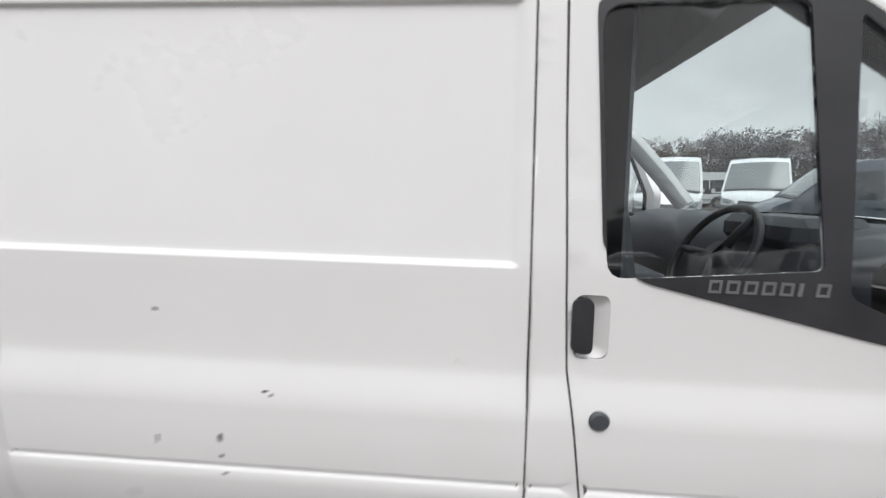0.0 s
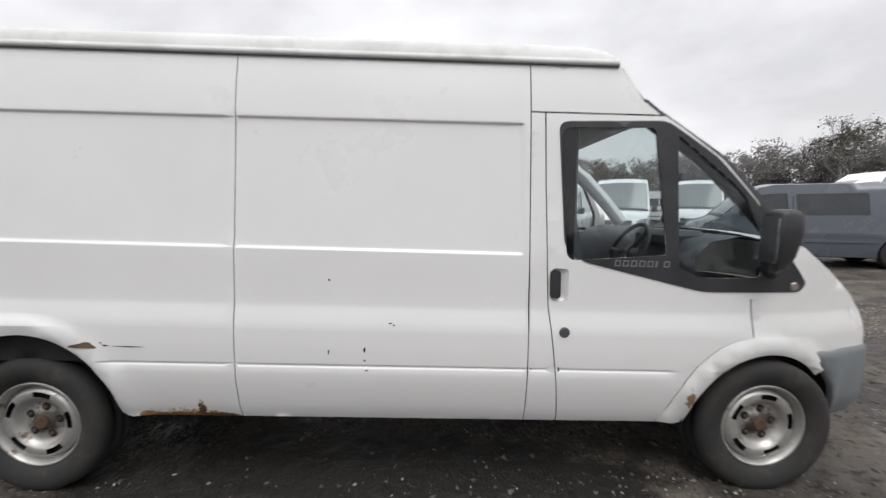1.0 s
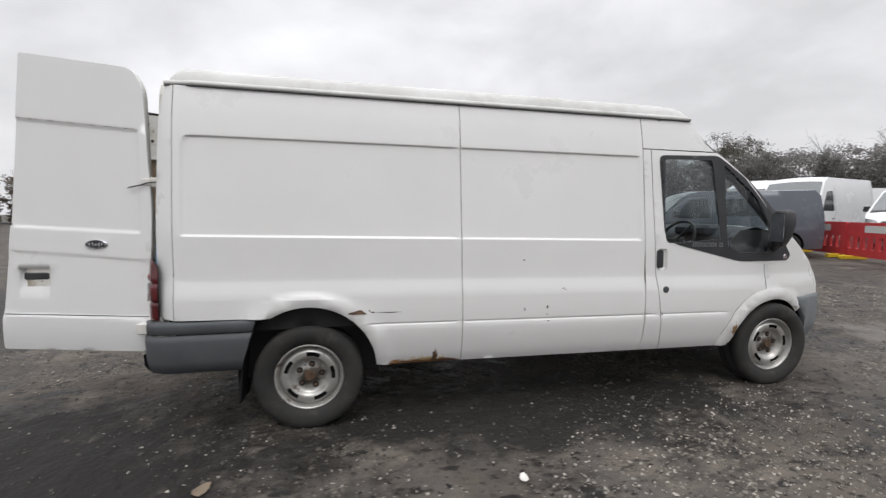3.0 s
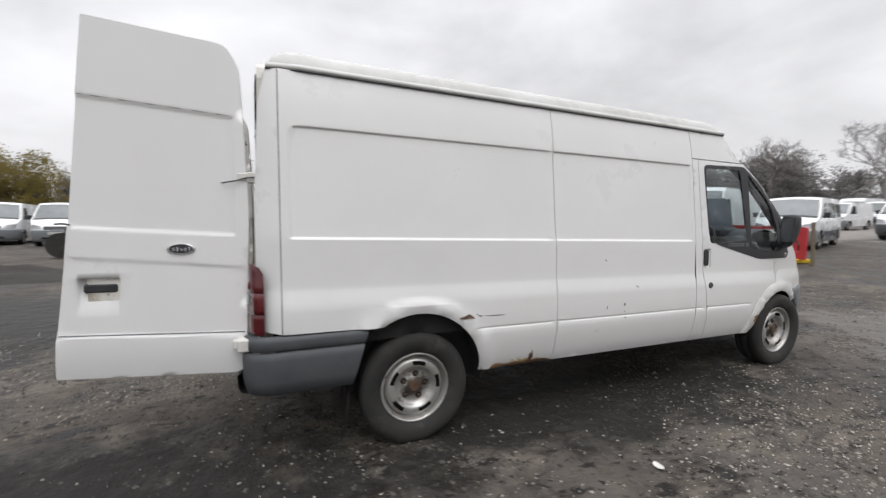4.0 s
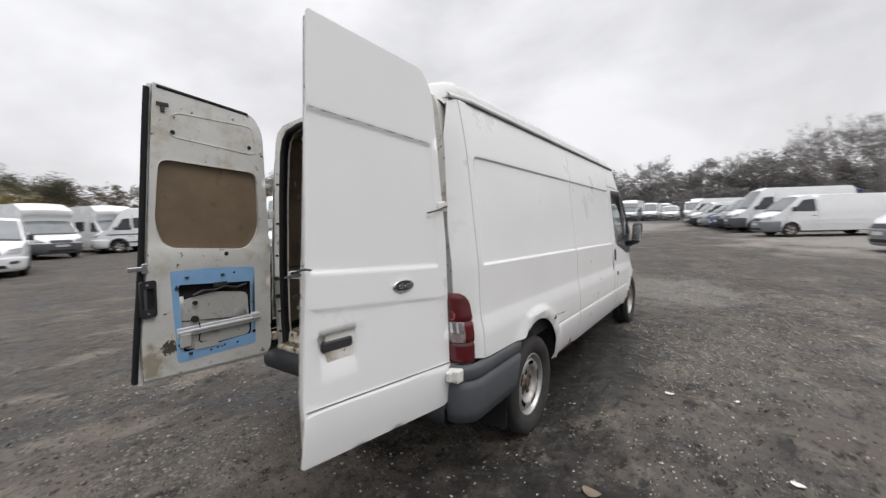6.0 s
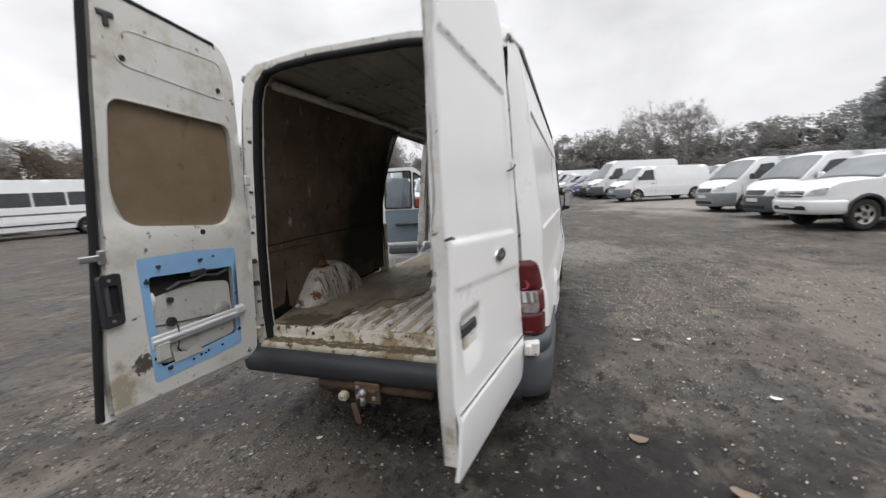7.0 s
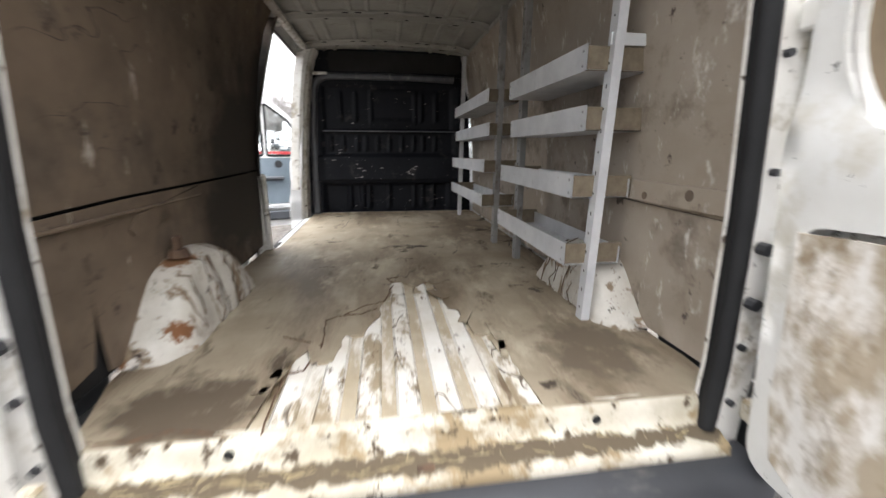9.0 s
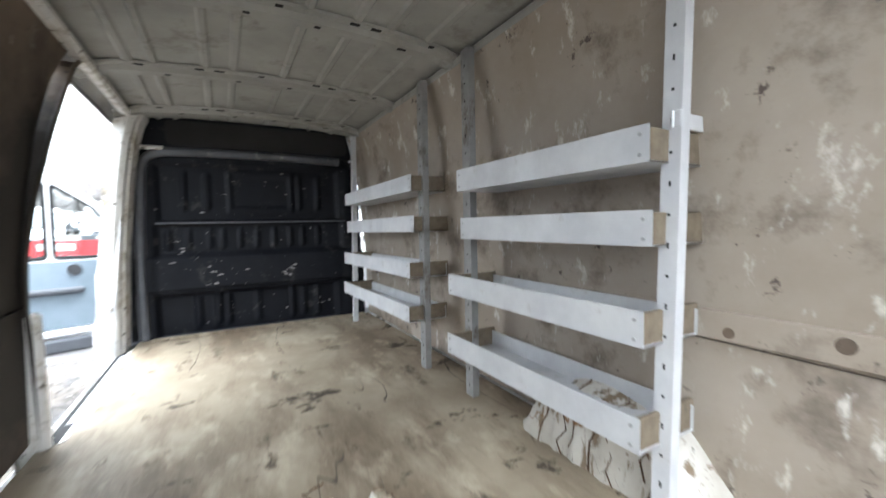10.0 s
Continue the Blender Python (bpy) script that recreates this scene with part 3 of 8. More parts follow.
M_GROUND = surf("wet_dark_gravel_yard", (0.056, 0.047, 0.039), (0.105, 0.091, 0.076), 0.45, 0.80, 0.95, bump=0.06, bscale=6.0, contrast=(0.40, 0.60), spec=0.3,
                stains=(((0.020, 0.0175, 0.0155), 1.1, 0.46, 0.58, (1, 1, 1), 0.42),
                        ((0.095, 0.087, 0.078), 0.7, 0.54, 0.66, (1, 0.5, 1), 0.9),
                        ((0.140, 0.122, 0.103), 1.7, 0.54, 0.63, (0.6, 1, 1), 0.9), ((0.014, 0.012, 0.0105), 3.7, 0.55, 0.63, (0.45, 1, 1), 0.5),
                        ((0.105, 0.094, 0.080), 9.0, 0.54, 0.62, (1, 1, 1), 0.9), ((0.014, 0.012, 0.0105), 7.0, 0.57, 0.63, (0.6, 1, 1), 0.7),
                        ((0.010, 0.009, 0.008), 24.0, 0.57, 0.63, (1, 1, 1), 0.9)))


def pebbles(m, scale, patch, lo, hi, c1, c2, size):
    """Small stones set into the mud, thick in patches."""
    n, l = m.node_tree.nodes, m.node_tree.links
    b = n["Principled BSDF"]
    base = b.inputs["Base Color"].links[0].from_socket
    tc = n.new("ShaderNodeTexCoord")
    vo = n.new("ShaderNodeTexVoronoi")
    vo.inputs["Scale"].default_value = scale
    l.new(tc.outputs["Object"], vo.inputs["Vector"])
    ns = n.new("ShaderNodeTexNoise")
    ns.inputs["Scale"].default_value, ns.inputs["Detail"].default_value = patch, 6.0
    l.new(tc.outputs["Object"], ns.inputs["Vector"])
    mr = n.new("ShaderNodeMapRange")
    mr.inputs["From Min"].default_value, mr.inputs["From Max"].default_value = lo, hi
    mr.inputs["To Min"].default_value, mr.inputs["To Max"].default_value = -0.55, size
    l.new(ns.outputs["Fac"], mr.inputs[0])
    sep = n.new("ShaderNodeSeparateColor")
    l.new(vo.outputs["Color"], sep.inputs[0])
    # each cell's stone has its own size
    sz = n.new("ShaderNodeMath")
    sz.operation = "MULTIPLY_ADD"
    sz.inputs[1].default_value = 0.42
    l.new(sep.outputs[0], sz.inputs[0])
    l.new(mr.outputs[0], sz.inputs[2])
    df = n.new("ShaderNodeMath")
    df.operation = "SUBTRACT"
    l.new(sz.outputs[0], df.inputs[0])
    l.new(vo.outputs["Distance"], df.inputs[1])
    edge = n.new("ShaderNodeMapRange")
    edge.inputs["From Min"].default_value, edge.inputs["From Max"].default_value = 0.0, 0.10
    l.new(df.outputs[0], edge.inputs[0])
    cm = n.new("ShaderNodeMix")
    cm.data_type = "RGBA"
    cm.inputs["A"].default_value, cm.inputs["B"].default_value = (*c1, 1), (*c2, 1)
    l.new(sep.outputs[1], cm.inputs["Factor"])
    mx = n.new("ShaderNodeMix")
    mx.data_type = "RGBA"
    l.new(edge.outputs[0], mx.inputs["Factor"])
    l.new(base, mx.inputs["A"])
    l.new(cm.outputs["Result"], mx.inputs["B"])
    l.new(mx.outputs["Result"], b.inputs["Base Color"])
    bp = n.new("ShaderNodeBump")
    bp.inputs["Strength"].default_value, bp.inputs["Distance"].default_value = 0.8, 0.35 / scale
    l.new(edge.outputs[0], bp.inputs["Height"])
    if b.inputs["Normal"].links:
        l.new(b.inputs["Normal"].links[0].from_socket, bp.inputs["Normal"])
    l.new(bp.outputs[0], b.inputs["Normal"])


pebbles(M_GROUND, 34, 0.55, 0.42, 0.62, (0.05, 0.045, 0.04), (0.20, 0.18, 0.15), 0.26)
pebbles(M_GROUND, 85, 0.8, 0.40, 0.64, (0.03, 0.027, 0.025), (0.16, 0.145, 0.125), 0.30)
region_stain_shade(M_GROUND, (0.016, 0.0145, 0.0135), (-1.7, -1.5, 0.0), (2.3, 1.9, 1.0), 2.2, 0.8, 0.31, 0.54)
# dark band beside the van: its shadow put into the ground colour
region_stain_shade(M_GROUND, (0.022, 0.020, 0.018), (1.6, -0.9, 0.0), (3.4, 0.9, 1.0), 2.6, 0.55, 0.38, 0.58)
region_stain_shade(M_GROUND, (0.017, 0.0155, 0.014), (-5.0, 3.0, 0.0), (5.0, 5.0, 2.0), 1.3, 0.55, 0.44, 0.60)
# far yard paled in two regions: haze and wet sheen as ground colour
region_stain_shade(M_GROUND, (0.215, 0.198, 0.18), (22.0, -9.0, 0.6), (17.0, 11.0, 4.0), 0.5, 0.85, 0.36, 0.60)
region_stain_shade(M_GROUND, (0.215, 0.20, 0.183), (36.0, 8.0, 0.7), (24.0, 12.0, 4.0), 0.4, 0.8, 0.36, 0.60)
region_stain_shade(M_GROUND, (0.125, 0.110, 0.094), (2.5, -4.6, 0.0), (5.5, 2.4, 2.0), 2.4, 0.85, 0.46, 0.60)
region_stain_shade(M_GROUND, (0.125, 0.116, 0.105), (6.5, -1.2, 0.1), (3.0, 2.2, 1.0), 1.4, 0.8, 0.46, 0.60)
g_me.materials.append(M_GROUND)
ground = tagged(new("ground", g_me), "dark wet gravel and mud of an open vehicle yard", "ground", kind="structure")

# ---- the white panel van ----
M_SEAM = surf("panel_gap_sealer", (0.13, 0.13, 0.128), (0.10, 0.10, 0.098), 6, 0.9)
van = thing("panel_van", "white panel van with rusty sills and open rear doors", "van")

ZS, SL = (0.3, 0.42, 1.28, 1.9, 2.25), (0.012, 0.012, 0.0173, 0.0107, 0.014)
PZ = (0.34, 0.40, 0.46, 0.60, 0.66, 0.78, 0.90, 0.955, 1.00, 1.04, 1.28, 1.90, 2.05, 2.24)
PW = (0.885, 0.918, 0.950, 0.979, 0.983, 0.988, 0.984, 0.973, 0.963, 0.961, 0.954, 0.889, 0.866, 0.826)
REAR_ARCH, FRONT_ARCH = (0.04, 0.40, 0.43), (3.735, 0.375, 0.415)


def lift(u, v):
    return v - u * interp(v, ZS, SL)


def recess(u, v):
    """How deep the long pressed panel lies in the side, 0 to 1."""
    k = soft(v, 1.274, 1.290) * (1 - soft(v, 1.890, 1.899))
    k *= soft(u, -0.705, -0.675) * (1 - soft(u, 2.440, 2.465))
    # rounded rear corner at the top
    du, dv = max(0.0, -0.60 - u), max(0.0, v - 1.82)
    k *= 1 - soft(math.hypot(du, dv), 0.085, 0.10)
    return k


def half_width(u, v):
    w = interp(v, PZ, PW)
    w = 0.25 * (interp(v - 0.012, PZ, PW) + 2 * w + interp(v + 0.012, PZ, PW))
    w -= 0.011 * recess(u, v)
    if -0.62 < u < 2.45:
        w -= 0.004 * math.exp(-((v - 1.8955) / 0.0035) ** 2)
    if u > 3.2:
        w -= 0.215 * ((u - 3.2) / 1.2) ** 2.2
    if u < -0.70:
        w -= 0.10 * ((-0.70 - u) / 0.17) ** 2
    for cx, cz, r in (REAR_ARCH, FRONT_ARCH):
        d = math.hypot(u - cx, v - cz)
        if v > cz - 0.05:
            w += 0.022 * (1 - soft(d, r + 0.055, r + 0.105))
            w -= 0.020 * (1 - soft(d, r, r + 0.018))
    if 0.45 < u < 3.22:
        w -= 0.008 * math.exp(-((v - 0.704) / 0.0045) ** 2)
        w += 0.004 * soft(0.704 - v, 0, 0.01) * soft(v, 0.55, 0.66)
    return w


def side_fn(sign):
    def fn(u, v, t=0.0):
        return Vector((u, sign * (half_width(u, v) - t), lift(u, v)))
    return fn


V_ROWS = lines(0.38, 2.22, 0.055, (0.6920, 0.6980, 0.7040, 0.7100, 0.7160, 0.88, 0.91, 0.93, 0.95, 0.97, 0.985, 1.0, 1.015, 1.262, 1.272, 1.277, 1.282, 1.287, 1.292, 1.30,
                                   1.876, 1.886, 1.890, 1.893, 1.8955, 1.898, 1.901, 1.908))
U_ROWS = lines(-0.87, 4.45, 0.075, (-0.72, -0.705, -0.698, -0.69, -0.682, -0.675, -0.66, 2.43, 2.44, 2.448, 2.457, 2.465, 2.475))


def side_sheet(name, outer, holes=(), sign=-1, material=M_WHITE, parent=van, extra=(), thick=0.004, label=""):
    us = [u for u in U_ROWS]
    vs = V_ROWS
    bm = sheet(outer, list(holes), us, vs, side_fn(sign), thick, 0.05)
    return part(name, bm, material, parent, label)


def lower(cx, cz, r, z, left=True):
    """Angle at which an arch's circle meets height z."""
    return math.degrees(math.asin((z - cz) / r))


BOT = 0.405
GUT = 2.205
ra = lower(*REAR_ARCH, BOT)
rear_arc = arc(*REAR_ARCH, 180 - lower(*REAR_ARCH, 0.765), ra, 22)
quarter_out = [(-0.738, 0.765)] + rear_arc + [(1.0575, BOT), (1.0575, GUT), (-0.738, GUT)]
quarter = side_sheet("side_panel", quarter_out, material=M_QUARTER, label="white pressed side panel with rust along the sill")
mid_out = [(1.0625, BOT), (2.4875, BOT), (2.4875, GUT), (1.0625, GUT)]
side_sheet("side_panel", mid_out)
# door edge curve, bottom to top
DOOR_EDGE = [(2.662, BOT), (2.640, 0.62), (2.612, 0.85), (2.590, 1.02), (2.582, 1.2), (2.570, 1.6), (2.566, 1.955)]
edge_in = [(u - 0.006, v) for u, v in DOOR_EDGE]
pillar_out = [(2.4925, BOT)] + edge_in[:-1] + [(2.558, 1.955), (2.494, 1.955)]
side_sheet("pillar_panel", pillar_out)
cab_top_out = [(2.494, 1.963), (3.13, 1.963), (3.05, 2.03), (2.93, 2.21), (2.494, GUT)]
side_sheet("cab_side_panel", cab_top_out)
corner_out = [(-0.868, 0.785), (-0.743, 0.765), (-0.743, GUT), (-0.80, GUT), (-0.845, 2.0), (-0.868, 1.5)]
side_sheet("corner_panel", corner_out)
# dark lining behind the panel gaps
for u0, u1 in ((-0.76, -0.725), (1.04, 1.08), (2.47, 2.51)):
    side_sheet("seam_filler", [(u0, 0.79 if u0 < 0 else BOT + 0.01), (u1, 0.79 if u0 < 0 else BOT + 0.01), (u1, GUT), (u0, GUT)], material=M_SEAM, thick=0.014,
               parent=quarter).location.y = 0.005
e2 = [(u - 0.02, v) for u, v in DOOR_EDGE]
side_sheet("seam_filler", e2 + [(u + 0.02, v) for u, v in reversed(DOOR_EDGE)], material=M_SEAM, thick=0.014, parent=quarter).location.y = 0.005

# driver's door
DOOR_FRONT = [(3.179, BOT), (3.214, 0.51), (3.287, 0.660), (3.340, 0.735), (3.395, 0.790), (3.460, 0.835), (3.527, 0.862), (3.625, 0.882), (3.612, 1.08)]
door_out = [(u, v) for u, v in DOOR_EDGE] + [(3.16, 1.955), (3.45, 1.755), (3.64, 1.56), (3.70, 1.42), (3.78, 1.33), (3.80, 1.12)] + list(reversed(DOOR_FRONT))
GLASS_MAIN = rounded([(2.672, 1.255), (3.165, 1.295), (3.105, 1.895), (2.640, 1.885)], [0.05, 0.02, 0.03, 0.06])
GLASS_QUARTER = rounded([(3.225, 1.235), (3.34, 1.185), (3.66, 1.19), (3.665, 1.40), (3.56, 1.60), (3.215, 1.865)], [0.03, 0.03, 0.03, 0.03, 0.05, 0.02])
HANDLE_CUP = rounded([(2.600, 1.05), (2.685, 1.05), (2.685, 1.215), (2.600, 1.215)], 0.025)
front_door = side_sheet("front_door", door_out, [GLASS_MAIN, GLASS_QUARTER, HANDLE_CUP], label="white cab door with dark tinted window")
TRIM_OUT = rounded([(2.628, 1.915), (3.16, 1.932), (3.42, 1.765), (3.63, 1.56), (3.72, 1.43), (3.94, 1.16), (3.90, 1.115), (3.35, 1.115), (2.74, 1.255), (2.66, 1.33)],
                   [0.05, 0.04, 0.02, 0.02, 0.02, 0.03, 0.03, 0.05, 0.05, 0.03])


def proud(sign, d):
    base = side_fn(sign)
    return lambda u, v, t=0.0: base(u, v) + Vector((0, sign * (d - t), 0))


part("window_trim", sheet(TRIM_OUT, [GLASS_MAIN, GLASS_QUARTER], lines(2.6, 4, 0.08), lines(1.1, 2, 0.08), proud(-1, 0.004), 0.010), M_BLACKPL, front_door, "black window surround")
for poly in (GLASS_MAIN, GLASS_QUARTER):
    g = part("window_glass", sheet(poly, [], lines(2.6, 3.7, 0.1), lines(1.1, 1.95, 0.1), proud(-1, -0.006), 0.0), M_GLASS, front_door, "dusty tinted glass")
    g.visible_shadow = False
part("handle_cup", sheet(HANDLE_CUP, [], lines(2.6, 2.7, 0.012), lines(1.0, 1.25, 0.012),
                         lambda u, v, t=0.0: Vector((u, -(half_width(u, v) - 0.022 * min(1, 6 * min(u - 2.59, 2.69 - u, v - 1.04, 1.225 - v) / 0.17)), lift(u, v)))), M_WHITE, front_door)
part("door_handle", sheet(rounded([(2.593, 1.068), (2.645, 1.064), (2.645, 1.205), (2.593, 1.205)], 0.02), [], [], [], proud(-1, 0.008), 0.022), M_BLACKPL, front_door, "black grab handle")
bm = bmesh.new()
lathe(bm, [(0.0, -0.006), (0.021, -0.006), (0.026, 0.0), (0.026, 0.012)], 20, "y", (2.667, -half_width(2.667, 0.89) - 0.001, lift(2.667, 0.897)))
part("door_lock", bm, M_GREYPL, front_door, "grey round lock cover")
# lettering under the glass, as plain bars
for k in range(7):
    u0 = 2.905 + k * 0.0405
    part("lettering_bar", sheet([(u0, 1.234), (u0 + (0.010 if k == 5 else 0.030), 1.234), (u0 + (0.013 if k == 5 else 0.033), 1.266), (u0 + 0.003, 1.266)],
                                [[(u0 + 0.007, 1.240), (u0 + 0.024, 1.240), (u0 + 0.026, 1.259), (u0 + 0.009, 1.259)]] if k not in (5,) else [], [], [], proud(-1, 0.0065), 0.003), M_GREYTXT, front_door)
# mirror
bm = bmesh.new()
secs = []
for z, y0, y1, x0, x1 in ((1.17, 0.995, 1.05, 3.625, 3.67), (1.19, 0.985, 1.075, 3.60, 3.70), (1.25, 0.980, 1.10, 3.585, 3.715), (1.36, 0.980, 1.12, 3.585, 3.725), (1.44, 0.985, 1.12, 3.59, 3.72), (1.465, 0.995, 1.11, 3.60, 3.70), (1.472, 1.02, 1.08, 3.62, 3.68)):
    ring = rounded([(x0, -y0), (x0, -y1), (x1, -y1 + 0.03), (x1, -y0)], 0.03, 3)
    secs.append([(x, y, z) for x, y in ring + ring[:1]])
loft(bm, secs)
mir = part("wing_mirror", bm, M_BLACKPL, van, "black plastic wing mirror", smooth=True)
bm = bmesh.new()
rod(bm, (3.73, -0.88, 1.15), (3.67, -1.02, 1.21), 0.045, 0.035, 10)
part("mirror_arm", bm, M_BLACKPL, mir)
part("mirror_glass", slab(rounded([(-1.10, 1.22), (-1.0, 1.22), (-1.0, 1.44), (-1.10, 1.44)], 0.02), [], flat_fn((3.582, 0, 0), (0, 1, 0), (0, 0, 1), (-1, 0, 0)), 0.004), M_CHROME, mir)
bm = bmesh.new()
lathe(bm, [(0.0, -0.008), (0.018, -0.007), (0.024, 0.0), (0.024, 0.01)], 16, "y", (3.86, -half_width(3.86, 1.14) - 0.004, 1.08))
part("side_repeater", bm, M_CLEARLENS, van, "clear indicator repeater")

# front wing, nose and bumper
fa = lower(*FRONT_ARCH, BOT)
front_arc = list(reversed(arc(*FRONT_ARCH, lower(*FRONT_ARCH, 0.66), 180 - fa, 22)))
fender_out = [(u + 0.008, v) for u, v in DOOR_FRONT] + [(3.82, 1.13), (3.80, 1.34), (3.92, 1.345), (4.10, 1.225), (4.28, 1.09), (4.375, 0.98), (4.405, 0.86), (4.40, 0.72), (4.06, 0.695)] + list(reversed(front_arc))
for sg in (-1, 1):
    side_sheet("front_wing", fender_out, sign=sg, material=M_FENDER, label="white front wing with chipped arch edge")


def across(line, n=14, crown=0.0, bow=0.0):
    """Rows across the van through a line of (x, v): edges on the side's own half width, bowed forward in the middle."""
    secs = []
    for u, v in line:
        w = half_width(u, v) - 0.003
        secs.append([(u + bow * (1 - (k / n * 2 - 1) ** 2), w * (2 * k / n - 1), lift(u, v) + crown * (1 - (k / n * 2 - 1) ** 2)) for k in range(n + 1)])
    return secs


bm = bmesh.new()
loft(bm, across([(3.80, 1.35), (3.92, 1.347), (4.10, 1.227), (4.28, 1.092), (4.375, 0.982)], 14, 0.05, 0.10))
part("bonnet", bm, M_WHITE, van, smooth=True)
bm = bmesh.new()
loft(bm, across([(4.375, 0.982), (4.405, 0.86), (4.40, 0.735)], 14, 0.03, 0.13))
part("grille_panel", bm, M_BLACKPL, van, smooth=True)
bm = bmesh.new()
for sg in (-1, 1):
    secs = []
    for v, ins in ((0.738, 0.0), (0.730, -0.012), (0.70, -0.016), (0.62, -0.018), (0.55, -0.016), (0.48, -0.010), (0.42, 0.0), (0.33, 0.05)):
        u0 = FRONT_ARCH[0] + math.sqrt(max(0.01, (FRONT_ARCH[2] + 0.006) ** 2 - (v - FRONT_ARCH[1]) ** 2))
        secs.append([(u0 + 0.004, sg * (half_width(u0, 0.6) - ins - 0.03), v)] + [(u, sg * (half_width(u, 0.6) - ins + 0.006), v) for u in [u0 + (4.42 - u0) * k / 6 for k in range(7)]])
    loft(bm, secs)
loft(bm, [[(4.42 + 0.16 * (1 - (k / 6 - 1) ** 2) - d, 0.752 * (k / 6 - 1), v) for v, d in ((0.74, 0.05), (0.68, 0.0), (0.52, -0.02), (0.40, 0.02), (0.33, 0.1))] for k in range(13)])
part("front_bumper", bm, M_BUMPF, van, "sun-bleached grey front bumper", smooth=True)
# windscreen and its pillars
bm = bmesh.new()
loft(bm, [[(3.10 + 0.09 * (1 - (k / 7 - 1) ** 2) + d, (0.80 + 0.05 * d) * (k / 7 - 1), z) for k in range(15)] for d, z in ((-0.05, 1.97), (0.25, 1.72), (0.52, 1.47), (0.66, 1.32))])
ws = part("windscreen", bm, M_GLASS, van, smooth=True)
ws.visible_shadow = False
for sg in (-1, 1):
    bm = bmesh.new()
    path = ([(2.96, 0.80, 2.12)] if sg > 0 else [(3.06, 0.83, 1.985)]) + [(3.12, 0.83, 1.94), (3.42, 0.862, 1.73), (3.63, 0.885, 1.52), (3.80, 0.905, 1.33)]
    loft(bm, [[(x - 0.02, sg * (y - 0.07), z + 0.03), (x + 0.035, sg * (y - 0.045), z + 0.045), (x + 0.03, sg * (y + 0.008), z + 0.02), (x - 0.04, sg * (y + 0.012), z - 0.03), (x - 0.06, sg * (y - 0.04), z - 0.03),
                    (x - 0.02, sg * (y - 0.07), z + 0.03)] for x, y, z in path])
    part("windscreen_pillar", bm, M_WHITE if sg > 0 else M_BLACKPL, van, smooth=True)
# roof
bm = bmesh.new()
secs = []
for u in [-0.815, -0.80, -0.77, -0.70] + lines(-0.6, 2.4, 0.25) + [2.6, 2.75, 2.85, 2.91, 2.96, 3.01, 3.06, 3.10, 3.14]:
    drop = interp(u, (2.72, 2.85, 2.91, 2.96, 3.06, 3.14), (0, 0.012, 0.035, 0.075, 0.185, 0.285))
    back = 0.05 * (1 - soft(u, -0.82, -0.74))
    zf = lift(u, 2.222) - drop - back
    w = half_width(u, 2.21 - drop) - 0.002
    row = []
    for a in [-1, -0.998, -0.99, -0.975, -0.95, -0.91, -0.85, -0.75, -0.6, -0.45, -0.3, -0.15, 0, 0.15, 0.3, 0.45, 0.6, 0.75, 0.85, 0.91, 0.95, 0.975, 0.99, 0.998, 1]:
        t = abs(a)
        row.append((u + (0.06 * (1 - a * a) if u > 2.9 else 0), w * a, zf + 0.112 * (1 - t ** 22) * (1 - 0.6 * back / 0.05) * (1 - 0.8 * soft(u, 2.9, 3.1)) + 0.035 * (1 - t * t)))
    secs.append(row)
loft(bm, secs)
roof = part("roof", bm, M_ROOFOUT, van, "white crowned steel roof", smooth=True)
bm = bmesh.new()
for sg in (-1, 1):
    loft(bm, [[(u, sg * (half_width(u, 2.205) + a), lift(u, 2.205) + b) for a, b in ((-0.012, 0.034), (0.006, 0.032), (0.016, 0.018), (0.017, 0.004), (0.010, 0.000), (0.008, 0.008), (-0.006, 0.006))]
               for u in lines(-0.80, 2.93, 0.18)])
part("roof_gutter", bm, M_ROOFOUT, roof, smooth=True)
# thin dark strip along the underside of each gutter
bm = bmesh.new()
for sg in (-1, 1):
    loft(bm, [[(u, sg * (half_width(u, 2.205) + a), lift(u, 2.205) + b) for a, b in ((-0.008, 0.001), (0.0095, 0.001), (0.0095, -0.006), (-0.008, -0.006))] for u in lines(-0.80, 2.93, 0.18)])
part("gutter_dark_strip", bm, M_GREYPL, roof)
# left side of the van
quarter_l = [(-0.738, 0.765)] + rear_arc + [(1.06, BOT), (1.04, 1.4), (1.08, 1.8), (1.20, 2.08), (1.30, 2.19), (1.30, GUT), (-0.738, GUT)]
side_sheet("side_panel", quarter_l, sign=1)
side_sheet("corner_panel", corner_out, sign=1)
side_sheet("side_header", [(1.308, 2.188), (2.49, 2.188), (2.49, GUT), (1.308, GUT)], sign=1)
side_sheet("cab_side_panel", cab_top_out, sign=1)
side_sheet("sill_panel", [(1.068, BOT), (2.66, BOT), (2.66, 0.60), (1.068, 0.60)], sign=1)
side_sheet("pillar_panel", [(2.36, 0.60), (2.62, 0.60), (2.60, 1.2), (2.57, 2.02), (2.49, 2.02), (2.49, 2.18), (2.44, 2.18), (2.38, 1.4)], sign=1, thick=0.10)

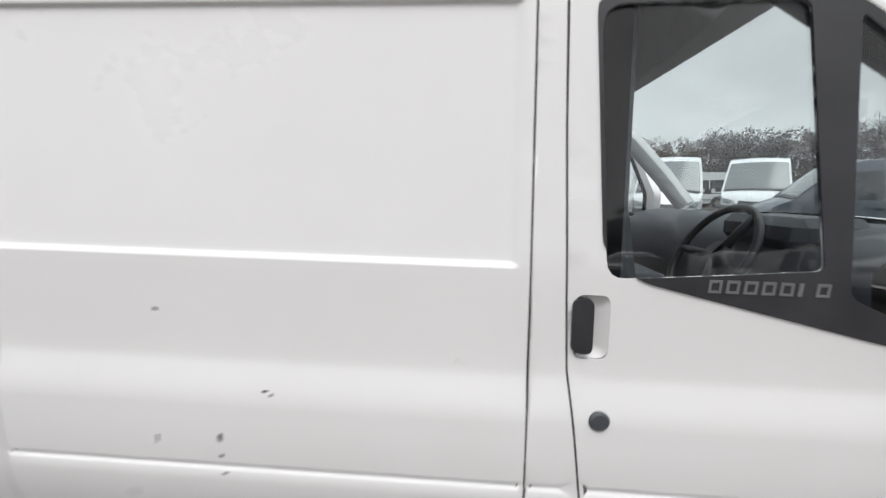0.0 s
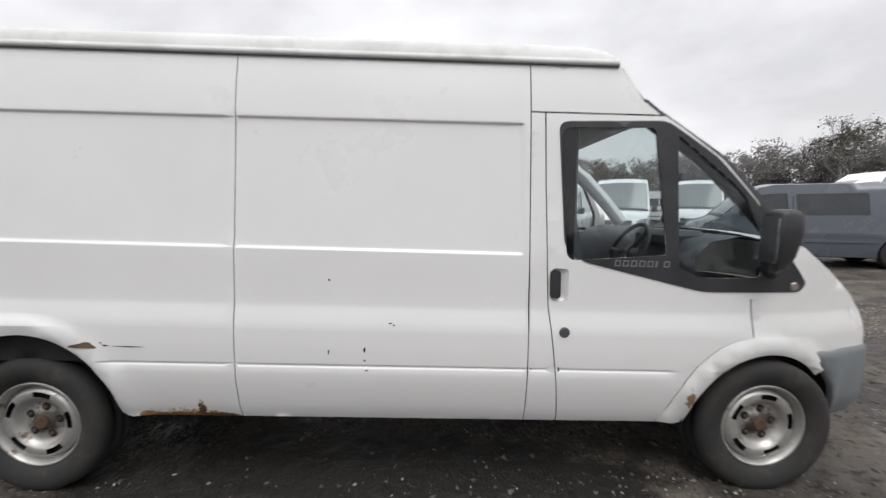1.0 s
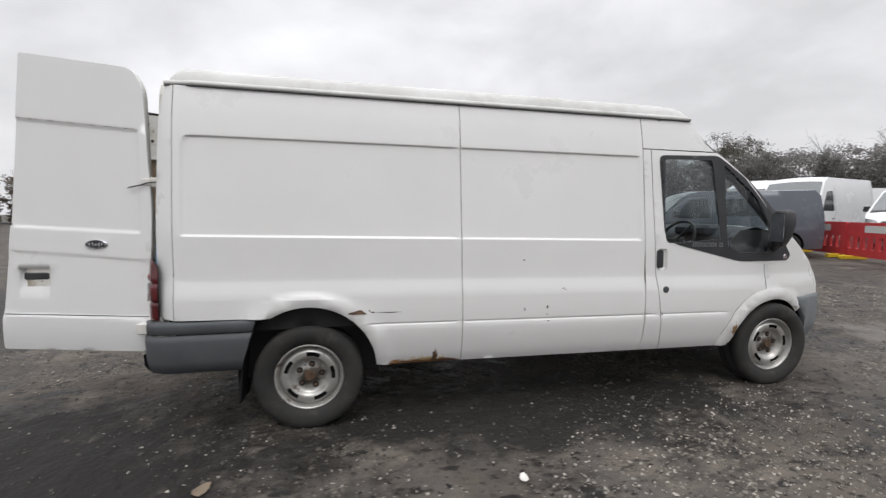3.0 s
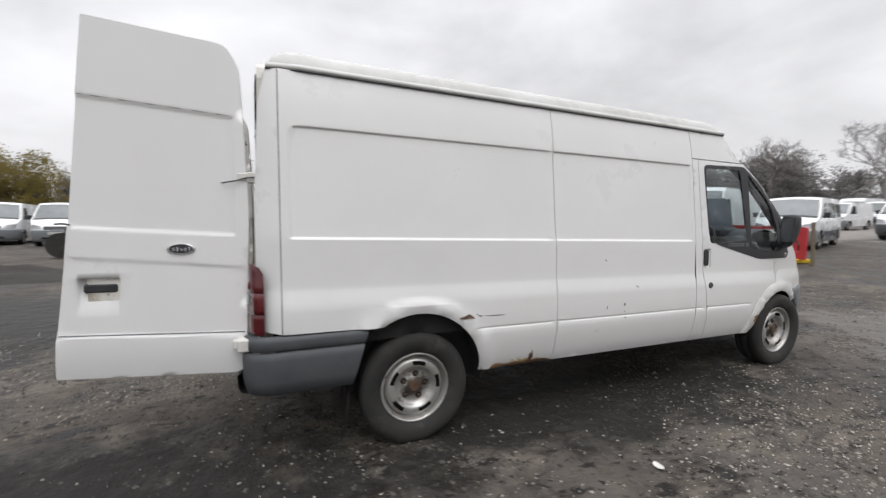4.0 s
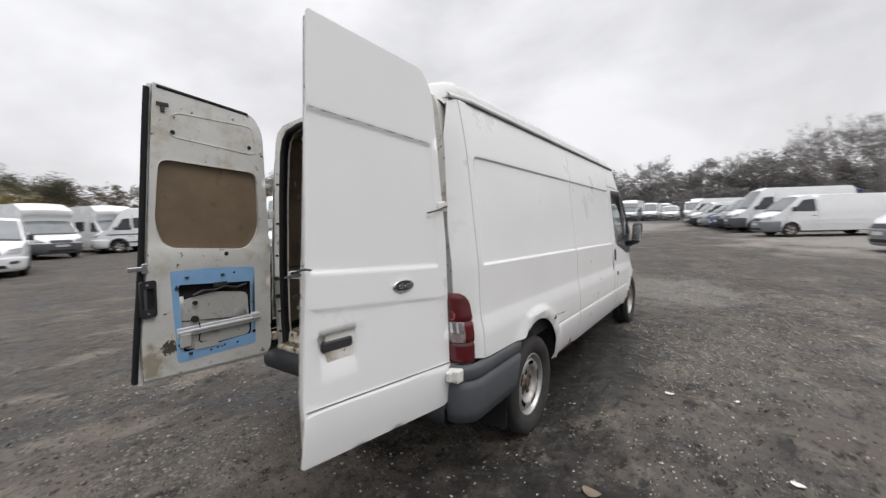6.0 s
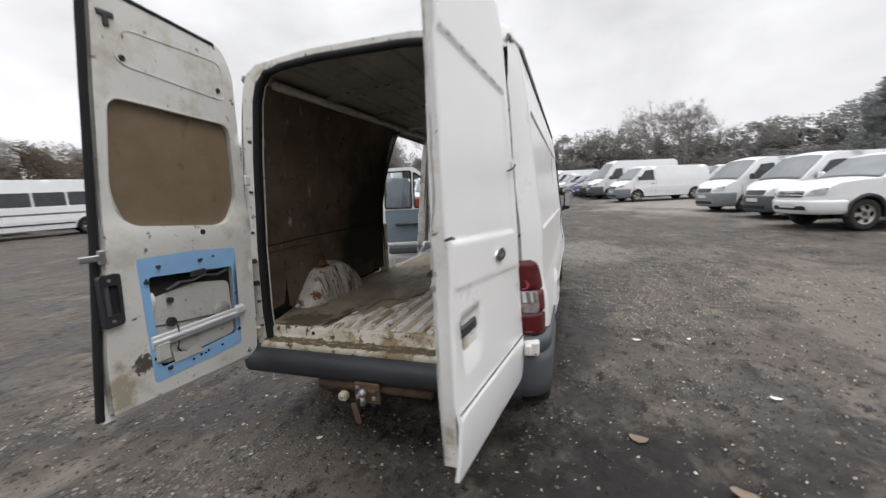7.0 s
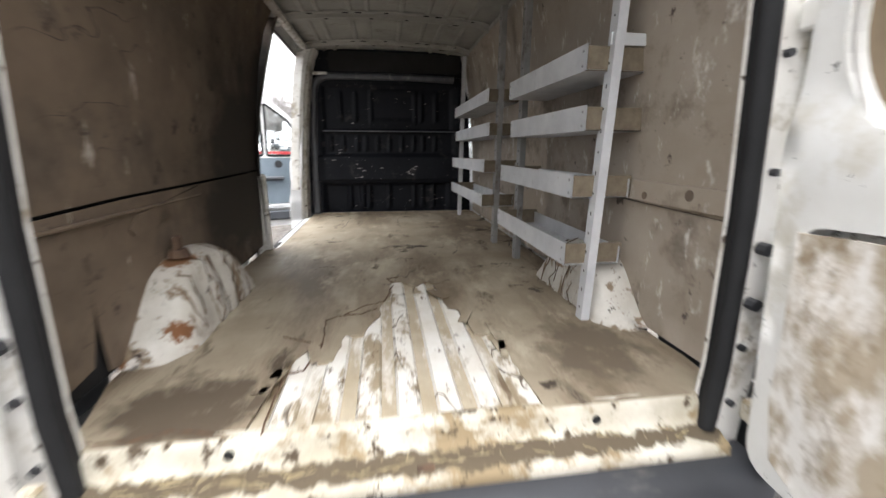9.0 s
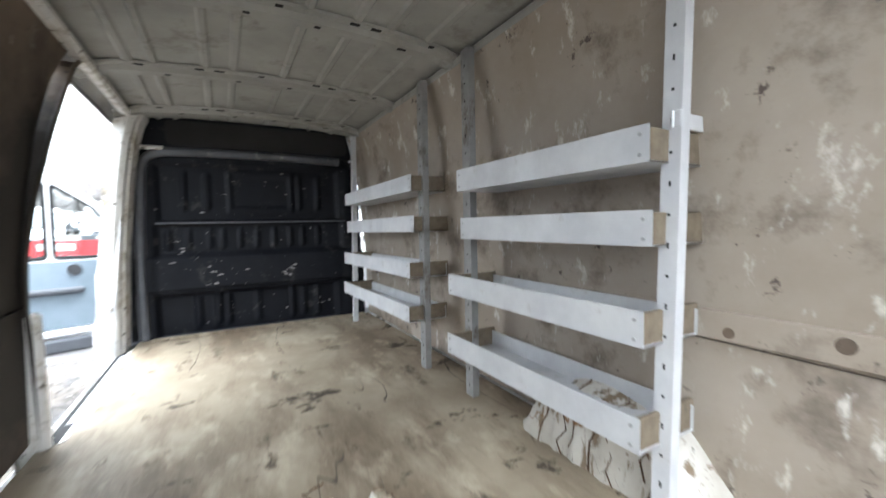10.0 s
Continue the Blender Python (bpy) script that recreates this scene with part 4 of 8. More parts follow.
# wheels
def wheel(x, y, sign):
    w = bpy.data.objects.new("wheel", None)
    scene.collection.objects.link(w)
    w.parent, w.location = van, (x, y, 0.345)
    w.empty_display_size = 0.1
    s = sign
    R = 0.352
    bm = bmesh.new()
    prof = [(0.215, 0.055), (0.225, 0.075), (0.26, 0.098), (0.30, 0.104), (0.328, 0.098), (0.345, 0.082), (R, 0.06), (R, 0.02), (R - 0.008, 0.016), (R - 0.008, 0.006), (R, 0.002), (R, -0.05), (R - 0.008, -0.054), (R - 0.008, -0.062), (R, -0.066),
            (R, -0.09), (0.335, -0.108), (0.29, -0.115), (0.225, -0.105), (0.21, -0.08)]
    lathe(bm, [(r, h * s) for r, h in prof], 56)
    for v in bm.verts:
        r = math.hypot(v.co.x, v.co.z)
        if v.co.z < -0.336:
            v.co.z = -0.3445
    part("tyre", bm, M_TYRE, w, "dusty worn black tyre", smooth=True)
    bm = bmesh.new()
    lathe(bm, [(r, h * s) for r, h in [(0.222, 0.050), (0.223, 0.072), (0.216, 0.078), (0.209, 0.070), (0.205, 0.052), (0.198, 0.040)]], 56)
    # raised band with five slots, stepping down to the bolt circle
    n = 90
    rings = [(0.204, 0.040), (0.199, 0.026), (0.192, 0.030), (0.184, 0.047), (0.174, 0.060), (0.167, 0.063), (0.141, 0.063), (0.130, 0.058), (0.121, 0.042), (0.112, 0.031), (0.095, 0.026), (0.054, 0.030), (0.047, 0.042), (0.038, 0.044)]
    g = []
    for k in range(n):
        a = 2 * math.pi * k / n
        g.append([bm.verts.new((r * math.cos(a), h * s, r * math.sin(a))) for r, h in rings])
    for k in range(n):
        for i in range(len(rings) - 1):
            if not (i == 5 and (k - 2) % 18 in (14, 15, 16, 17, 0, 1, 2, 3)):
                bm.faces.new((g[k][i], g[k][i + 1], g[(k + 1) % n][i + 1], g[(k + 1) % n][i]))
    part("rim", bm, M_RIM, w, "worn silver steel rim with slots", smooth=True)
    bm = bmesh.new()
    lathe(bm, [(0.0, 0.056 * s), (0.030, 0.056 * s), (0.036, 0.050 * s), (0.038, 0.030 * s)], 18)
    part("hub", bm, M_RUSTY, w, "rusty hub centre")
    for k in range(5):
        a = radians(8 + 72 * k)
        cx, cz = 0.076 * math.cos(a), 0.076 * math.sin(a)
        bm = bmesh.new()
        rod(bm, (cx, 0.020 * s, cz), (cx, 0.0305 * s, cz), 0.021, None, 14)
        part("bolt_pit", bm, M_DARKGAP, w)
        bm = bmesh.new()
        rod(bm, (cx, 0.024 * s, cz), (cx, 0.040 * s, cz), 0.011, 0.009, 6)
        part("wheel_nut", bm, M_RUSTY, w)
    bm = bmesh.new()
    lathe(bm, [(0.0, -0.03 * s), (0.20, -0.03 * s), (0.20, 0.02 * s), (0.0, 0.02 * s)], 24)
    part("brake_drum", bm, M_DARKGAP, w)
    return w


for x in (0.0, 3.75):
    wheel(x or 0.028, -0.855, -1)
    wheel(x or 0.028, 0.855, 1)
# wheel housings and underside
for x, r in ((REAR_ARCH[0], 0.445), (FRONT_ARCH[0], 0.43)):
    for sg in (-1, 1):
        bm = bmesh.new()
        A = arc(x, 0.40, r, 6 if x > 1 else -10, 190, 20)
        yi = 0.80 if x < 1 else 0.74
        loft(bm, [[(u, sg * y, v) for u, v in A] for y in (yi, 0.82)] + [[(u, sg * min(0.945, half_width(u, 0.6) - 0.025), v) for u, v in A]])
        f0 = [bm.verts.new((u, sg * yi, v)) for u, v in A]
        bm.faces.new(f0)
        part("wheel_housing", bm, M_DARKGAP, van)
bm = boxes(((-0.80, -0.86, 0.46), (-0.46, 0.86, 0.52)), ((0.52, -0.90, 0.41), (3.25, 0.90, 0.50)), ((-0.7, -0.48, 0.36), (4.1, -0.40, 0.48)), ((-0.7, 0.40, 0.36), (4.1, 0.48, 0.48)), ((-0.06, -0.8, 0.29), (0.06, 0.8, 0.41)),
           ((1.3, -0.35, 0.28), (2.2, 0.1, 0.42)), ((-0.46, -0.54, 0.44), (0.52, 0.54, 0.52)), ((3.25, -0.54, 0.35), (4.3, 0.54, 0.6)), bevel=0.008)
part("underbody", bm, M_DARKGAP, van)
for x0 in (-0.42,):
    for sg in (-1, 1):
        part("mudflap", slab(rounded([(0.70, 0.20), (0.94, 0.20), (0.94, 0.52), (0.70, 0.52)], 0.02), [], flat_fn((x0, 0, 0), (0, sg, 0), (0.1, 0, 1), (1, 0, 0)), 0.012), M_RUBBER, van)

# rear bumper: corner pieces with a rubbing strip, and the step
upper = [(-0.02, 0.768), (0.006, 0.762), (0.012, 0.74), (0.012, 0.70), (0.004, 0.69)]
lower_rows = [(-0.002, 0.685), (0.014, 0.672), (0.018, 0.64), (0.014, 0.52), (0.0, 0.455), (-0.05, 0.43)]
bump = bpy.data.objects.new("rear_bumper", None)
scene.collection.objects.link(bump)
bump.parent = van
bump["label"] = "weathered dark grey plastic rear bumper"
for rows, nm in ((upper, "bumper_trim"), (lower_rows, "bumper_corner")):
    for sg in (-1, 1):
        bm = bmesh.new()
        secs = []
        for x in (-0.275, -0.35, -0.45, -0.6, -0.72, -0.80):
            secs.append([(x - (0.10 * (0.768 - z) / 0.33 if x > -0.3 else 0.05 * (0.768 - z) / 0.33 if x > -0.4 else 0), sg * (0.985 + d), z) for d, z in rows])
        for k in range(1, 7):
            a = radians(90 * k / 6)
            secs.append([(-0.80 - (0.13 + d) * math.sin(a), sg * (0.855 + (0.13 + d) * math.cos(a)), z) for d, z in rows])
        loft(bm, secs)
        part(nm, bm, M_GREYPL, bump, smooth=True)
bm = bmesh.new()
loft(bm, [[(-0.80, y, 0.575), (-0.90, y, 0.572), (-0.955, y, 0.560), (-0.975, y, 0.535), (-0.972, y, 0.47), (-0.95, y, 0.435), (-0.86, y, 0.425)] for y in lines(-0.86, 0.86, 0.17)])
part("bumper_step", bm, M_STEP, bump, "dark grey ribbed bumper step", smooth=True)

# ---- rear opening ----
def mirrored(half):
    """A closed outline from its right half, bottom to top, in (y, z)."""
    return [(-y, z) for y, z in half] + [(y, z) for y, z in reversed(half)]


X_REAR = -0.846
FRAME_OUT = mirrored([(0.86, 0.565), (0.872, 0.78), (0.868, 1.15), (0.845, 1.5), (0.80, 1.95), (0.765, 2.17), (0.735, 2.235), (0.66, 2.282), (0.3, 2.318)])
OPENING = mirrored([(0.735, 0.578), (0.765, 0.62), (0.775, 0.80), (0.765, 1.2), (0.725, 1.75), (0.685, 2.08), (0.655, 2.17), (0.60, 2.225), (0.50, 2.25), (0.25, 2.268)])
rear_frame = part("rear_frame", sheet(FRAME_OUT, [OPENING], [], [], flat_fn((X_REAR, 0, 0), (0, 1, 0), (0, 0, 1), (-1, 0, 0)), 0.065, 0.08), M_DIRTY, van, "grubby white rear door frame")


def tube(pts, r, n=8, closed=True):
    bm = bmesh.new()
    P = [Vector(p) for p in pts]
    rings = []
    for i, p in enumerate(P):
        a = P[i - 1] if closed or i else P[0]
        b = P[(i + 1) % len(P)] if closed or i < len(P) - 1 else P[-1]
        t = (b - a).normalized()
        s = t.cross(Vector((0.31, 0.17, 0.93)) if abs(t.z) < 0.8 else Vector((0.97, 0.1, 0.2))).normalized()
        u = t.cross(s)
        rings.append([bm.verts.new(p + r * (math.cos(2 * math.pi * k / n) * s + math.sin(2 * math.pi * k / n) * u)) for k in range(n)])
    for i in range(len(P) if closed else len(P) - 1):
        a, b = rings[i], rings[(i + 1) % len(P)]
        best = min(range(n), key=lambda o: (a[0].co - b[o].co).length)
        for k in range(n):
            bm.faces.new((a[k], a[(k + 1) % n], b[(k + 1 + best) % n], b[(k + best) % n]))
    return bm


part("door_seal", tube([(X_REAR + 0.006, y, z) for y, z in dense([p for p in OPENING if p[1] > 0.60], 0.06, False)], 0.022, 8, False), M_RUBBER, rear_frame, "perished black rubber seal", smooth=True)
# black band over the inside of the opening, in front of the lining
bm = bmesh.new()
rim_pts = dense([p for p in OPENING if p[1] > 0.60], 0.06, False)
loft(bm, [[(x, y * 0.9945 - (0.002 if y > 0 else -0.002), z - (0.004 if z > 2.0 else 0.0)) for y, z in rim_pts] for x in (X_REAR + 0.012, X_REAR + 0.03, X_REAR + 0.046)])
part("reveal_band", bm, M_RUBBER, rear_frame, smooth=True)
# fixings up the frame
random.seed(5)
for sg in (-1, 1):
    for z in (0.70, 0.86, 0.98, 1.12, 1.30, 1.55, 1.85):
        bm = bmesh.new()
        y = sg * (interp(z, (0.6, 1.2, 2.1), (0.81, 0.815, 0.73)))
        rod(bm, (X_REAR - 0.016 - 0.01 * (z in (0.98, 1.12)), y, z), (X_REAR + 0.01, y, z), 0.016 if z in (0.98, 1.12) else 0.009, None, 8)
        part("frame_stud", bm, M_BLACKPL, rear_frame)
# sill: stepped pressing under the load floor
bm = bmesh.new()
prof = [(-0.770, 0.690), (-0.800, 0.688), (-0.808, 0.676), (-0.813, 0.640), (-0.823, 0.630), (-0.868, 0.604), (-0.884, 0.602), (-0.892, 0.594), (-0.894, 0.566), (-0.88, 0.55)]
secs = []
for y in lines(-0.80, 0.80, 0.04):
    j = 0.004 * noise.noise(Vector((y * 7, 2.0, 0)))
    secs.append([(x + j * (1 if 1 < i < 6 else 0.3) + (0.006 * (abs((y * 2.2) % 1 - 0.5) < 0.06) if i in (2, 3) else 0), y, z + 0.5 * j) for i, (x, z) in enumerate(prof)])
loft(bm, secs)
sill = part("load_sill", bm, M_SILLP, van, "rusty cream-white load sill with dried mud", smooth=True)
for y, z in ((0.455, 0.656), (-0.46, 0.654), (0.0, 0.588)):
    bm = bmesh.new()
    if z > 0.6:
        rod(bm, (-0.8140, y, z), (-0.808, y, z), 0.012, None, 12)
    else:
        box(bm, (-0.870, y - 0.022, 0.599), (-0.835, y + 0.022, 0.612), 0.003)
    part("sill_hole" if z > 0.6 else "latch_plate", bm, M_DARKGAP if z > 0.6 else M_RUSTY, sill)

# tail lamps
def lamp_curve(z, grow=0.0, n=10):
    """Points round the rear corner at height z, from the side to the back; the side edge draws in towards the rounded top."""
    b = 0.957 - 0.035 * soft(z, 0.90, 1.2)
    top = 1 - math.sqrt(max(0.0, 1 - max(0.0, (z - 1.075) / 0.082) ** 2))
    out = []
    for k in range(n + 1):
        a = radians(8 + 82 * (0.55 * top + (1 - 0.55 * top) * k / n))
        out.append((-0.805 - (0.092 + grow) * math.sin(a) ** 0.75, b - 0.115 + (0.115 + grow) * math.cos(a) ** 0.8))
    return out


for sg in (-1, 1):
    lampo = bpy.data.objects.new("tail_lamp", None)
    scene.collection.objects.link(lampo)
    lampo.parent = van
    lampo["label"] = "red tail lamp with clear centre lens"
    for nm, z0, z1, mt in (("red_lens", 0.778, 0.886, M_REDLENS), ("clear_lens", 0.889, 1.000, M_CLEARLENS), ("red_lens", 1.003, 1.155, M_REDLENS)):
        bm = bmesh.new()
        n = 9
        rows = [[(x, sg * y, z0 + (z1 - z0) * k / n) for x, y in lamp_curve(z0 + (z1 - z0) * k / n, 0.012 if 0 < k < n else 0.006)] for k in range(n + 1)]
        if nm == "clear_lens":
            # the clear part sits at the back; a red band runs past it on the side
            loft(bm, [r[4:] for r in rows])
            part(nm, bm, mt, lampo, smooth=True)
            bm = bmesh.new()
            loft(bm, [r[:5] for r in rows])
            part("red_lens", bm, M_REDLENS, lampo, smooth=True)
            for j, (za, zb) in enumerate(((0.893, 0.940), (0.945, 0.997))):
                bm = bmesh.new()
                loft(bm, [[(x + 0.004 * (-1) ** i - 0.003, sg * y, z) for i, (x, y) in enumerate(lamp_curve(z, 0.014)[5:10])] for z in (za, (za + zb) / 2, zb)])
                part("reflector", bm, M_CHROME if j else M_CLEARLENS, lampo)
        else:
            loft(bm, rows)
            part(nm, bm, mt, lampo, smooth=True)
    zc = 1.035
    px, py = lamp_curve(zc, 0.0125)[8]
    bm = bmesh.new()
    lathe(bm, [(0.0, 0.004), (0.018, 0.003), (0.024, 0.0)], 14, "x", (px - 0.001, sg * py, zc))
    part("bulb_ring", bm, M_REDBRIGHT, lampo, smooth=True)
    bm = bmesh.new()
    loft(bm, [[(x, sg * y, z) for x, y in lamp_curve(min(z, 1.14), 0.001)] for z in (0.772, 0.95, 1.10, 1.14)])
    part("lamp_body", bm, M_BLACKPL, lampo)
    # body-side leaf of the lower hinge
    part("hinge_plate", boxes(((-0.962, sg * 0.905 - 0.04, 0.690), (-0.905, sg * 0.905 + 0.03, 0.760)), ((-0.985, sg * 0.895 - 0.016, 0.698), (-0.950, sg * 0.895 + 0.016, 0.752)), bevel=0.007), M_DIRTY, van, "chipped white hinge plate")

# ---- rear doors ----
DOOR_SHAPE = rounded([(0.03, 0.56), (0.885, 0.60), (0.865, 0.85), (0.815, 1.35), (0.765, 2.01), (0.735, 2.39), (0.10, 2.315), (0.035, 2.20), (0.0, 1.45)], [0.07, 0.012, 0, 0.03, 0.03, 0.012, 0.05, 0.05, 0.03])


def door_skin_depth(s, z):
    """Pressings of the outer skin, metres inward."""
    top, bot = 1.935 + 0.09 * s, 1.295 + 0.06 * s
    d = 0.009 * soft(z, bot, bot + 0.018) * (1 - soft(z, top - 0.014, top)) * soft(s, 0.06, 0.085)
    c = 1.125 + 0.085 * s
    d += 0.005 * (1 - soft(z, c, c + 0.012)) 
    b = 0.785 + 0.04 * s
    d -= 0.012 * (1 - soft(z, b - 0.012, b))
    if z < b:
        d += 0.05 * ((b - z) / 0.25) ** 2 * 0.6
    # plinth for the handle
    k = soft(s, 0.60, 0.615) * (1 - soft(s, 0.775, 0.79)) * soft(z, 0.895, 0.91) * (1 - soft(z, 1.085, 1.10))
    d += 0.030 * k * soft(z, 0.90, 1.07)
    return d


def inner_depth(z, more=0.0):
    """How far the inner skin lies behind the outer one."""
    return 0.058 + more - 0.016 * soft(z, 1.3, 1.5) + 0.010 * (1 - soft(abs(z - 1.36), 0.02, 0.12))


def rear_door(name, m, side):
    d = bpy.data.objects.new(name, None)
    scene.collection.objects.link(d)
    d.parent = van
    d.matrix_basis = m
    more = 0.018 if side < 0 else 0.0
    d["label"] = "open white rear door, outer skin with oval badge" if side < 0 else "open white rear door, stripped inside with blue primer"
    fn = lambda s, z, t=0.0: Vector((s, -door_skin_depth(s, z) - t, z))
    us = lines(0.0, 0.9, 0.06, (0.06, 0.068, 0.076, 0.085, 0.6, 0.608, 0.615, 0.775, 0.782, 0.79))
    vs = lines(0.5, 2.4, 0.05, [1.125 + i * 0.01 for i in range(10)] + [1.295 + i * 0.01 for i in range(9)] + [1.92 + i * 0.01 for i in range(11)] + [0.775 + i * 0.01 for i in range(6)] + [0.89, 0.90, 0.91, 1.085, 1.092, 1.10])
    part("outer_skin", sheet(DOOR_SHAPE, [], us, vs, fn, 0.012, 0.05), M_WHITE, d, "white pressed steel outer skin")
    # dark strips on the skin's pressed steps: their shadow lines painted on
    for (s0, z0), (s1, z1) in (((0.09, 1.944), (0.755, 2.004)), ((0.03, 0.787), (0.862, 0.820))):
        bm = bmesh.new()
        n = 12
        a = [(s0 + (s1 - s0) * k / n, z0 + (z1 - z0) * k / n) for k in range(n + 1)]
        loft(bm, [[(s, -door_skin_depth(s, z - 0.008) + 0.0006, z - 0.0035), (s, -door_skin_depth(s, z - 0.004) + 0.0008, z)] for s, z in a])
        part("skin_shadow_line", bm, M_GREYPL, d)
    # rim between the skins
    inner_shape = [(min(max(s, 0.02), 0.85), z) for s, z in [(s + (0.010 if s < 0.4 else -0.018), 0.59 + (z - 0.56) * 0.985) for s, z in DOOR_SHAPE]]
    win = rounded([(0.18, 1.375), (0.70, 1.415), (0.750, 1.56), (0.712, 1.950), (0.105, 1.915), (0.095, 1.52)], [0.12, 0.12, 0.10, 0.06, 0.06, 0.12])
    low = rounded([(0.175, 0.71), (0.655, 0.72), (0.672, 1.265), (0.165, 1.225)], 0.03) if side > 0 else rounded([(0.10, 0.66), (0.72, 0.69), (0.735, 1.25), (0.095, 1.205)], [0.12, 0.06, 0.03, 0.04])
    holes = [win, low]
    ifn = lambda s, z, t=0.0: Vector((s, -inner_depth(z, more) + t, z))
    part("inner_skin", sheet(inner_shape, holes, lines(0.0, 0.9, 0.07), lines(0.5, 2.4, 0.06), ifn, 0.010, 0.05), M_DOOR_IN, d, "chipped white inner skin")
    bm = bmesh.new()
    n = len(inner_shape)
    a = [bm.verts.new((s, -inner_depth(z, more) + 0.003, z)) for s, z in inner_shape]
    b = [bm.verts.new((s, -0.016 - door_skin_depth(s, z), z)) for s, z in inner_shape]
    for i in range(n):
        bm.faces.new((a[i], a[(i + 1) % n], b[(i + 1) % n], b[i]))
    part("door_rim", bm, M_DOOR_IN, d)
    part("window_reveal", reveal(win, -0.052 - more, -0.022), M_DOOR_IN, d)
    part("cavity_reveal", reveal(low, -0.056 - more, -0.022), M_DOOR_IN, d)
    part("hardboard_panel", slab(rounded([(0.075, 1.36), (0.77, 1.395), (0.73, 1.98), (0.085, 1.935)], 0.05), [], lambda s, z, t=0.0: Vector((s, -0.0275 + t, z)), 0.005), M_HARDB, d, "brown hardboard blanking panel")
    # pressed line at the top, and weather seal on the free edge
    part("top_pressing", tube([(s, -0.0425 - more, z) for s, z in rounded([(0.10, 2.04), (0.62, 2.09), (0.66, 2.12), (0.62, 2.24), (0.12, 2.235)], 0.05)], 0.0035, 6), M_DOOR_IN, d, smooth=True)
    if side > 0:
        part("edge_seal", tube([(s + 0.024, -0.030, z) for s, z in dense([(0.865, 0.62), (0.845, 0.85), (0.797, 1.35), (0.75, 2.01), (0.722, 2.36)], 0.1, False)], 0.017, 8, False), M_RUBBER, d, "black weather seal", smooth=True)
    part("edge_seal", tube([(s, -0.036, z) for s, z in [(0.15, 2.318), (0.4, 2.345), (0.70, 2.375)]], 0.012, 8, False), M_RUBBER, d, smooth=True)
    for s, z in ((0.146, 2.09), (0.626, 2.117), (0.345, 1.355)):
        bm = bmesh.new()
        rod(bm, (s, -inner_depth(z, more) - 0.003, z), (s, -inner_depth(z, more) + 0.004, z), 0.014, None, 12)
        part("drain_hole", bm, M_DARKGAP, d)
    # latch hardware on the free edge
    if side > 0:
        case = part("lock_case", slab(rounded([(0.768, 1.010), (0.850, 1.005), (0.848, 1.225), (0.764, 1.228)], 0.016), [rounded([(0.780, 1.058), (0.838, 1.055), (0.836, 1.180), (0.778, 1.182)], 0.012)], lambda s, z, t=0.0: Vector((s, -0.074 + t, z)), 0.024), M_BLACKPL, d, "black door lock case")
        part("case_back", slab([(0.772, 1.05), (0.845, 1.05), (0.845, 1.19), (0.772, 1.19)], [], lambda s, z, t=0.0: Vector((s, -0.0605 + t, z)), 0.002), M_DARKGAP, case)
        part("grip", boxes(((0.812, -0.073, 1.052), (0.832, -0.062, 1.186)), bevel=0.005), M_GREYPL, case, "worn grey grip")
        for z in (1.032, 1.204):
            bm = bmesh.new()
            rod(bm, (0.812, -0.0765, z), (0.812, -0.072, z), 0.007, None, 10)
            part("screw", bm, M_STEEL, case)
        part("strike_clip", boxes(((0.815, -0.066, 1.287), (0.90, -0.056, 1.313)), ((0.80, -0.066, 1.27), (0.83, -0.050, 1.33)), bevel=0.004), M_STEEL, d)
    for z in (0.69, 1.62):
        bm = boxes(((-0.035, -0.045, z - 0.03), (0.012, -0.004, z + 0.03)), ((0.0, -0.03, z - 0.022), (0.055, 0.006, z + 0.022)), bevel=0.006)
        part("hinge", bm, M_DIRTY if z > 1 else M_SILLP, d, "painted steel hinge")
    if side < 0:
        # badge, handle and the wire by the hinge
        bm = bmesh.new()
        n = 28
        c = (0.325, 1.238)
        yb = -door_skin_depth(*c)
        rings = []
        for sc, h in ((1.0, 0.0), (1.0, 0.006), (0.86, 0.010), (0.80, 0.008), (0.01, 0.009)):
            rings.append([bm.verts.new((c[0] + 0.066 * sc * math.cos(2 * math.pi * k / n), yb + h, c[1] + 0.029 * sc * math.sin(2 * math.pi * k / n))) for k in range(n)])
        for ra_, rb_ in zip(rings, rings[1:]):
            for k in range(n):
                bm.faces.new((ra_[k], ra_[(k + 1) % n], rb_[(k + 1) % n], rb_[k]))
        bd = part("badge", bm, M_CHROME, d, "worn chrome oval badge", smooth=True)
        part("badge_plate", slab([(c[0] + 0.054 * math.cos(2 * math.pi * k / 24), c[1] + 0.022 * math.sin(2 * math.pi * k / 24)) for k in range(24)], [], lambda s, z, t=0.0: Vector((s, yb + 0.0115 - t, z)), 0.003), M_BLACKPL, bd)
        bm = bmesh.new()
        for k in range(5):
            box(bm, (c[0] - 0.044 + k * 0.018, yb + 0.0105, c[1] - 0.010 - 0.003 * (k % 2)), (c[0] - 0.034 + k * 0.018, yb + 0.0135, c[1] + 0.010 - 0.004 * (k % 3)), 0.001)
        part("badge_script", bm, M_CHROME, bd)
        yp = -door_skin_depth(0.69, 1.05)
        part("door_handle", boxes(((0.615, yp - 0.004, 1.020), (0.765, yp + 0.022, 1.068)), bevel=0.010), M_BLACKPL, d, "black plastic pull handle")
        part("wire", tube([(0.13, 0.004, 1.585), (0.09, 0.012, 1.592), (0.05, 0.014, 1.60), (0.01, 0.012, 1.615), (-0.03, 0.0, 1.62)], 0.004, 6, False), M_BLACKPL, d)
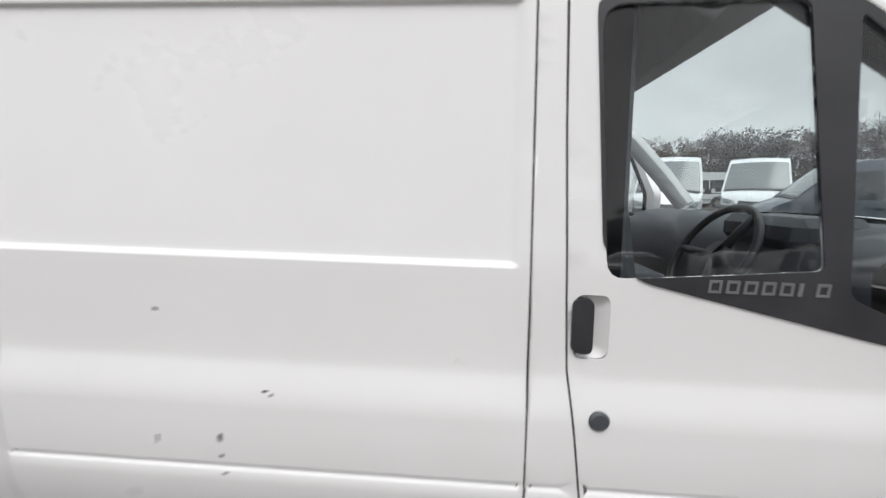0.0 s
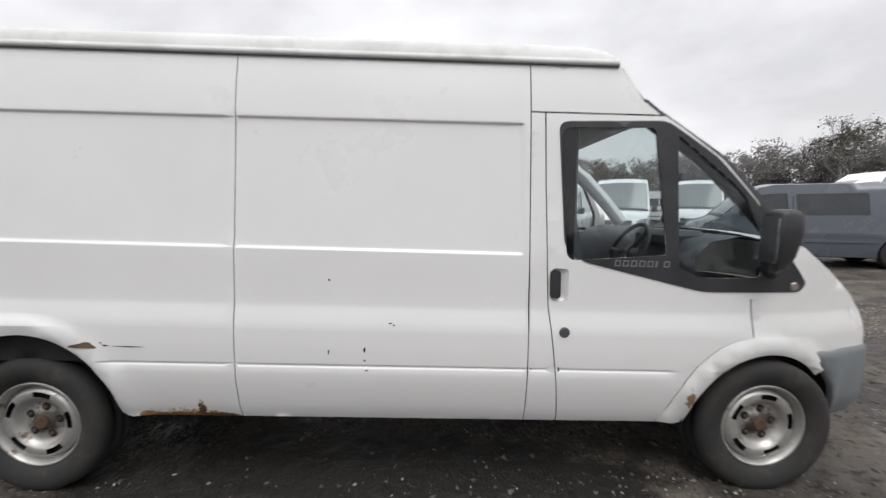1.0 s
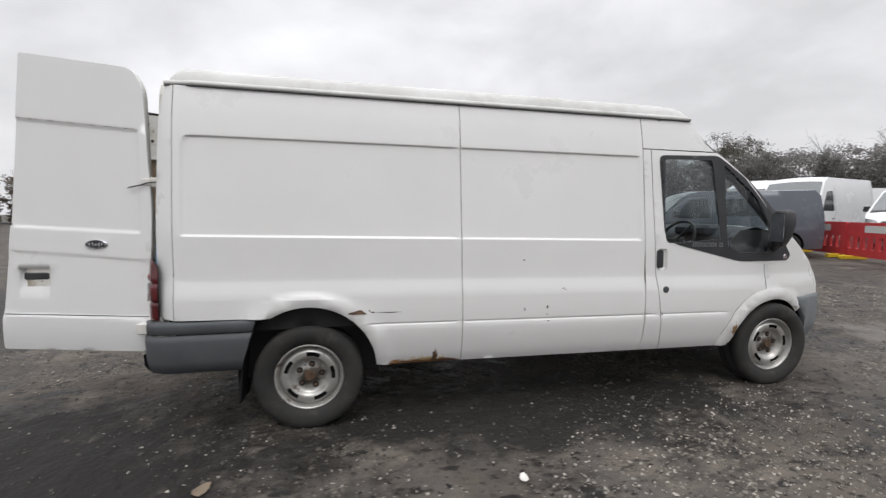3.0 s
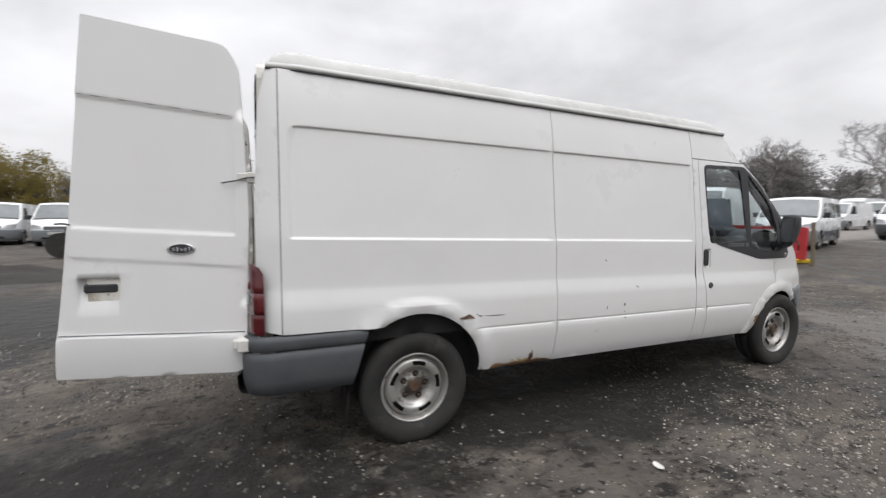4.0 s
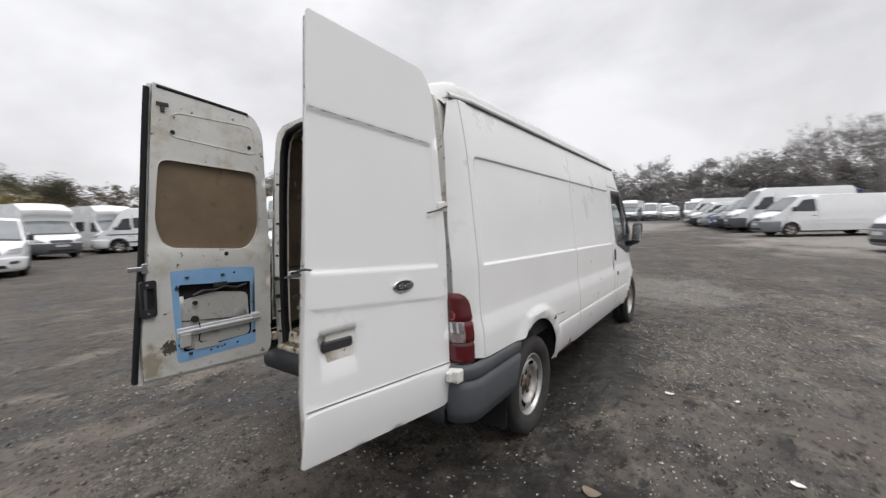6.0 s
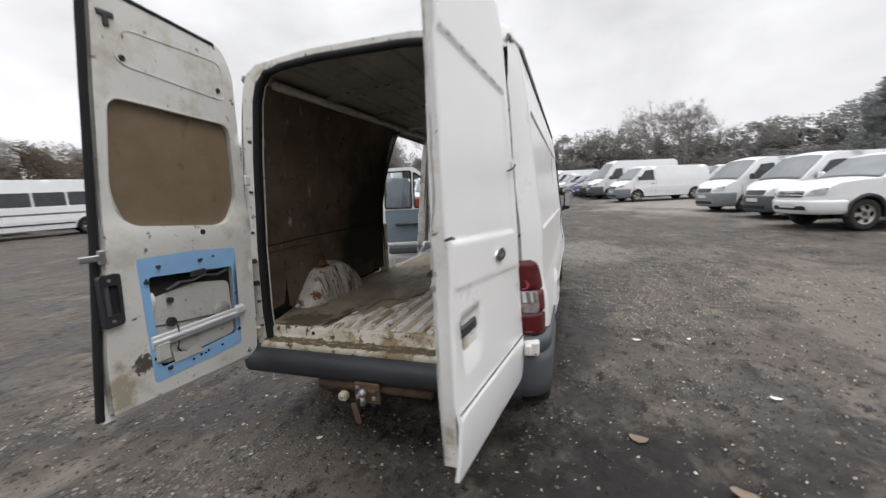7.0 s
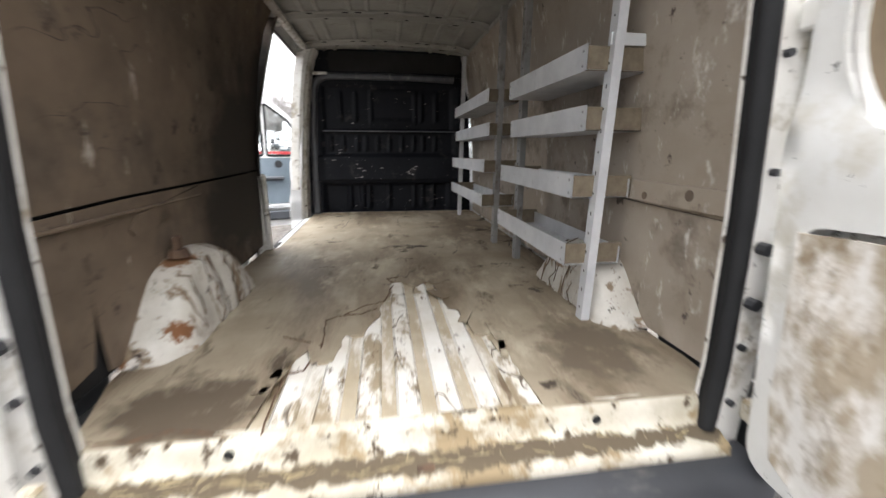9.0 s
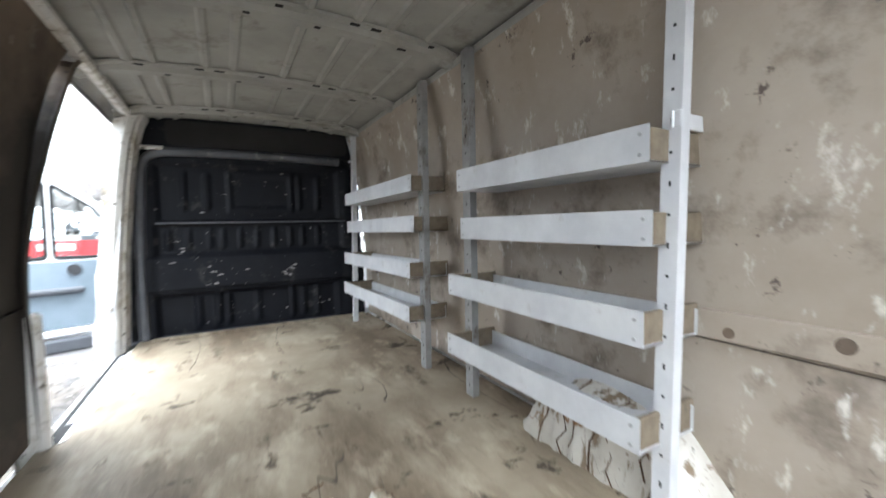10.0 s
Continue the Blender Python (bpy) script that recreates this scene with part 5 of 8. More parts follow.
        part("wire", tube([(0.80, 0.004, 1.362), (0.83, 0.010, 1.368), (0.86, 0.004, 1.365)], 0.005, 6, False), M_BLACKPL, d)
    return d


def reveal(poly, y0, y1):
    bm = bmesh.new()
    n = len(poly)
    a = [bm.verts.new((s, y0, z)) for s, z in poly]
    b = [bm.verts.new((s, y1, z)) for s, z in poly]
    for i in range(n):
        bm.faces.new((a[i], a[(i + 1) % n], b[(i + 1) % n], b[i]))
    return bm


def frame_matrix(o, u, nrm, v):
    m = Matrix.Identity(4)
    for i, a in enumerate((Vector(u), Vector(nrm), Vector(v))):
        for j in range(3):
            m[j][i] = a[j]
    m.translation = Vector(o) - Vector(v) * 0.683
    return m


# the door's own axes: along it from the hinge, out of its outer face, up
u_r = Vector((-1, 0.118, 0)).normalized()
v_r = Vector((0, 0.054, 1))
d_right = rear_door("rear_door", frame_matrix((-0.90, -0.876, 0.683), u_r, Vector((-0.118, -1, 0.054)).normalized(), v_r), -1)
d_left = rear_door("rear_door", frame_matrix((-0.945, 0.792, 0.683), Vector((-1, 0.0, 0)), Vector((0, 1, 0.03)).normalized(), Vector((0, -0.03, 1))), 1)

part("top_latch", boxes(((0.640, -0.050, 2.262), (0.705, -0.038, 2.285)), ((0.662, -0.050, 2.225), (0.684, -0.038, 2.265)), bevel=0.003), M_BLACKPL, d_left)
# left door: blue primer frame, bare mechanism behind
blue_out = rounded([(0.158, 0.690), (0.668, 0.685), (0.686, 1.288), (0.150, 1.246)], 0.02)
blue_in = rounded([(0.186, 0.765), (0.630, 0.745), (0.645, 1.180), (0.180, 1.145)], 0.02)
part("primer_frame", slab(blue_out, [blue_in], lambda s, z, t=0.0: Vector((s, -0.0600 + t, z)), 0.004), M_PRIMER, d_left, "pale blue primed inner frame")
random.seed(3)
for k in range(16):
    s, z = random.choice(((random.uniform(0.19, 0.64), 1.22), (0.655, random.uniform(0.76, 1.2)), (0.168, random.uniform(0.76, 1.15)), (random.uniform(0.2, 0.62), 0.725)))
    bm = bmesh.new()
    rod(bm, (s, -0.0630, z + random.uniform(-0.012, 0.012)), (s, -0.0595, z), random.choice((0.005, 0.006, 0.012)), None, 10)
    part("frame_bolt", bm, M_DARKGAP, d_left)
# near-black sheet behind the plate: the cavity's shade given as colour
part("cavity_back", slab([(0.10, 0.68), (0.69, 0.68), (0.69, 1.30), (0.10, 1.28)], [], lambda s, z, t=0.0: Vector((s, -0.020 + t, z)), 0.003), M_DARKGAP, d_left)
cav = lambda s, z, t=0.0: Vector((s, -0.034 - 0.012 * soft(s, 0.14, 0.2) * (1 - soft(s, 0.58, 0.64)) + t, z))
part("cavity_plate", sheet(rounded([(0.19, 0.765), (0.625, 0.75), (0.635, 1.075), (0.42, 1.105), (0.20, 1.070)], 0.04), [], lines(0.1, 0.7, 0.05), lines(0.7, 1.2, 0.05), cav, 0.006), M_PLATE, d_left, "chipped white inner plate")
plate_z = lambda s: 0.862 + 0.12 * (s - 0.2)
part("plate_crease", tube([(s, cav(s, 1.0).y - 0.0015, plate_z(s) + 0.03) for s in lines(0.20, 0.625, 0.04)], 0.004, 6, False), M_GREYPL, d_left)
bm = bmesh.new()
rod(bm, (0.265, -0.058, 0.915), (0.265, -0.040, 0.915), 0.050, 0.056, 20)
part("lock_cup", bm, M_RACKGREY, d_left, "dull grey round lock cup", smooth=True)
part("bar_bracket", boxes(((0.125, -0.080, 0.860), (0.195, -0.048, 0.918)), bevel=0.014), M_RACK, d_left)
part("bar_bracket", boxes(((0.585, -0.078, 0.775), (0.655, -0.052, 0.870)), bevel=0.010), M_PLATE, d_left)
part("torn_flap", slab([(0.57, 0.745), (0.40, 0.742), (0.455, 0.790), (0.50, 0.775), (0.575, 0.80)], [], lambda s, z, t=0.0: Vector((s, -0.066 + t, z)), 0.003), M_PLATE, d_left)
part("wire", tube([(0.56, -0.052, 1.10), (0.50, -0.058, 1.125), (0.44, -0.056, 1.118), (0.36, -0.060, 1.135), (0.28, -0.056, 1.115), (0.21, -0.052, 1.13)], 0.008, 6, False), M_BLACKPL, d_left)
part("cross_bar", boxes(((0.115, -0.076, 0.865), (0.665, -0.050, 0.885)), ((0.115, -0.066, 0.845), (0.665, -0.054, 0.905)), bevel=0.005), M_RACK, d_left, "pale steel cross bar")
part("latch_box", boxes(((0.345, -0.066, 1.135), (0.435, -0.040, 1.168)), ((0.24, -0.058, 1.144), (0.35, -0.045, 1.158)), bevel=0.005), M_BLACKPL, d_left)
for s, z in ((0.55, 1.05), (0.555, 0.945)):
    bm = bmesh.new()
    rod(bm, (s, -0.062, z), (s, -0.03, z), 0.022 if z < 1 else 0.014, None, 14)
    part("grommet", bm, M_BLACKPL, d_left)
part("cable", tube([(0.55, -0.06, 0.95), (0.535, -0.066, 0.92), (0.53, -0.062, 0.86), (0.535, -0.05, 0.80), (0.50, -0.045, 0.76)], 0.004, 6, False), M_BLACKPL, d_left)
# right door: torn board with a hanging label
M_TORN = surf("torn_stained_plywood", (0.40, 0.335, 0.25), (0.30, 0.25, 0.18), 4, 0.7, 0.85, bump=0.002, bscale=22,
              stains=(((0.68, 0.66, 0.62), 4.6, 0.48, 0.57, (1, 1, 0.6), 0.8), ((0.24, 0.19, 0.13), 9, 0.53, 0.64, (1, 1, 0.7), 0.8), ((0.16, 0.11, 0.065), 7, 0.62, 0.70, (1, 1, 0.6), 0.85)))
RD = 0.078
part("cavity_back", slab([(0.06, 0.60), (0.74, 0.62), (0.75, 1.28), (0.06, 1.24)], [], lambda s, z, t=0.0: Vector((s, -0.022 + t, z)), 0.003), M_DIRTY, d_right)
torn = [(0.085, 1.190), (0.30, 1.205), (0.58, 1.230), (0.675, 1.238), (0.690, 1.17), (0.672, 1.09), (0.695, 1.01), (0.668, 0.95), (0.680, 0.90), (0.615, 0.80), (0.57, 0.70), (0.50, 0.66), (0.40, 0.675), (0.33, 0.63), (0.22, 0.60), (0.11, 0.655), (0.08, 0.80), (0.092, 1.0)]
board = part("torn_board", sheet(torn, [], lines(0.1, 0.66, 0.04), lines(0.6, 1.25, 0.04), lambda s, z, t=0.0: Vector((s, -RD - 0.003 - 0.022 * soft(s, 0.35, 0.66) * (1.15 - 0.8 * soft(z, 0.8, 1.2)) - 0.004 * math.sin(s * 23 + z * 11) + t, z)), 0.007), M_TORN,
             d_right, "torn water-stained plywood board")
# broken plies hanging at the free side of the board
for (s0, z0), (s1, z1), w, dep, lift_ in (((0.632, 1.175), (0.650, 0.96), 0.026, 0.096, 0.006), ((0.660, 1.19), (0.682, 1.03), 0.018, 0.098, 0.008), ((0.675, 1.08), (0.700, 0.965), 0.024, 0.092, 0.006), ((0.640, 0.94), (0.660, 0.82), 0.026, 0.098, 0.008), ((0.60, 0.86), (0.575, 0.74), 0.018, 0.100, 0.010)):
    n = 7
    rows = []
    for k in range(n + 1):
        f = k / n
        sc, zc = s0 + (s1 - s0) * f + 0.006 * math.sin(9 * f + z0 * 30), z0 + (z1 - z0) * f
        ww = w * (1 - 0.35 * f) * (0.85 + 0.2 * math.sin(17 * f + s0 * 50))
        yy = -dep - lift_ * math.sin(2.6 * f)
        rows.append([(sc - ww / 2, yy, zc), (sc, yy - 0.006, zc - 0.004), (sc + ww / 2, yy + 0.004, zc), (sc + ww / 2, yy + 0.009, zc), (sc - ww / 2, yy + 0.006, zc), (sc - ww / 2, yy, zc)])
    bm = bmesh.new()
    loft(bm, rows)
    part("board_strip", bm, M_TORN, d_right)
# splinter standing out below the board
bm = bmesh.new()
loft(bm, [[(s_ - w_, y_, z_), (s_ + w_, y_ - 0.004, z_ + 0.006), (s_ + w_, y_ + 0.006, z_ + 0.006), (s_ - w_, y_ + 0.009, z_), (s_ - w_, y_, z_)] for s_, y_, z_, w_ in ((0.57, -0.100, 0.77, 0.008), (0.53, -0.113, 0.71, 0.012), (0.50, -0.140, 0.635, 0.012), (0.475, -0.165, 0.57, 0.010), (0.46, -0.175, 0.545, 0.003))])
part("splinter", bm, M_WOOD, d_right, "snapped pale plywood splinter")
# lock openings, slits and bolts on the shut flange
IN = lambda s, z, t=0.0: Vector((s, -RD - 0.0005 + t, z))
for poly in ([(0.688, 1.255), (0.715, 1.255), (0.715, 1.287), (0.688, 1.287)], [(0.755, 1.232), (0.785, 1.236), (0.815, 1.248), (0.838, 1.252), (0.838, 1.264), (0.815, 1.266), (0.790, 1.278), (0.755, 1.280)],
             [(0.628, 1.338), (0.745, 1.345), (0.745, 1.3475), (0.628, 1.3405)], [(0.620, 1.317), (0.745, 1.324), (0.745, 1.3265), (0.620, 1.3195)], [(0.715, 0.70), (0.735, 0.70), (0.735, 0.716), (0.715, 0.716)]):
    part("lock_opening", slab(poly, [], IN, 0.003), M_DARKGAP, d_right)
for s_, z_ in ((0.788, 1.297), (0.778, 1.205), (0.815, 1.212)):
    bm = bmesh.new()
    rod(bm, (s_, -RD - 0.004, z_), (s_, -RD + 0.003, z_), 0.008, 0.010, 10)
    part("flange_bolt", bm, M_RACKGREY, d_right)
part("flange_recess", tube([(s_, -RD - 0.001, z_) for s_, z_ in rounded([(0.765, 1.325), (0.845, 1.335), (0.845, 1.362), (0.765, 1.352)], 0.012)], 0.0025, 6), M_DOOR_IN, d_right, smooth=True)
part("latch_tongue", slab([(0.79, 1.338), (0.85, 1.334), (0.872, 1.337), (0.85, 1.345), (0.80, 1.348)], [], lambda s, z, t=0.0: Vector((s, -RD - 0.004 + t, z)), 0.006), M_GREYPL, d_right)
bm = bmesh.new()
loft(bm, [[(s_, -RD - o_ + a_, z_ + b_) for a_, b_ in ((0, -0.014), (-0.006, -0.010), (-0.006, 0.010), (0, 0.014), (0.005, 0.0), (0, -0.014))] for s_, o_, z_ in ((0.36, 0.006, 1.190), (0.38, 0.030, 1.192), (0.46, 0.036, 1.196), (0.55, 0.036, 1.203), (0.63, 0.030, 1.212), (0.655, 0.006, 1.216))])
part("pull_bar", bm, M_RACKGREY, d_right, "dull grey steel grab bar", smooth=True)
STK = lambda o: (lambda s, z, t=0.0: Vector((s, -RD - 0.003 - 0.022 * soft(s, 0.35, 0.66) * (1.15 - 0.8 * soft(z, 0.8, 1.2)) - 0.006 - o + t, z)))
sx = lambda f, z: 0.505 + 0.092 * f + 0.035 * (1.075 - z) / 0.22
sticker_poly = lambda f0, f1, z0, z1: [(sx(f0, z0), z0), (sx(f1, z0), z0 + 0.014 * (f1 - f0)), (sx(f1, z1), z1 + 0.014 * (f1 - f0)), (sx(f0, z1), z1)]
lab = part("sticker", sheet(sticker_poly(0, 1, 0.845, 1.075), [], lines(0.5, 0.64, 0.03), lines(0.85, 1.08, 0.03), STK(0.0), 0.001), M_LABEL, d_right, "white paper sticker with violet head")
part("sticker_head", sheet(sticker_poly(0, 1, 1.025, 1.075), [], lines(0.5, 0.64, 0.03), [], STK(0.001), 0.0005), M_VIOLET, lab)
part("sticker_arrow", slab([(sx(a_, 1.05), 1.05 + b_) for a_, b_ in ((0.15, 0.002), (0.35, 0.015), (0.35, 0.009), (0.85, 0.014), (0.85, -0.002), (0.35, -0.006), (0.35, -0.012))], [], STK(0.002), 0.0005), M_LABEL, lab)
for z0, f0, f1 in ((1.000, 0.1, 0.7), (0.985, 0.1, 0.5), (0.955, 0.1, 0.85), (0.930, 0.55, 0.85), (0.915, 0.1, 0.4), (0.890, 0.1, 0.8), (0.865, 0.1, 0.25)):
    part("sticker_bar", slab(sticker_poly(f0, f1, z0, z0 + (0.006 if f1 - f0 > 0.3 else 0.014)), [], STK(0.001), 0.0005), M_VIOLET, lab)

# ---- tow bar ----
tow = bpy.data.objects.new("tow_bar", None)
scene.collection.objects.link(tow)
tow.parent = van
tow["label"] = "rusty tow bar with ball and socket"
bm = bmesh.new()
rod(bm, (-0.90, -0.36, 0.395), (-0.90, 0.36, 0.395), 0.034, None, 14)
part("cross_tube", bm, M_RUSTY, tow, smooth=True)
part("tow_plate", boxes(((-0.985, -0.075, 0.335), (-0.965, 0.085, 0.455)), ((-1.00, -0.06, 0.40), (-0.90, 0.06, 0.425)), bevel=0.006), M_RUSTY, tow)
bm = bmesh.new()
rod(bm, (-1.02, 0.01, 0.345), (-1.02, 0.01, 0.40), 0.016, None, 12)
bmesh.ops.create_uvsphere(bm, u_segments=16, v_segments=10, radius=0.026, matrix=Matrix.Translation((-1.02, 0.01, 0.415)))
part("tow_ball", bm, M_STEEL, tow, smooth=True)
bm = bmesh.new()
box(bm, (-1.035, -0.035, 0.235), (-1.015, 0.0, 0.36), 0.008, Matrix.Translation((0, 0.0, 0)) @ Matrix.Rotation(radians(-14), 4, Vector((1, 0, 0))))
part("shackle", bm, M_RUSTY, tow)
part("socket", boxes(((-1.02, 0.120, 0.345), (-0.97, 0.175, 0.395)), bevel=0.012), M_SILLP, tow, "pale trailer socket")
for lo_, hi_ in (((-0.995, -0.055, 0.36), (-0.985, -0.03, 0.385)), ((-0.995, 0.045, 0.36), (-0.985, 0.07, 0.385)), ((-0.995, 0.045, 0.42), (-0.985, 0.07, 0.44))):
    part("bolt", boxes((lo_, hi_), bevel=0.004), M_STEEL, tow)

# ---- load space ----
random.seed(11)
broken_right = [(-0.79, -0.325), (-0.62, -0.318), (-0.42, -0.310), (-0.345, -0.300), (-0.350, -0.268), (-0.325, -0.236), (-0.22, -0.232), (-0.11, -0.222), (-0.085, -0.172), (0.02, -0.166), (0.16, -0.158), (0.262, -0.150), (0.280, -0.110), (0.235, -0.092), (0.215, -0.062), (0.255, -0.030), (0.292, 0.010)]
broken_left = [(0.289, 0.063), (0.18, 0.058), (0.10, 0.070), (0.03, 0.104), (-0.13, 0.112), (-0.18, 0.140), (-0.25, 0.162), (-0.285, 0.172), (-0.292, 0.236), (-0.40, 0.246), (-0.46, 0.262), (-0.475, 0.300), (-0.36, 0.330), (-0.43, 0.372), (-0.485, 0.408), (-0.60, 0.418), (-0.79, 0.436)]
ragged = []
for x, y in dense(broken_right + broken_left, 0.035, False):
    ragged.append((x + random.uniform(-0.007, 0.007), y + random.uniform(-0.006, 0.006)))
floor_out = [(-0.79, -0.865)] + [(-0.79, ragged[0][1])] + ragged[1:-1] + [(-0.79, ragged[-1][1]), (-0.79, 0.80), (-0.5, 0.885), (1.10, 0.875), (1.12, 0.80), (2.36, 0.80), (2.64, 0.80), (2.64, -0.885), (-0.6, -0.885)]
ffn = lambda x, y, t=0.0: Vector((x, y, 0.690 + 0.003 * noise.noise(Vector((x * 4, y * 4, 0))) + 0.003 * noise.noise(Vector((x * 13, y * 13, 4))) - t))
load_floor = part("floor_board", sheet(floor_out, [], lines(-0.78, 2.64, 0.07), lines(-0.87, 0.87, 0.07), ffn, 0.012, 0.05), M_FLOOR, van, "muddy worn plywood load floor")
bm = bmesh.new()
ys = []
groove = []
y = -0.545
while y < 0.56:
    for dy, dz in ((0, 0.0), (0.008, 0.011), (0.020, 0.0125), (0.048, 0.0125), (0.060, 0.011), (0.068, 0.0)):
        ys.append((y + dy, dz))
    groove.append(y + 0.070)
    y += 0.108
loft(bm, [[(x, y, 0.6735 + dz + 0.002 * noise.noise(Vector((x * 9, y * 9, 1)))) for y, dz in ys] for x in lines(-0.79, 0.42, 0.06)])
part("floor_steel", bm, M_FLOORSTEEL, van, "flaking white ribbed steel floor showing through")
# mud-stained grooves between the ribs
for y in groove:
    bm = bmesh.new()
    loft(bm, [[(x, y - 0.002 + w, 0.6765 + 0.0015 * noise.noise(Vector((x * 8, y * 9, w)))) for w in (0.0, 0.014, 0.028, 0.040)] for x in lines(-0.79, 0.42, 0.06)])
    part("floor_groove", bm, M_GROOVE, load_floor)
part("floor_base", boxes(((-0.78, -0.88, 0.655), (2.66, 0.88, 0.670))), M_DARKGAP, van)
# broken edges of the board: loose slivers
random.seed(8)
for k in range(10):
    x, y = random.choice(ragged)
    bm = bmesh.new()
    a = random.uniform(-0.6, 0.6)
    box(bm, (-random.uniform(0.03, 0.09), -random.uniform(0.008, 0.03), 0), (random.uniform(0.03, 0.09), random.uniform(0.008, 0.03), 0.005), 0.0, Matrix.Translation((x, y, 0.694)) @ Matrix.Rotation(a, 4, "Z"))
    part("board_sliver", bm, M_FLOOR, load_floor)


def lining_fn(sign, off):
    def fn(u, v, t=0.0):
        w = min(interp(v, (0.6, 1.28, 1.9, 2.10, 2.22), (0.895, 0.875, 0.815, 0.785, 0.75)), 2)
        return Vector((u, sign * (w - off + 0.003 * noise.noise(Vector((u * 1.7, v * 1.7, sign * 5.0)))) + sign * t, v))
    return fn


def lining(name, outer, sign, off, mat, label=""):
    return part(name, sheet(outer, [], lines(-0.8, 2.65, 0.12), lines(0.68, 2.25, 0.12), lining_fn(sign, off), 0.006, 0.06), mat, van, label)


for crack in ([(-0.80, 0.385), (-0.53, 0.398), (-0.512, 0.338), (-0.355, 0.304), (-0.147, 0.325), (-0.108, 0.255), (-0.02, 0.185), (0.033, 0.087), (0.28, 0.045)],
              [(-0.77, 0.79), (-0.775, 0.68), (-0.75, 0.60), (-0.78, 0.47)], [(-0.355, 0.304), (-0.30, 0.40), (-0.26, 0.47)], [(-0.11, 0.255), (-0.10, 0.19), (-0.032, 0.107)],
              [(0.28, 0.045), (0.345, 0.08), (0.38, 0.0)]):
    pts = []
    for (xa, ya), (xb, yb) in zip(crack, crack[1:]):
        for k in range(5):
            f = k / 5
            x, y = xa + (xb - xa) * f, ya + (yb - ya) * f
            x, y = x + 0.010 * noise.noise(Vector((x * 30, y * 30, 1.0))), y + 0.010 * noise.noise(Vector((x * 30, y * 30, 9.0)))
            pts.append((x, y, ffn(x, y).z + 0.0004))
    part("floor_split", tube(pts, 0.0030, 6, False), M_RUSTDARK, load_floor)
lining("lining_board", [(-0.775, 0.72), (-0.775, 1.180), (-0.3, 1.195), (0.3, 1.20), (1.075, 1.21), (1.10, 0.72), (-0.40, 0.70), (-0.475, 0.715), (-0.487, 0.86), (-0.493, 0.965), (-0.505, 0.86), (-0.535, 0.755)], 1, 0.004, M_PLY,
       "stained, shade-darkened brown plywood side lining, split near the sill")
lining("lining_board", [(-0.775, 1.190), (-0.775, 2.22), (1.33, 2.22), (1.25, 2.08), (1.15, 1.85), (1.085, 1.6), (1.07, 1.4), (1.075, 1.22), (0.3, 1.21), (-0.3, 1.205)], 1, 0.0, M_PLY, "stained, shade-darkened brown plywood side lining")
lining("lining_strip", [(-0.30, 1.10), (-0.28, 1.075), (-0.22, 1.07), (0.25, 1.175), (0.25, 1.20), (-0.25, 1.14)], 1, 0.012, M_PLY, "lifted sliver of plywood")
lining("lining_board", [(-0.775, 0.70), (-0.775, 1.150), (0.9, 1.171), (2.63, 1.176), (2.63, 0.70)], -1, 0.004, M_PLYGREY, "scuffed paint-splashed plywood side lining")
lining("lining_board", [(-0.775, 1.152), (-0.775, 2.22), (2.63, 2.22), (2.63, 1.178), (0.9, 1.173)], -1, 0.0, M_PLYGREY, "scuffed paint-splashed plywood side lining")
for sg in (1, -1):
    # backing so that no daylight comes through the board joints
    part("lining_backing", sheet([(-0.79, 0.68), (1.05 if sg > 0 else 2.65, 0.68), (1.05 if sg > 0 else 2.65, 2.2), (-0.79, 2.2)], [], lines(-0.8, 2.65, 0.15), lines(0.7, 2.2, 0.1), lining_fn(sg, -0.030), 0.003, 0.1), M_DARKGAP, van)
    y = sg * 0.872
    part("lining_batten", boxes(((-0.77, y - 0.012, 1.165 if sg < 0 else 1.15), (0.2, y + 0.012, 1.24 if sg < 0 else 1.16)), bevel=0.003), M_PLYGREY if sg < 0 else M_PLY, van)
for x, z, r in ((-0.325, 1.188, 0.014), (-0.542, 1.211, 0.018), (-0.70, 1.20, 0.009)):
    bm = bmesh.new()
    rod(bm, (x, -0.8585, z), (x, -0.8605, z), r, None, 16)
    part("batten_knot", bm, M_PLY, van)
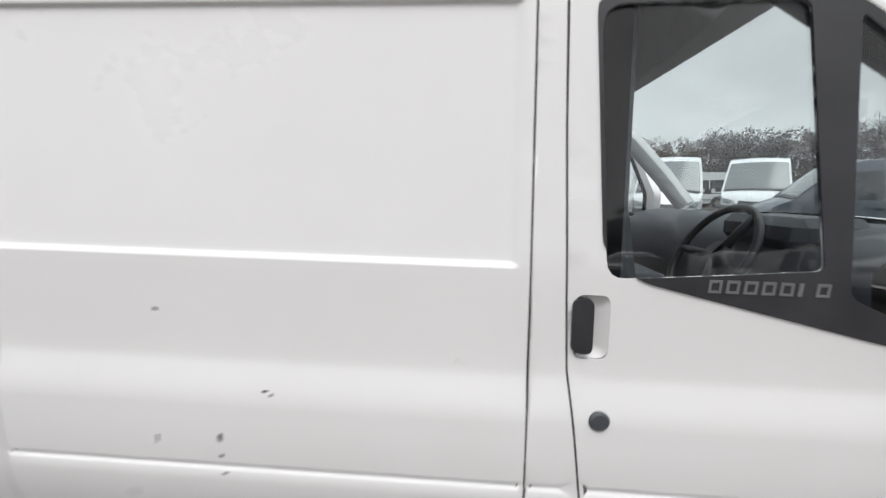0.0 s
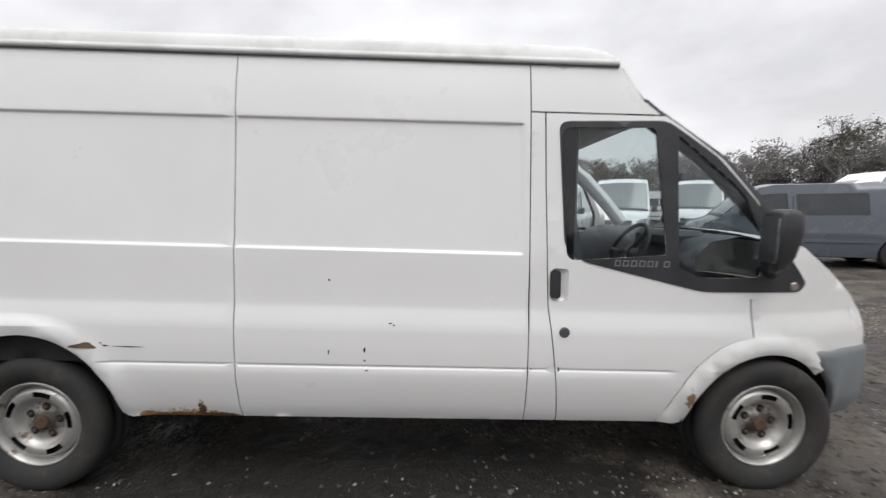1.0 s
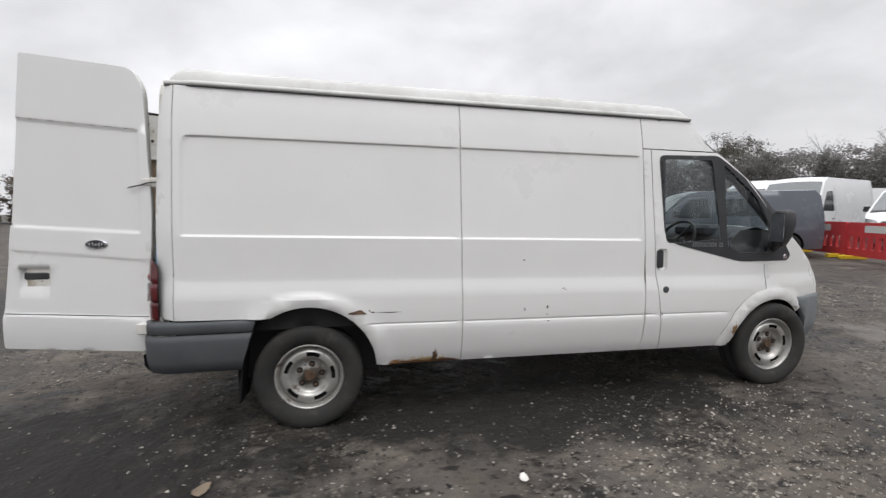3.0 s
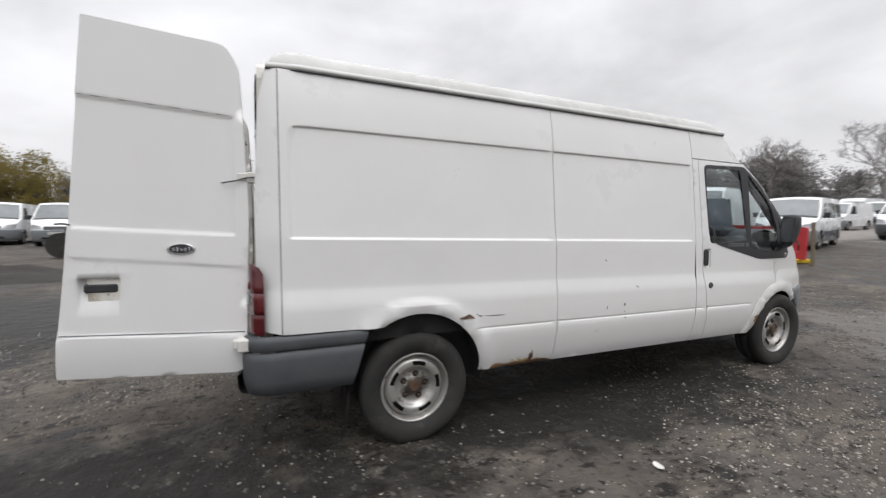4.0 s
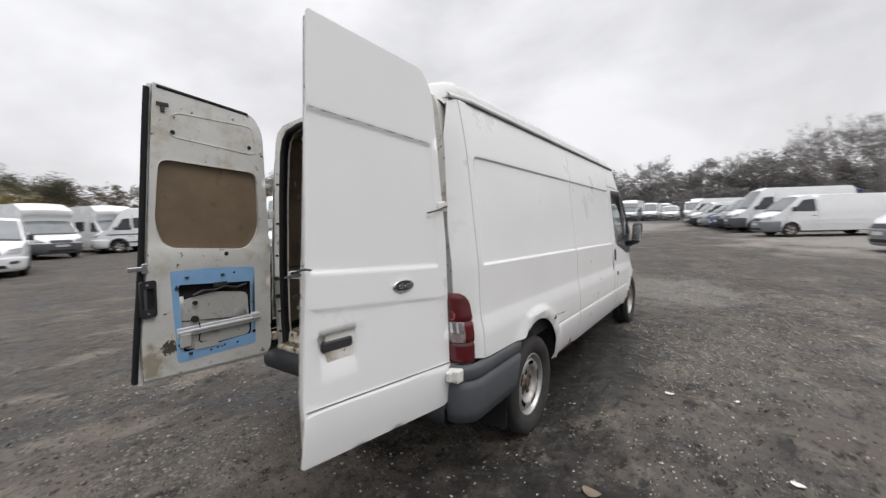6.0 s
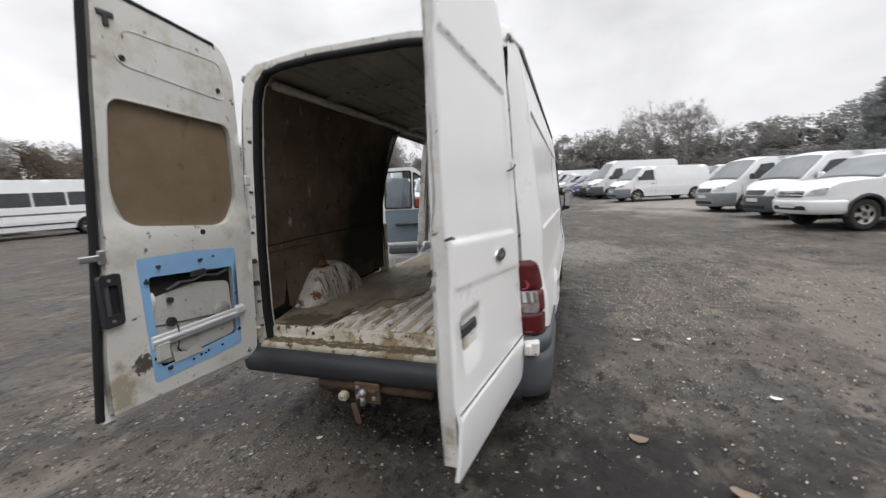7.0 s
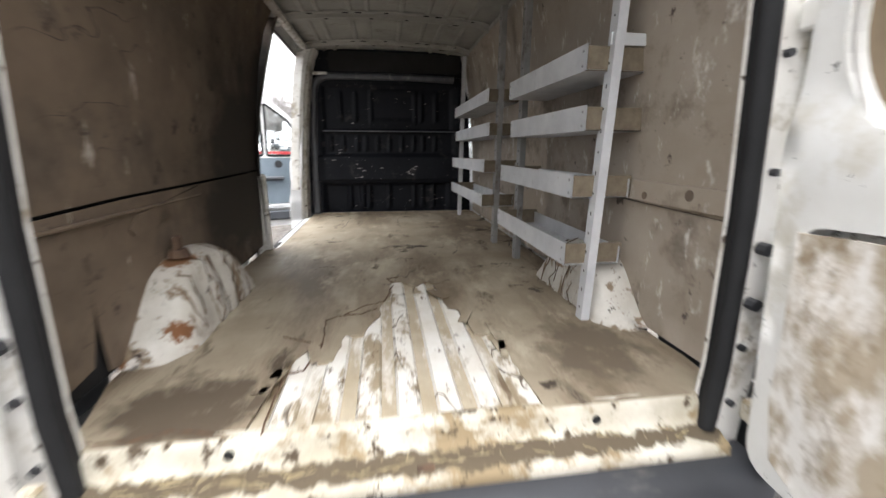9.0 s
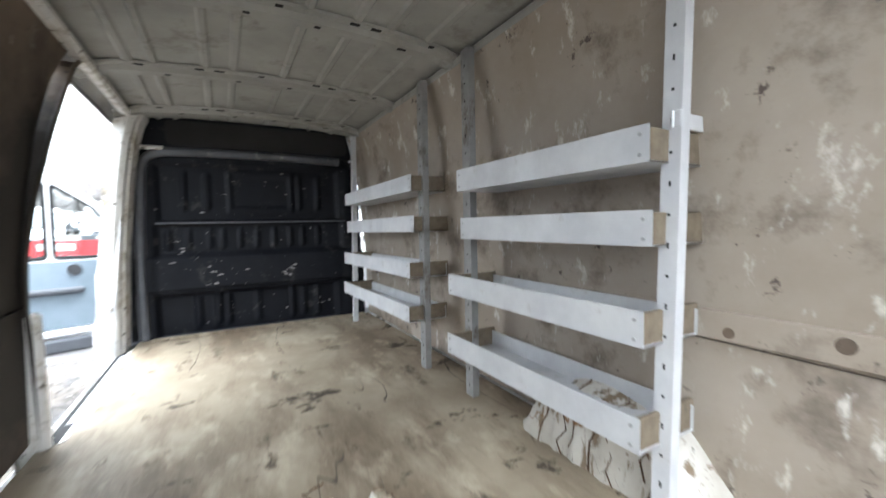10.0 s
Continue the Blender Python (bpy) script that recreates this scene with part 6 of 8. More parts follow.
# wheel boxes inside: sloped ends, creased inner face
for sg in (-1, 1):
    bm = bmesh.new()
    secs = []
    n = 44
    for k in range(n + 1):
        x = -0.40 + 0.77 * k / n
        h = (1.0 if sg > 0 else 0.92) * interp(x, (-0.40, -0.36, -0.31, -0.25, -0.20, -0.12, 0.0, 0.10, 0.17, 0.25, 0.31, 0.37), (0.0, 0.03, 0.09, 0.17, 0.225, 0.26, 0.275, 0.265, 0.235, 0.165, 0.09, 0.0))
        crease = 0.016 * max(math.exp(-((x - c) / 0.012) ** 2) for c in (-0.20, -0.06, 0.06, 0.14, 0.22)) - 0.010 * max(math.exp(-((x - c) / 0.018) ** 2) for c in (-0.13, 0.0, 0.10))
        j = 0.010 * noise.noise(Vector((x * 9, sg * 3.0, 0.4)))
        yb = interp(x, (-0.40, -0.30, 0.30, 0.37), (0.79, 0.722, 0.722, 0.77))
        lean = 0.055
        xs = x if sg < 0 else x - 0.045 * soft(-x, 0.0, 0.40) + 0.03 * soft(x, 0.1, 0.37)
        secs.append([(xs, sg * 0.90, 0.685 + h * 1.0 + 0.01), (xs, sg * 0.84, 0.688 + h + 0.006 + j), (xs, sg * (yb + lean + 0.025), 0.688 + h - 0.004 + j)]
                    + [(xs, sg * (yb + lean * f ** 1.5 - crease * min(1, 3 * h / 0.27) * math.sin(math.pi * (0.15 + 0.7 * f)) + 0.010 * noise.noise(Vector((x * 14, f * 4, sg * 2.0)))), 0.688 + h * f) for f in (0.93, 0.75, 0.55, 0.35, 0.18, 0.0)])
    loft(bm, secs)
    wheel_box = part("wheel_box", bm, M_ARCHIN, van, "flaking rust-spotted white inner wheel box", smooth=True)
    # split sealer along the creases
    for i, (k0, f0, f1) in enumerate(((9, 3, 7), (12, 2, 6), (18, 1, 8), (21, 3, 8), (26, 1, 7), (29, 2, 8), (33, 2, 8))):
        line = [Vector(secs[k0 + (j % 2 if i % 3 else j // 3)][j]) + Vector((0.006 * math.sin(5 * j + i), -0.0015 * sg, 0.001)) for j in range(f0, f1 + 1)]
        part("split_sealer", tube(line, 0.0022 + 0.0008 * (i % 2), 6, False), M_RUSTDARK, wheel_box)
bm = bmesh.new()
lathe(bm, [(0.0, 0.03), (0.03, 0.028), (0.04, 0.0)], 10, "z", (-0.12, 0.83, 0.965))
box(bm, (-0.14, 0.82, 0.96), (-0.10, 0.84, 1.04), 0.005)
part("arch_bracket", bm, M_RUSTY, van)
# roof underside with cross members
def roof_in(x, y):
    return lift(x, 2.285) + 0.050 * (1 - (y / 0.8) ** 2) - 0.075 * (1 - soft(x, -0.80, -0.60))


ROOF_RIBS = (0.60, 0.50, 0.28, 0.155, -0.09, -0.28, -0.42, -0.60)
bm = bmesh.new()
roof_ys = sorted({round(k / 12 * 0.8, 4) for k in range(-12, 13)} | {round(y + d, 4) for y in ROOF_RIBS for d in (-0.022, -0.010, 0.010, 0.022)})
roof_bead = lambda y: 0.011 * max(1 - soft(abs(y - r), 0.010, 0.022) for r in ROOF_RIBS)
loft(bm, [[(x, y, roof_in(x, y) - roof_bead(y)) for y in roof_ys] for x in lines(-0.80, 2.70, 0.15)])
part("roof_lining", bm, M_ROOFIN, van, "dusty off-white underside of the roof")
for x in (0.06, 0.85, 1.62, 2.36):
    bm = bmesh.new()
    for_rows = []
    for k in range(-12, 13):
        y = 0.80 * k / 12
        z = roof_in(x, y) - 0.008 - 0.030 * soft(abs(y), 0.68, 0.80)
        for_rows.append([(x - 0.075, y, z + 0.004), (x - 0.070, y, z - 0.006), (x - 0.040, y, z - 0.009), (x - 0.030, y, z - 0.030), (x + 0.030, y, z - 0.030), (x + 0.040, y, z - 0.009), (x + 0.070, y, z - 0.006), (x + 0.075, y, z + 0.004)])
    loft(bm, for_rows)
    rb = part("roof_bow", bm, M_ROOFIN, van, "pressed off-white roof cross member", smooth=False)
    for y, dx, w in ((-0.62, -0.055, 0.012), (-0.50, 0.0, 0.022), (-0.36, -0.055, 0.022), (-0.27, -0.055, 0.020), (-0.13, 0.0, 0.012), (0.02, -0.055, 0.014), (0.13, 0.0, 0.012), (0.22, -0.055, 0.024), (0.31, -0.055, 0.020), (0.45, 0.0, 0.014), (0.56, -0.055, 0.020)):
        z = roof_in(x, y) - 0.008 - (0.030 if dx == 0 else 0.0078)
        part("bow_slot", boxes(((x + dx - 0.010, y - w, z - 0.0015), (x + dx + 0.010, y + w, z + 0.003)), bevel=0.001), M_DARKGAP, rb)
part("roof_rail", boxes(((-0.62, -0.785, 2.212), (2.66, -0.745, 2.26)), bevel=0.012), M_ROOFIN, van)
part("roof_rail", boxes(((-0.62, 0.715, 2.205), (2.66, 0.775, 2.255)), bevel=0.015), M_DIRTY, van)

# bulkhead with its pressings
def bulk_fn(y, z, t=0.0):
    d = 0.016 * soft(abs(y), 0.66, 0.72) * (z < 2.0)
    if 1.52 < z < 1.985:
        d -= 0.034 * soft(0.655 - abs(y), 0, 0.02) * soft(z, 1.535, 1.55) * (1 - soft(z, 1.94, 1.965))
        for c in (0.485, 0.335, -0.335, -0.482):
            d += 0.024 * (1 - soft(abs(y - c), 0.010, 0.022)) * soft(z, 1.62, 1.64) * (1 - soft(z, 1.88, 1.90))
        r = max(abs(y + 0.045) - 0.225, abs(z - 1.77) - 0.15)
        d += 0.018 * (1 - soft(abs(r), 0.010, 0.020))
    elif 1.27 < z <= 1.52:
        d -= 0.026 * soft(0.68 - abs(y), 0, 0.02) * soft(z, 1.285, 1.30) * (1 - soft(z, 1.50, 1.515))
        for c in (0.60, 0.47, 0.333, 0.24, 0.125, 0.0, -0.127, -0.25, -0.346, -0.47):
            d += 0.024 * (1 - soft(abs(y - c), 0.010, 0.020)) * soft(z, 1.32, 1.34) * (1 - soft(z, 1.455, 1.475))
    elif 1.02 < z <= 1.27:
        d += 0.030
    elif z < 1.0:
        d -= 0.055 * soft(0.66 - abs(y - 0.035), 0, 0.02)
        for c in (0.43, 0.30, 0.225, 0.016, -0.248, -0.338, -0.454):
            d += 0.028 * (1 - soft(abs(y - c), 0.012, 0.024)) * (0.72 < z)
        d -= 0.012 * (1 - soft(max(abs(y - 0.775) - 0.035, abs((z - 0.70) % 0.13 - 0.065) - 0.045), 0.0, 0.012))
    return Vector((2.665 - d + t, y, z))


BULK = rounded([(-0.86, 0.69), (0.84, 0.69), (0.83, 1.5), (0.74, 2.05), (0.62, 2.10), (-0.66, 2.14), (-0.82, 1.9)], [0, 0, 0, 0.14, 0.1, 0.1, 0.1])
part("bulkhead", sheet(BULK, [], lines(-0.85, 0.83, 0.016), lines(0.69, 2.15, 0.03, (1.00, 1.01, 1.02, 1.03, 1.27, 1.285, 1.30, 1.5, 1.515, 1.535, 1.55, 1.94, 1.965)), bulk_fn, 0.01, 0.05), M_BULK, van, "scuffed black pressed steel bulkhead")
part("bulkhead_rail", boxes(((2.618, -0.70, 1.520), (2.655, 0.66, 1.532)), bevel=0.003), M_BULKPALE, van, "paler pressed edge across the bulkhead")
part("bulkhead_frame", tube([(2.640, y, z) for y, z in [(0.765, 0.70), (0.765, 1.1), (0.755, 1.5)] + rounded([(0.745, 1.6), (0.72, 2.035), (0.30, 2.045)], [0, 0.16, 0], 6)[1:] + [(-0.2, 2.045), (-0.66, 2.03)]], 0.034, 10, False), M_BULKPALE, van, "dark grey bulkhead frame, paler for the light it catches", smooth=True)
part("header_panel", slab(rounded([(-0.78, 2.05), (0.745, 2.05), (0.71, 2.285), (-0.72, 2.285)], 0.03), [], flat_fn((2.63, 0, 0), (0, 1, 0), (0, 0, 1), (-1, 0, 0)), 0.01), M_BULK, van)
# flat near-black sheet in place of the shaded recess above the bulkhead
part("recess_shade_sheet", slab(rounded([(-0.73, 2.085), (0.57, 2.085), (0.57, 2.265), (-0.73, 2.265)], 0.04), [], flat_fn((2.624, 0, 0), (0, 1, 0), (0, 0, 1), (-1, 0, 0)), 0.004), M_DARKGAP, van)
part("bulkhead_top", slab([(-0.78, 2.0), (0.78, 2.0), (0.74, 2.28), (-0.74, 2.28)], [], flat_fn((2.72, 0, 0), (0, 1, 0), (0, 0, 1), (-1, 0, 0)), 0.01), M_DARKGAP, van)
part("bulkhead_ledge", boxes(((2.60, 0.585, 2.045), (2.64, 0.75, 2.072)), bevel=0.006), M_DIRTY, van, "white ledge over the bulkhead")
part("bulkhead_foot", boxes(((2.56, -0.84, 0.692), (2.61, 0.72, 0.704)), bevel=0.004), M_FLOOR, van)
# bright scratches worn through the black paint
random.seed(17)
for k in range(34):
    y, z = random.choice(((random.gauss(0.52, 0.05), random.gauss(1.36, 0.05)), (random.uniform(-0.1, 0.4), random.gauss(1.13, 0.03)), (random.gauss(-0.25, 0.04), random.gauss(1.13, 0.03)), (random.uniform(-0.6, 0.6), random.uniform(0.74, 0.9)), (random.uniform(-0.6, 0.6), random.uniform(1.6, 1.95))))
    p = bulk_fn(y, z)
    w, h = random.uniform(0.006, 0.03), random.uniform(0.003, 0.012)
    ring = [(y + w * random.uniform(0.5, 1) * math.cos(a), z + h * random.uniform(0.4, 1) * math.sin(a)) for a in [2 * math.pi * i / 7 for i in range(7)]]
    part("paint_scratch", slab(ring, [], lambda u, v, t=0.0: Vector((p.x - 0.0012 + t, u, v)), 0.001), M_BARE, van)
# the white door pillar beside the bulkhead and the step of the side doorway
bm = bmesh.new()
pillar_y = lambda z: interp(z, (0.6, 1.3, 1.76, 2.05, 2.18, 2.26), (0.90, 0.862, 0.818, 0.775, 0.74, 0.70))
loft(bm, [[(2.37 + dx, pillar_y(z) + dy, z) for dx, dy in ((0.0, 0.07), (0.0, 0.0), (0.03, -0.03), (0.07, -0.035), (0.08, -0.05), (0.18, -0.06), (0.27, -0.05))] for z in (0.60, 0.9, 1.3, 1.5, 1.76, 1.95, 2.05, 2.12, 2.18, 2.24)])
part("door_pillar", bm, M_DIRTY, van, "white door pillar", smooth=False)
bm = bmesh.new()
loft(bm, [[(x, 0.80, 0.688), (x, 0.83, 0.680), (x, 0.845, 0.66), (x, 0.85, 0.46), (x, 0.93, 0.45), (x, 0.945, 0.40)] for x in lines(1.15, 2.45, 0.1)])
part("door_step", bm, M_DIRTY, van)
part("step_tread", boxes(*[((1.30 + k * 0.06, 0.80, 0.689), (1.335 + k * 0.06, 0.845, 0.694)) for k in range(17)]), M_RACK, van)
part("doorway_edge", boxes(((1.085, 0.835, 0.62), (1.125, 0.925, 1.19)), bevel=0.012), M_DIRTY, van)
bm = bmesh.new()
edge_x = lambda z: interp(z, (0.6, 0.9, 1.2, 1.4, 1.6, 1.85, 2.0, 2.08, 2.15, 2.2), (1.12, 1.10, 1.075, 1.07, 1.085, 1.15, 1.22, 1.275, 1.34, 1.42))
loft(bm, [[(edge_x(z) + dx, 0.90 + dy - 0.12 * soft(z, 1.2, 2.2), z) for dx, dy in ((-0.03, -0.04), (0.0, -0.045), (0.012, -0.02), (0.012, 0.05))] for z in (0.6, 0.9, 1.2, 1.4, 1.6, 1.75, 1.85, 2.0, 2.08, 2.15, 2.2)])
part("doorway_edge", bm, M_PLY, van)
# ---- cab ----
part("front_bulkhead_skin", slab([(-0.88, 0.5), (0.88, 0.5), (0.80, 2.05), (-0.80, 2.05)], [], flat_fn((2.745, 0, 0), (0, 1, 0), (0, 0, 1), (-1, 0, 0)), 0.01), M_CABTRIM, van)
bm = bmesh.new()
loft(bm, [[(x, y, z) for x, z in ((3.78, 1.30), (3.62, 1.33), (3.46, 1.30), (3.38, 1.22), (3.40, 1.05), (3.50, 0.80))] for y in lines(-0.84, 0.84, 0.28)])
part("dashboard", bm, M_CABTRIM, van, "dark grey dashboard", smooth=True)
part("instrument_hood", boxes(((3.36, -0.62, 1.24), (3.60, -0.22, 1.345)), bevel=0.03), M_CABTRIM, van)
part("cab_floor", boxes(((2.70, -0.86, 0.60), (3.9, 0.86, 0.64))), M_CABTRIM, van)
bm = bmesh.new()
m = Matrix.Translation((3.22, -0.42, 1.20)) @ Matrix.Rotation(radians(-62), 4, "Y")
lathe(bm, [(0.195 + 0.014 * math.cos(2 * math.pi * k / 8), 0.014 * math.sin(2 * math.pi * k / 8)) for k in range(8)], 32, "z", closed=True)
for a in (90, 210, 330):
    rod(bm, (0, 0, -0.02), (0.19 * math.cos(radians(a)), 0.19 * math.sin(radians(a)), 0), 0.02, 0.014, 8)
lathe(bm, [(0.0, 0.0), (0.06, -0.005), (0.065, -0.04)], 16, "z")
bmesh.ops.transform(bm, matrix=m, verts=bm.verts)
part("steering_wheel", bm, M_BLACKPL, van, smooth=True)
for y in (-0.45, 0.18, 0.56):
    seat = bpy.data.objects.new("seat", None)
    scene.collection.objects.link(seat)
    seat.parent = van
    part("seat_cushion", boxes(((2.82, y - 0.22, 0.90), (3.30, y + 0.22, 1.04)), bevel=0.04), M_CABTRIM, seat)
    bm = bmesh.new()
    box(bm, (-0.06, y - 0.22, 0), (0.06, y + 0.22, 0.55), 0.04, Matrix.Translation((2.84, 0, 1.0)) @ Matrix.Rotation(radians(-10), 4, "Y"))
    part("seat_back", bm, M_CABTRIM, seat)
    part("headrest", boxes(((2.69 + 0.02, y - 0.12, 1.58), (2.77 + 0.02, y + 0.12, 1.76)), bevel=0.03), M_CABTRIM, seat)
# the passenger door, standing wide open
pd = bpy.data.objects.new("passenger_door", None)
scene.collection.objects.link(pd)
pd.parent = van
pd["label"] = "open passenger door with grey card and window"
ang = radians(70)
pu = Vector((-math.cos(ang), math.sin(ang), 0))
pn = Vector((-math.sin(ang), -math.cos(ang), 0))
pd.matrix_basis = frame_matrix((3.63, 0.955, 0.683), pu, pn, Vector((0, 0, 1)))
p_out = rounded([(0.02, 0.42), (1.06, 0.42), (1.07, 1.3), (1.05, 1.93), (0.50, 1.95), (0.22, 1.72), (0.02, 1.42)], [0.05, 0.03, 0, 0.06, 0.05, 0.03, 0.03])
p_win = rounded([(0.56, 1.27), (1.00, 1.27), (0.985, 1.87), (0.55, 1.88)], 0.03)
p_win2 = rounded([(0.10, 1.27), (0.51, 1.27), (0.50, 1.86), (0.26, 1.68), (0.10, 1.42)], 0.03)
part("door_frame", slab(p_out, [p_win, p_win2], lambda s, z, t=0.0: Vector((s, -t, z)), 0.06), M_WHITE, pd)
for w_ in (p_win, p_win2):
    part("door_glass", slab(w_, [], lambda s, z, t=0.0: Vector((s, -0.03, z)), 0.0), M_GLASS, pd).visible_shadow = False
for w_ in (p_win, p_win2):
    part("window_seal", tube([(s, 0.004, z) for s, z in w_], 0.014, 6), M_RUBBER, pd)
part("door_card", slab(rounded([(0.07, 0.70), (1.00, 0.70), (1.01, 1.24), (0.07, 1.24)], 0.04), [], lambda s, z, t=0.0: Vector((s, 0.022 - t, z)), 0.024), M_DOORCARD, pd, "blue-grey door card")
part("armrest", boxes(((0.35, 0.02, 0.98), (0.85, 0.07, 1.03)), bevel=0.015), M_CABTRIM, pd)
bm = bmesh.new()
rod(bm, (0.40, 0.02, 1.17), (0.40, 0.035, 1.17), 0.045, None, 18)
part("door_pull", bm, M_BLACKPL, pd)
part("pocket", boxes(((0.10, 0.0, 0.50), (0.98, 0.055, 0.62)), bevel=0.02), M_CABTRIM, pd)
part("pocket_lip", boxes(((0.08, 0.0, 0.635), (1.0, 0.045, 0.69)), bevel=0.01), M_RACK, pd)
# sliding door, pushed back along the outside
part("sliding_door", sheet(rounded([(0.02, 0.45), (1.16, 0.45), (1.16, 2.12), (0.02, 2.12)], 0.05), [], lines(0, 1.2, 0.1), V_ROWS, lambda u, v, t=0.0: side_fn(1)(u, v) + Vector((0, 0.085 - t, 0)), 0.035), M_WHITE, van, "white sliding side door, slid back open")

# ---- shelving ----
rack = thing("shelving_rack", "pale metal van shelving rack with four trays", "shelving", group="racks in the van")


def rack_post(x, y, z0, z1, w=0.046, lean=0.0, parent=rack, mat=M_RACK):
    bm = bmesh.new()
    ring = ((-w / 2, 0.0), (w / 2, 0.0), (w / 2, -0.004), (-w / 2 + 0.004, -0.004), (-w / 2 + 0.004, -0.034), (-w / 2, -0.034), (-w / 2, 0.0))
    loft(bm, [[(x + a, y + b + lean * (z - z0), z) for a, b in ring] for z in (z0, z1)])
    p = part("post", bm, mat, parent)
    z, k = z0 + 0.05, 0
    while z < z1 - 0.03:
        hb = bmesh.new()
        sl = k % 2
        box(hb, (x - (0.0035 if not sl else 0.0025), y - 0.0005 + lean * (z - z0), z - (0.0035 if not sl else 0.007)), (x + (0.0035 if not sl else 0.0025), y + 0.0012 + lean * (z - z0), z + (0.0035 if not sl else 0.007)))
        part("slot", hb, M_DARKGAP, p)
        z += 0.075
        k += 1
    return p


def tray(x0, x1, ztop, parent, yf=-0.615, depth=0.225, tilt=0.0, h=0.088):
    t = bpy.data.objects.new("tray", None)
    scene.collection.objects.link(t)
    t.parent = parent
    bm = bmesh.new()
    sec = [(yf, ztop), (yf - 0.004, ztop), (yf - 0.004, ztop - h + 0.004), (yf - depth, ztop - h + 0.004), (yf - depth, ztop - 0.02), (yf - depth - 0.004, ztop - 0.02), (yf - depth - 0.004, ztop - h), (yf, ztop - h), (yf, ztop)]
    loft(bm, [[(x0, y, z) for y, z in sec], [(x1, y, z + tilt * (x1 - x0)) for y, z in sec]])
    part("tray_pan", bm, M_RACK, t, "scuffed pale grey metal tray")
    for xx, k in ((x0 + 0.006, 0), (x1 - 0.022, 1)):
        part("tray_end", boxes(((xx, yf - depth - 0.015, ztop - h + 0.002 + tilt * (x1 - x0) * k), (xx + 0.016, yf - 0.005, ztop - 0.006 + tilt * (x1 - x0) * k)), bevel=0.002), M_WOOD, t, "timber tray end")
    for xx in (x0 + 0.022, x1 - 0.022):
        for dz in (0.022, h - 0.018):
            hb = bmesh.new()
            rod(hb, (xx, yf - 0.001, ztop - dz), (xx, yf + 0.003, ztop - dz), 0.005, None, 8)
            part("screw", hb, M_STEEL, t)
    return t


rack_post(-0.262, -0.680, 0.690, 2.20, 0.048, -0.03)
# this post is a darker grey than the one by the doors
rack_post(0.665, -0.712, 0.690, 2.24, 0.058, 0.0, rack, M_RACKGREY)
for zt, dy in ((1.702, -0.005), (1.503, -0.02), (1.262, 0.01), (1.003, 0.02)):
    tray(-0.262, 0.60 if zt > 1.4 else 0.66, zt, rack, -0.618 + dy)
part("wall_bracket", boxes(((-0.268, -0.875, 1.698), (-0.262, -0.705, 1.738)), ((-0.285, -0.715, 1.698), (-0.262, -0.709, 1.738)), bevel=0.002), M_RACK, rack)
rack2 = thing("shelving_rack", "pale metal shelving rack beside the black bulkhead", "shelving", group="racks in the van")
# near post darker grey than the far one
rack_post(1.10, -0.690, 0.690, 2.235, 0.062, -0.008, rack2, M_RACKGREY)
rack_post(2.375, -0.672, 0.690, 2.20, 0.045, -0.02, rack2)
for zt, dy in ((1.745, -0.01), (1.528, -0.02), (1.282, 0.01), (1.045, 0.02)):
    tray(1.08, 2.36, zt, rack2, -0.620 + dy, tilt=-0.01)

# chips and scrapes in the right flank
for nm, uu, vv, a, b, mt in (("paint_chip", 1.69, 0.79, 0.006, 0.017, M_BLACKPL), ("paint_chip", 1.69, 0.735, 0.006, 0.006, M_GREYPL), ("paint_chip", 1.70, 0.685, 0.009, 0.004, M_GREYPL), ("paint_chip", 1.515, 0.775, 0.004, 0.016, M_GREYPL),
                         ("paint_chip", 1.516, 1.128, 0.006, 0.007, M_GREYPL), ("paint_chip", 1.815, 0.923, 0.011, 0.004, M_GREYPL), ("paint_chip", 1.832, 0.914, 0.006, 0.005, M_GREYPL)):
    random.seed(int(uu * 1000 + vv * 77))
    blob = [(uu + a * random.uniform(0.6, 1.2) * math.cos(2 * math.pi * k / 9), vv + b * random.uniform(0.5, 1.2) * math.sin(2 * math.pi * k / 9)) for k in range(9)]
    part(nm, sheet(blob, [], [], [], proud(-1, 0.0008), 0.001), mt, quarter)
# torn rust hole at the rear arch
random.seed(2)
blob = [(0.375 + 0.085 * random.uniform(0.7, 1.1) * math.cos(2 * math.pi * k / 14), 0.788 + 0.017 * random.uniform(0.5, 1.3) * math.sin(2 * math.pi * k / 14)) for k in range(14)]
part("rust_hole", sheet(blob, [], lines(0.28, 0.47, 0.02), [0.788], proud(-1, 0.001), 0.002), M_RUSTY, quarter, "torn rusty hole above the wheel arch")
part("scrape", sheet([(0.47, 0.786), (0.56, 0.779), (0.64, 0.784), (0.56, 0.787)], [], [], [], proud(-1, 0.0008), 0.001), M_GREYPL, quarter)

# straw and grit on the sill
rng = np.random.default_rng(14)
V, F = [], []
for k in range(95):
    y = rng.uniform(0.05, 0.74) if k % 3 else rng.uniform(-0.7, 0.1)
    x = rng.uniform(-0.868, -0.828)
    z = 0.607 + (x + 0.868) * 0.58
    a, ln = rng.uniform(0, 6.28), rng.uniform(0.008, 0.035)
    dx, dy = math.cos(a) * ln * 0.5, math.sin(a) * ln
    i = len(V)
    V += [(x - dx, y - dy, z), (x + dx, y + dy, z + rng.uniform(0, 0.006)), (x + dx + 0.0022, y + dy + 0.001, z + 0.003), (x - dx + 0.0022, y - dy + 0.001, z + 0.003)]
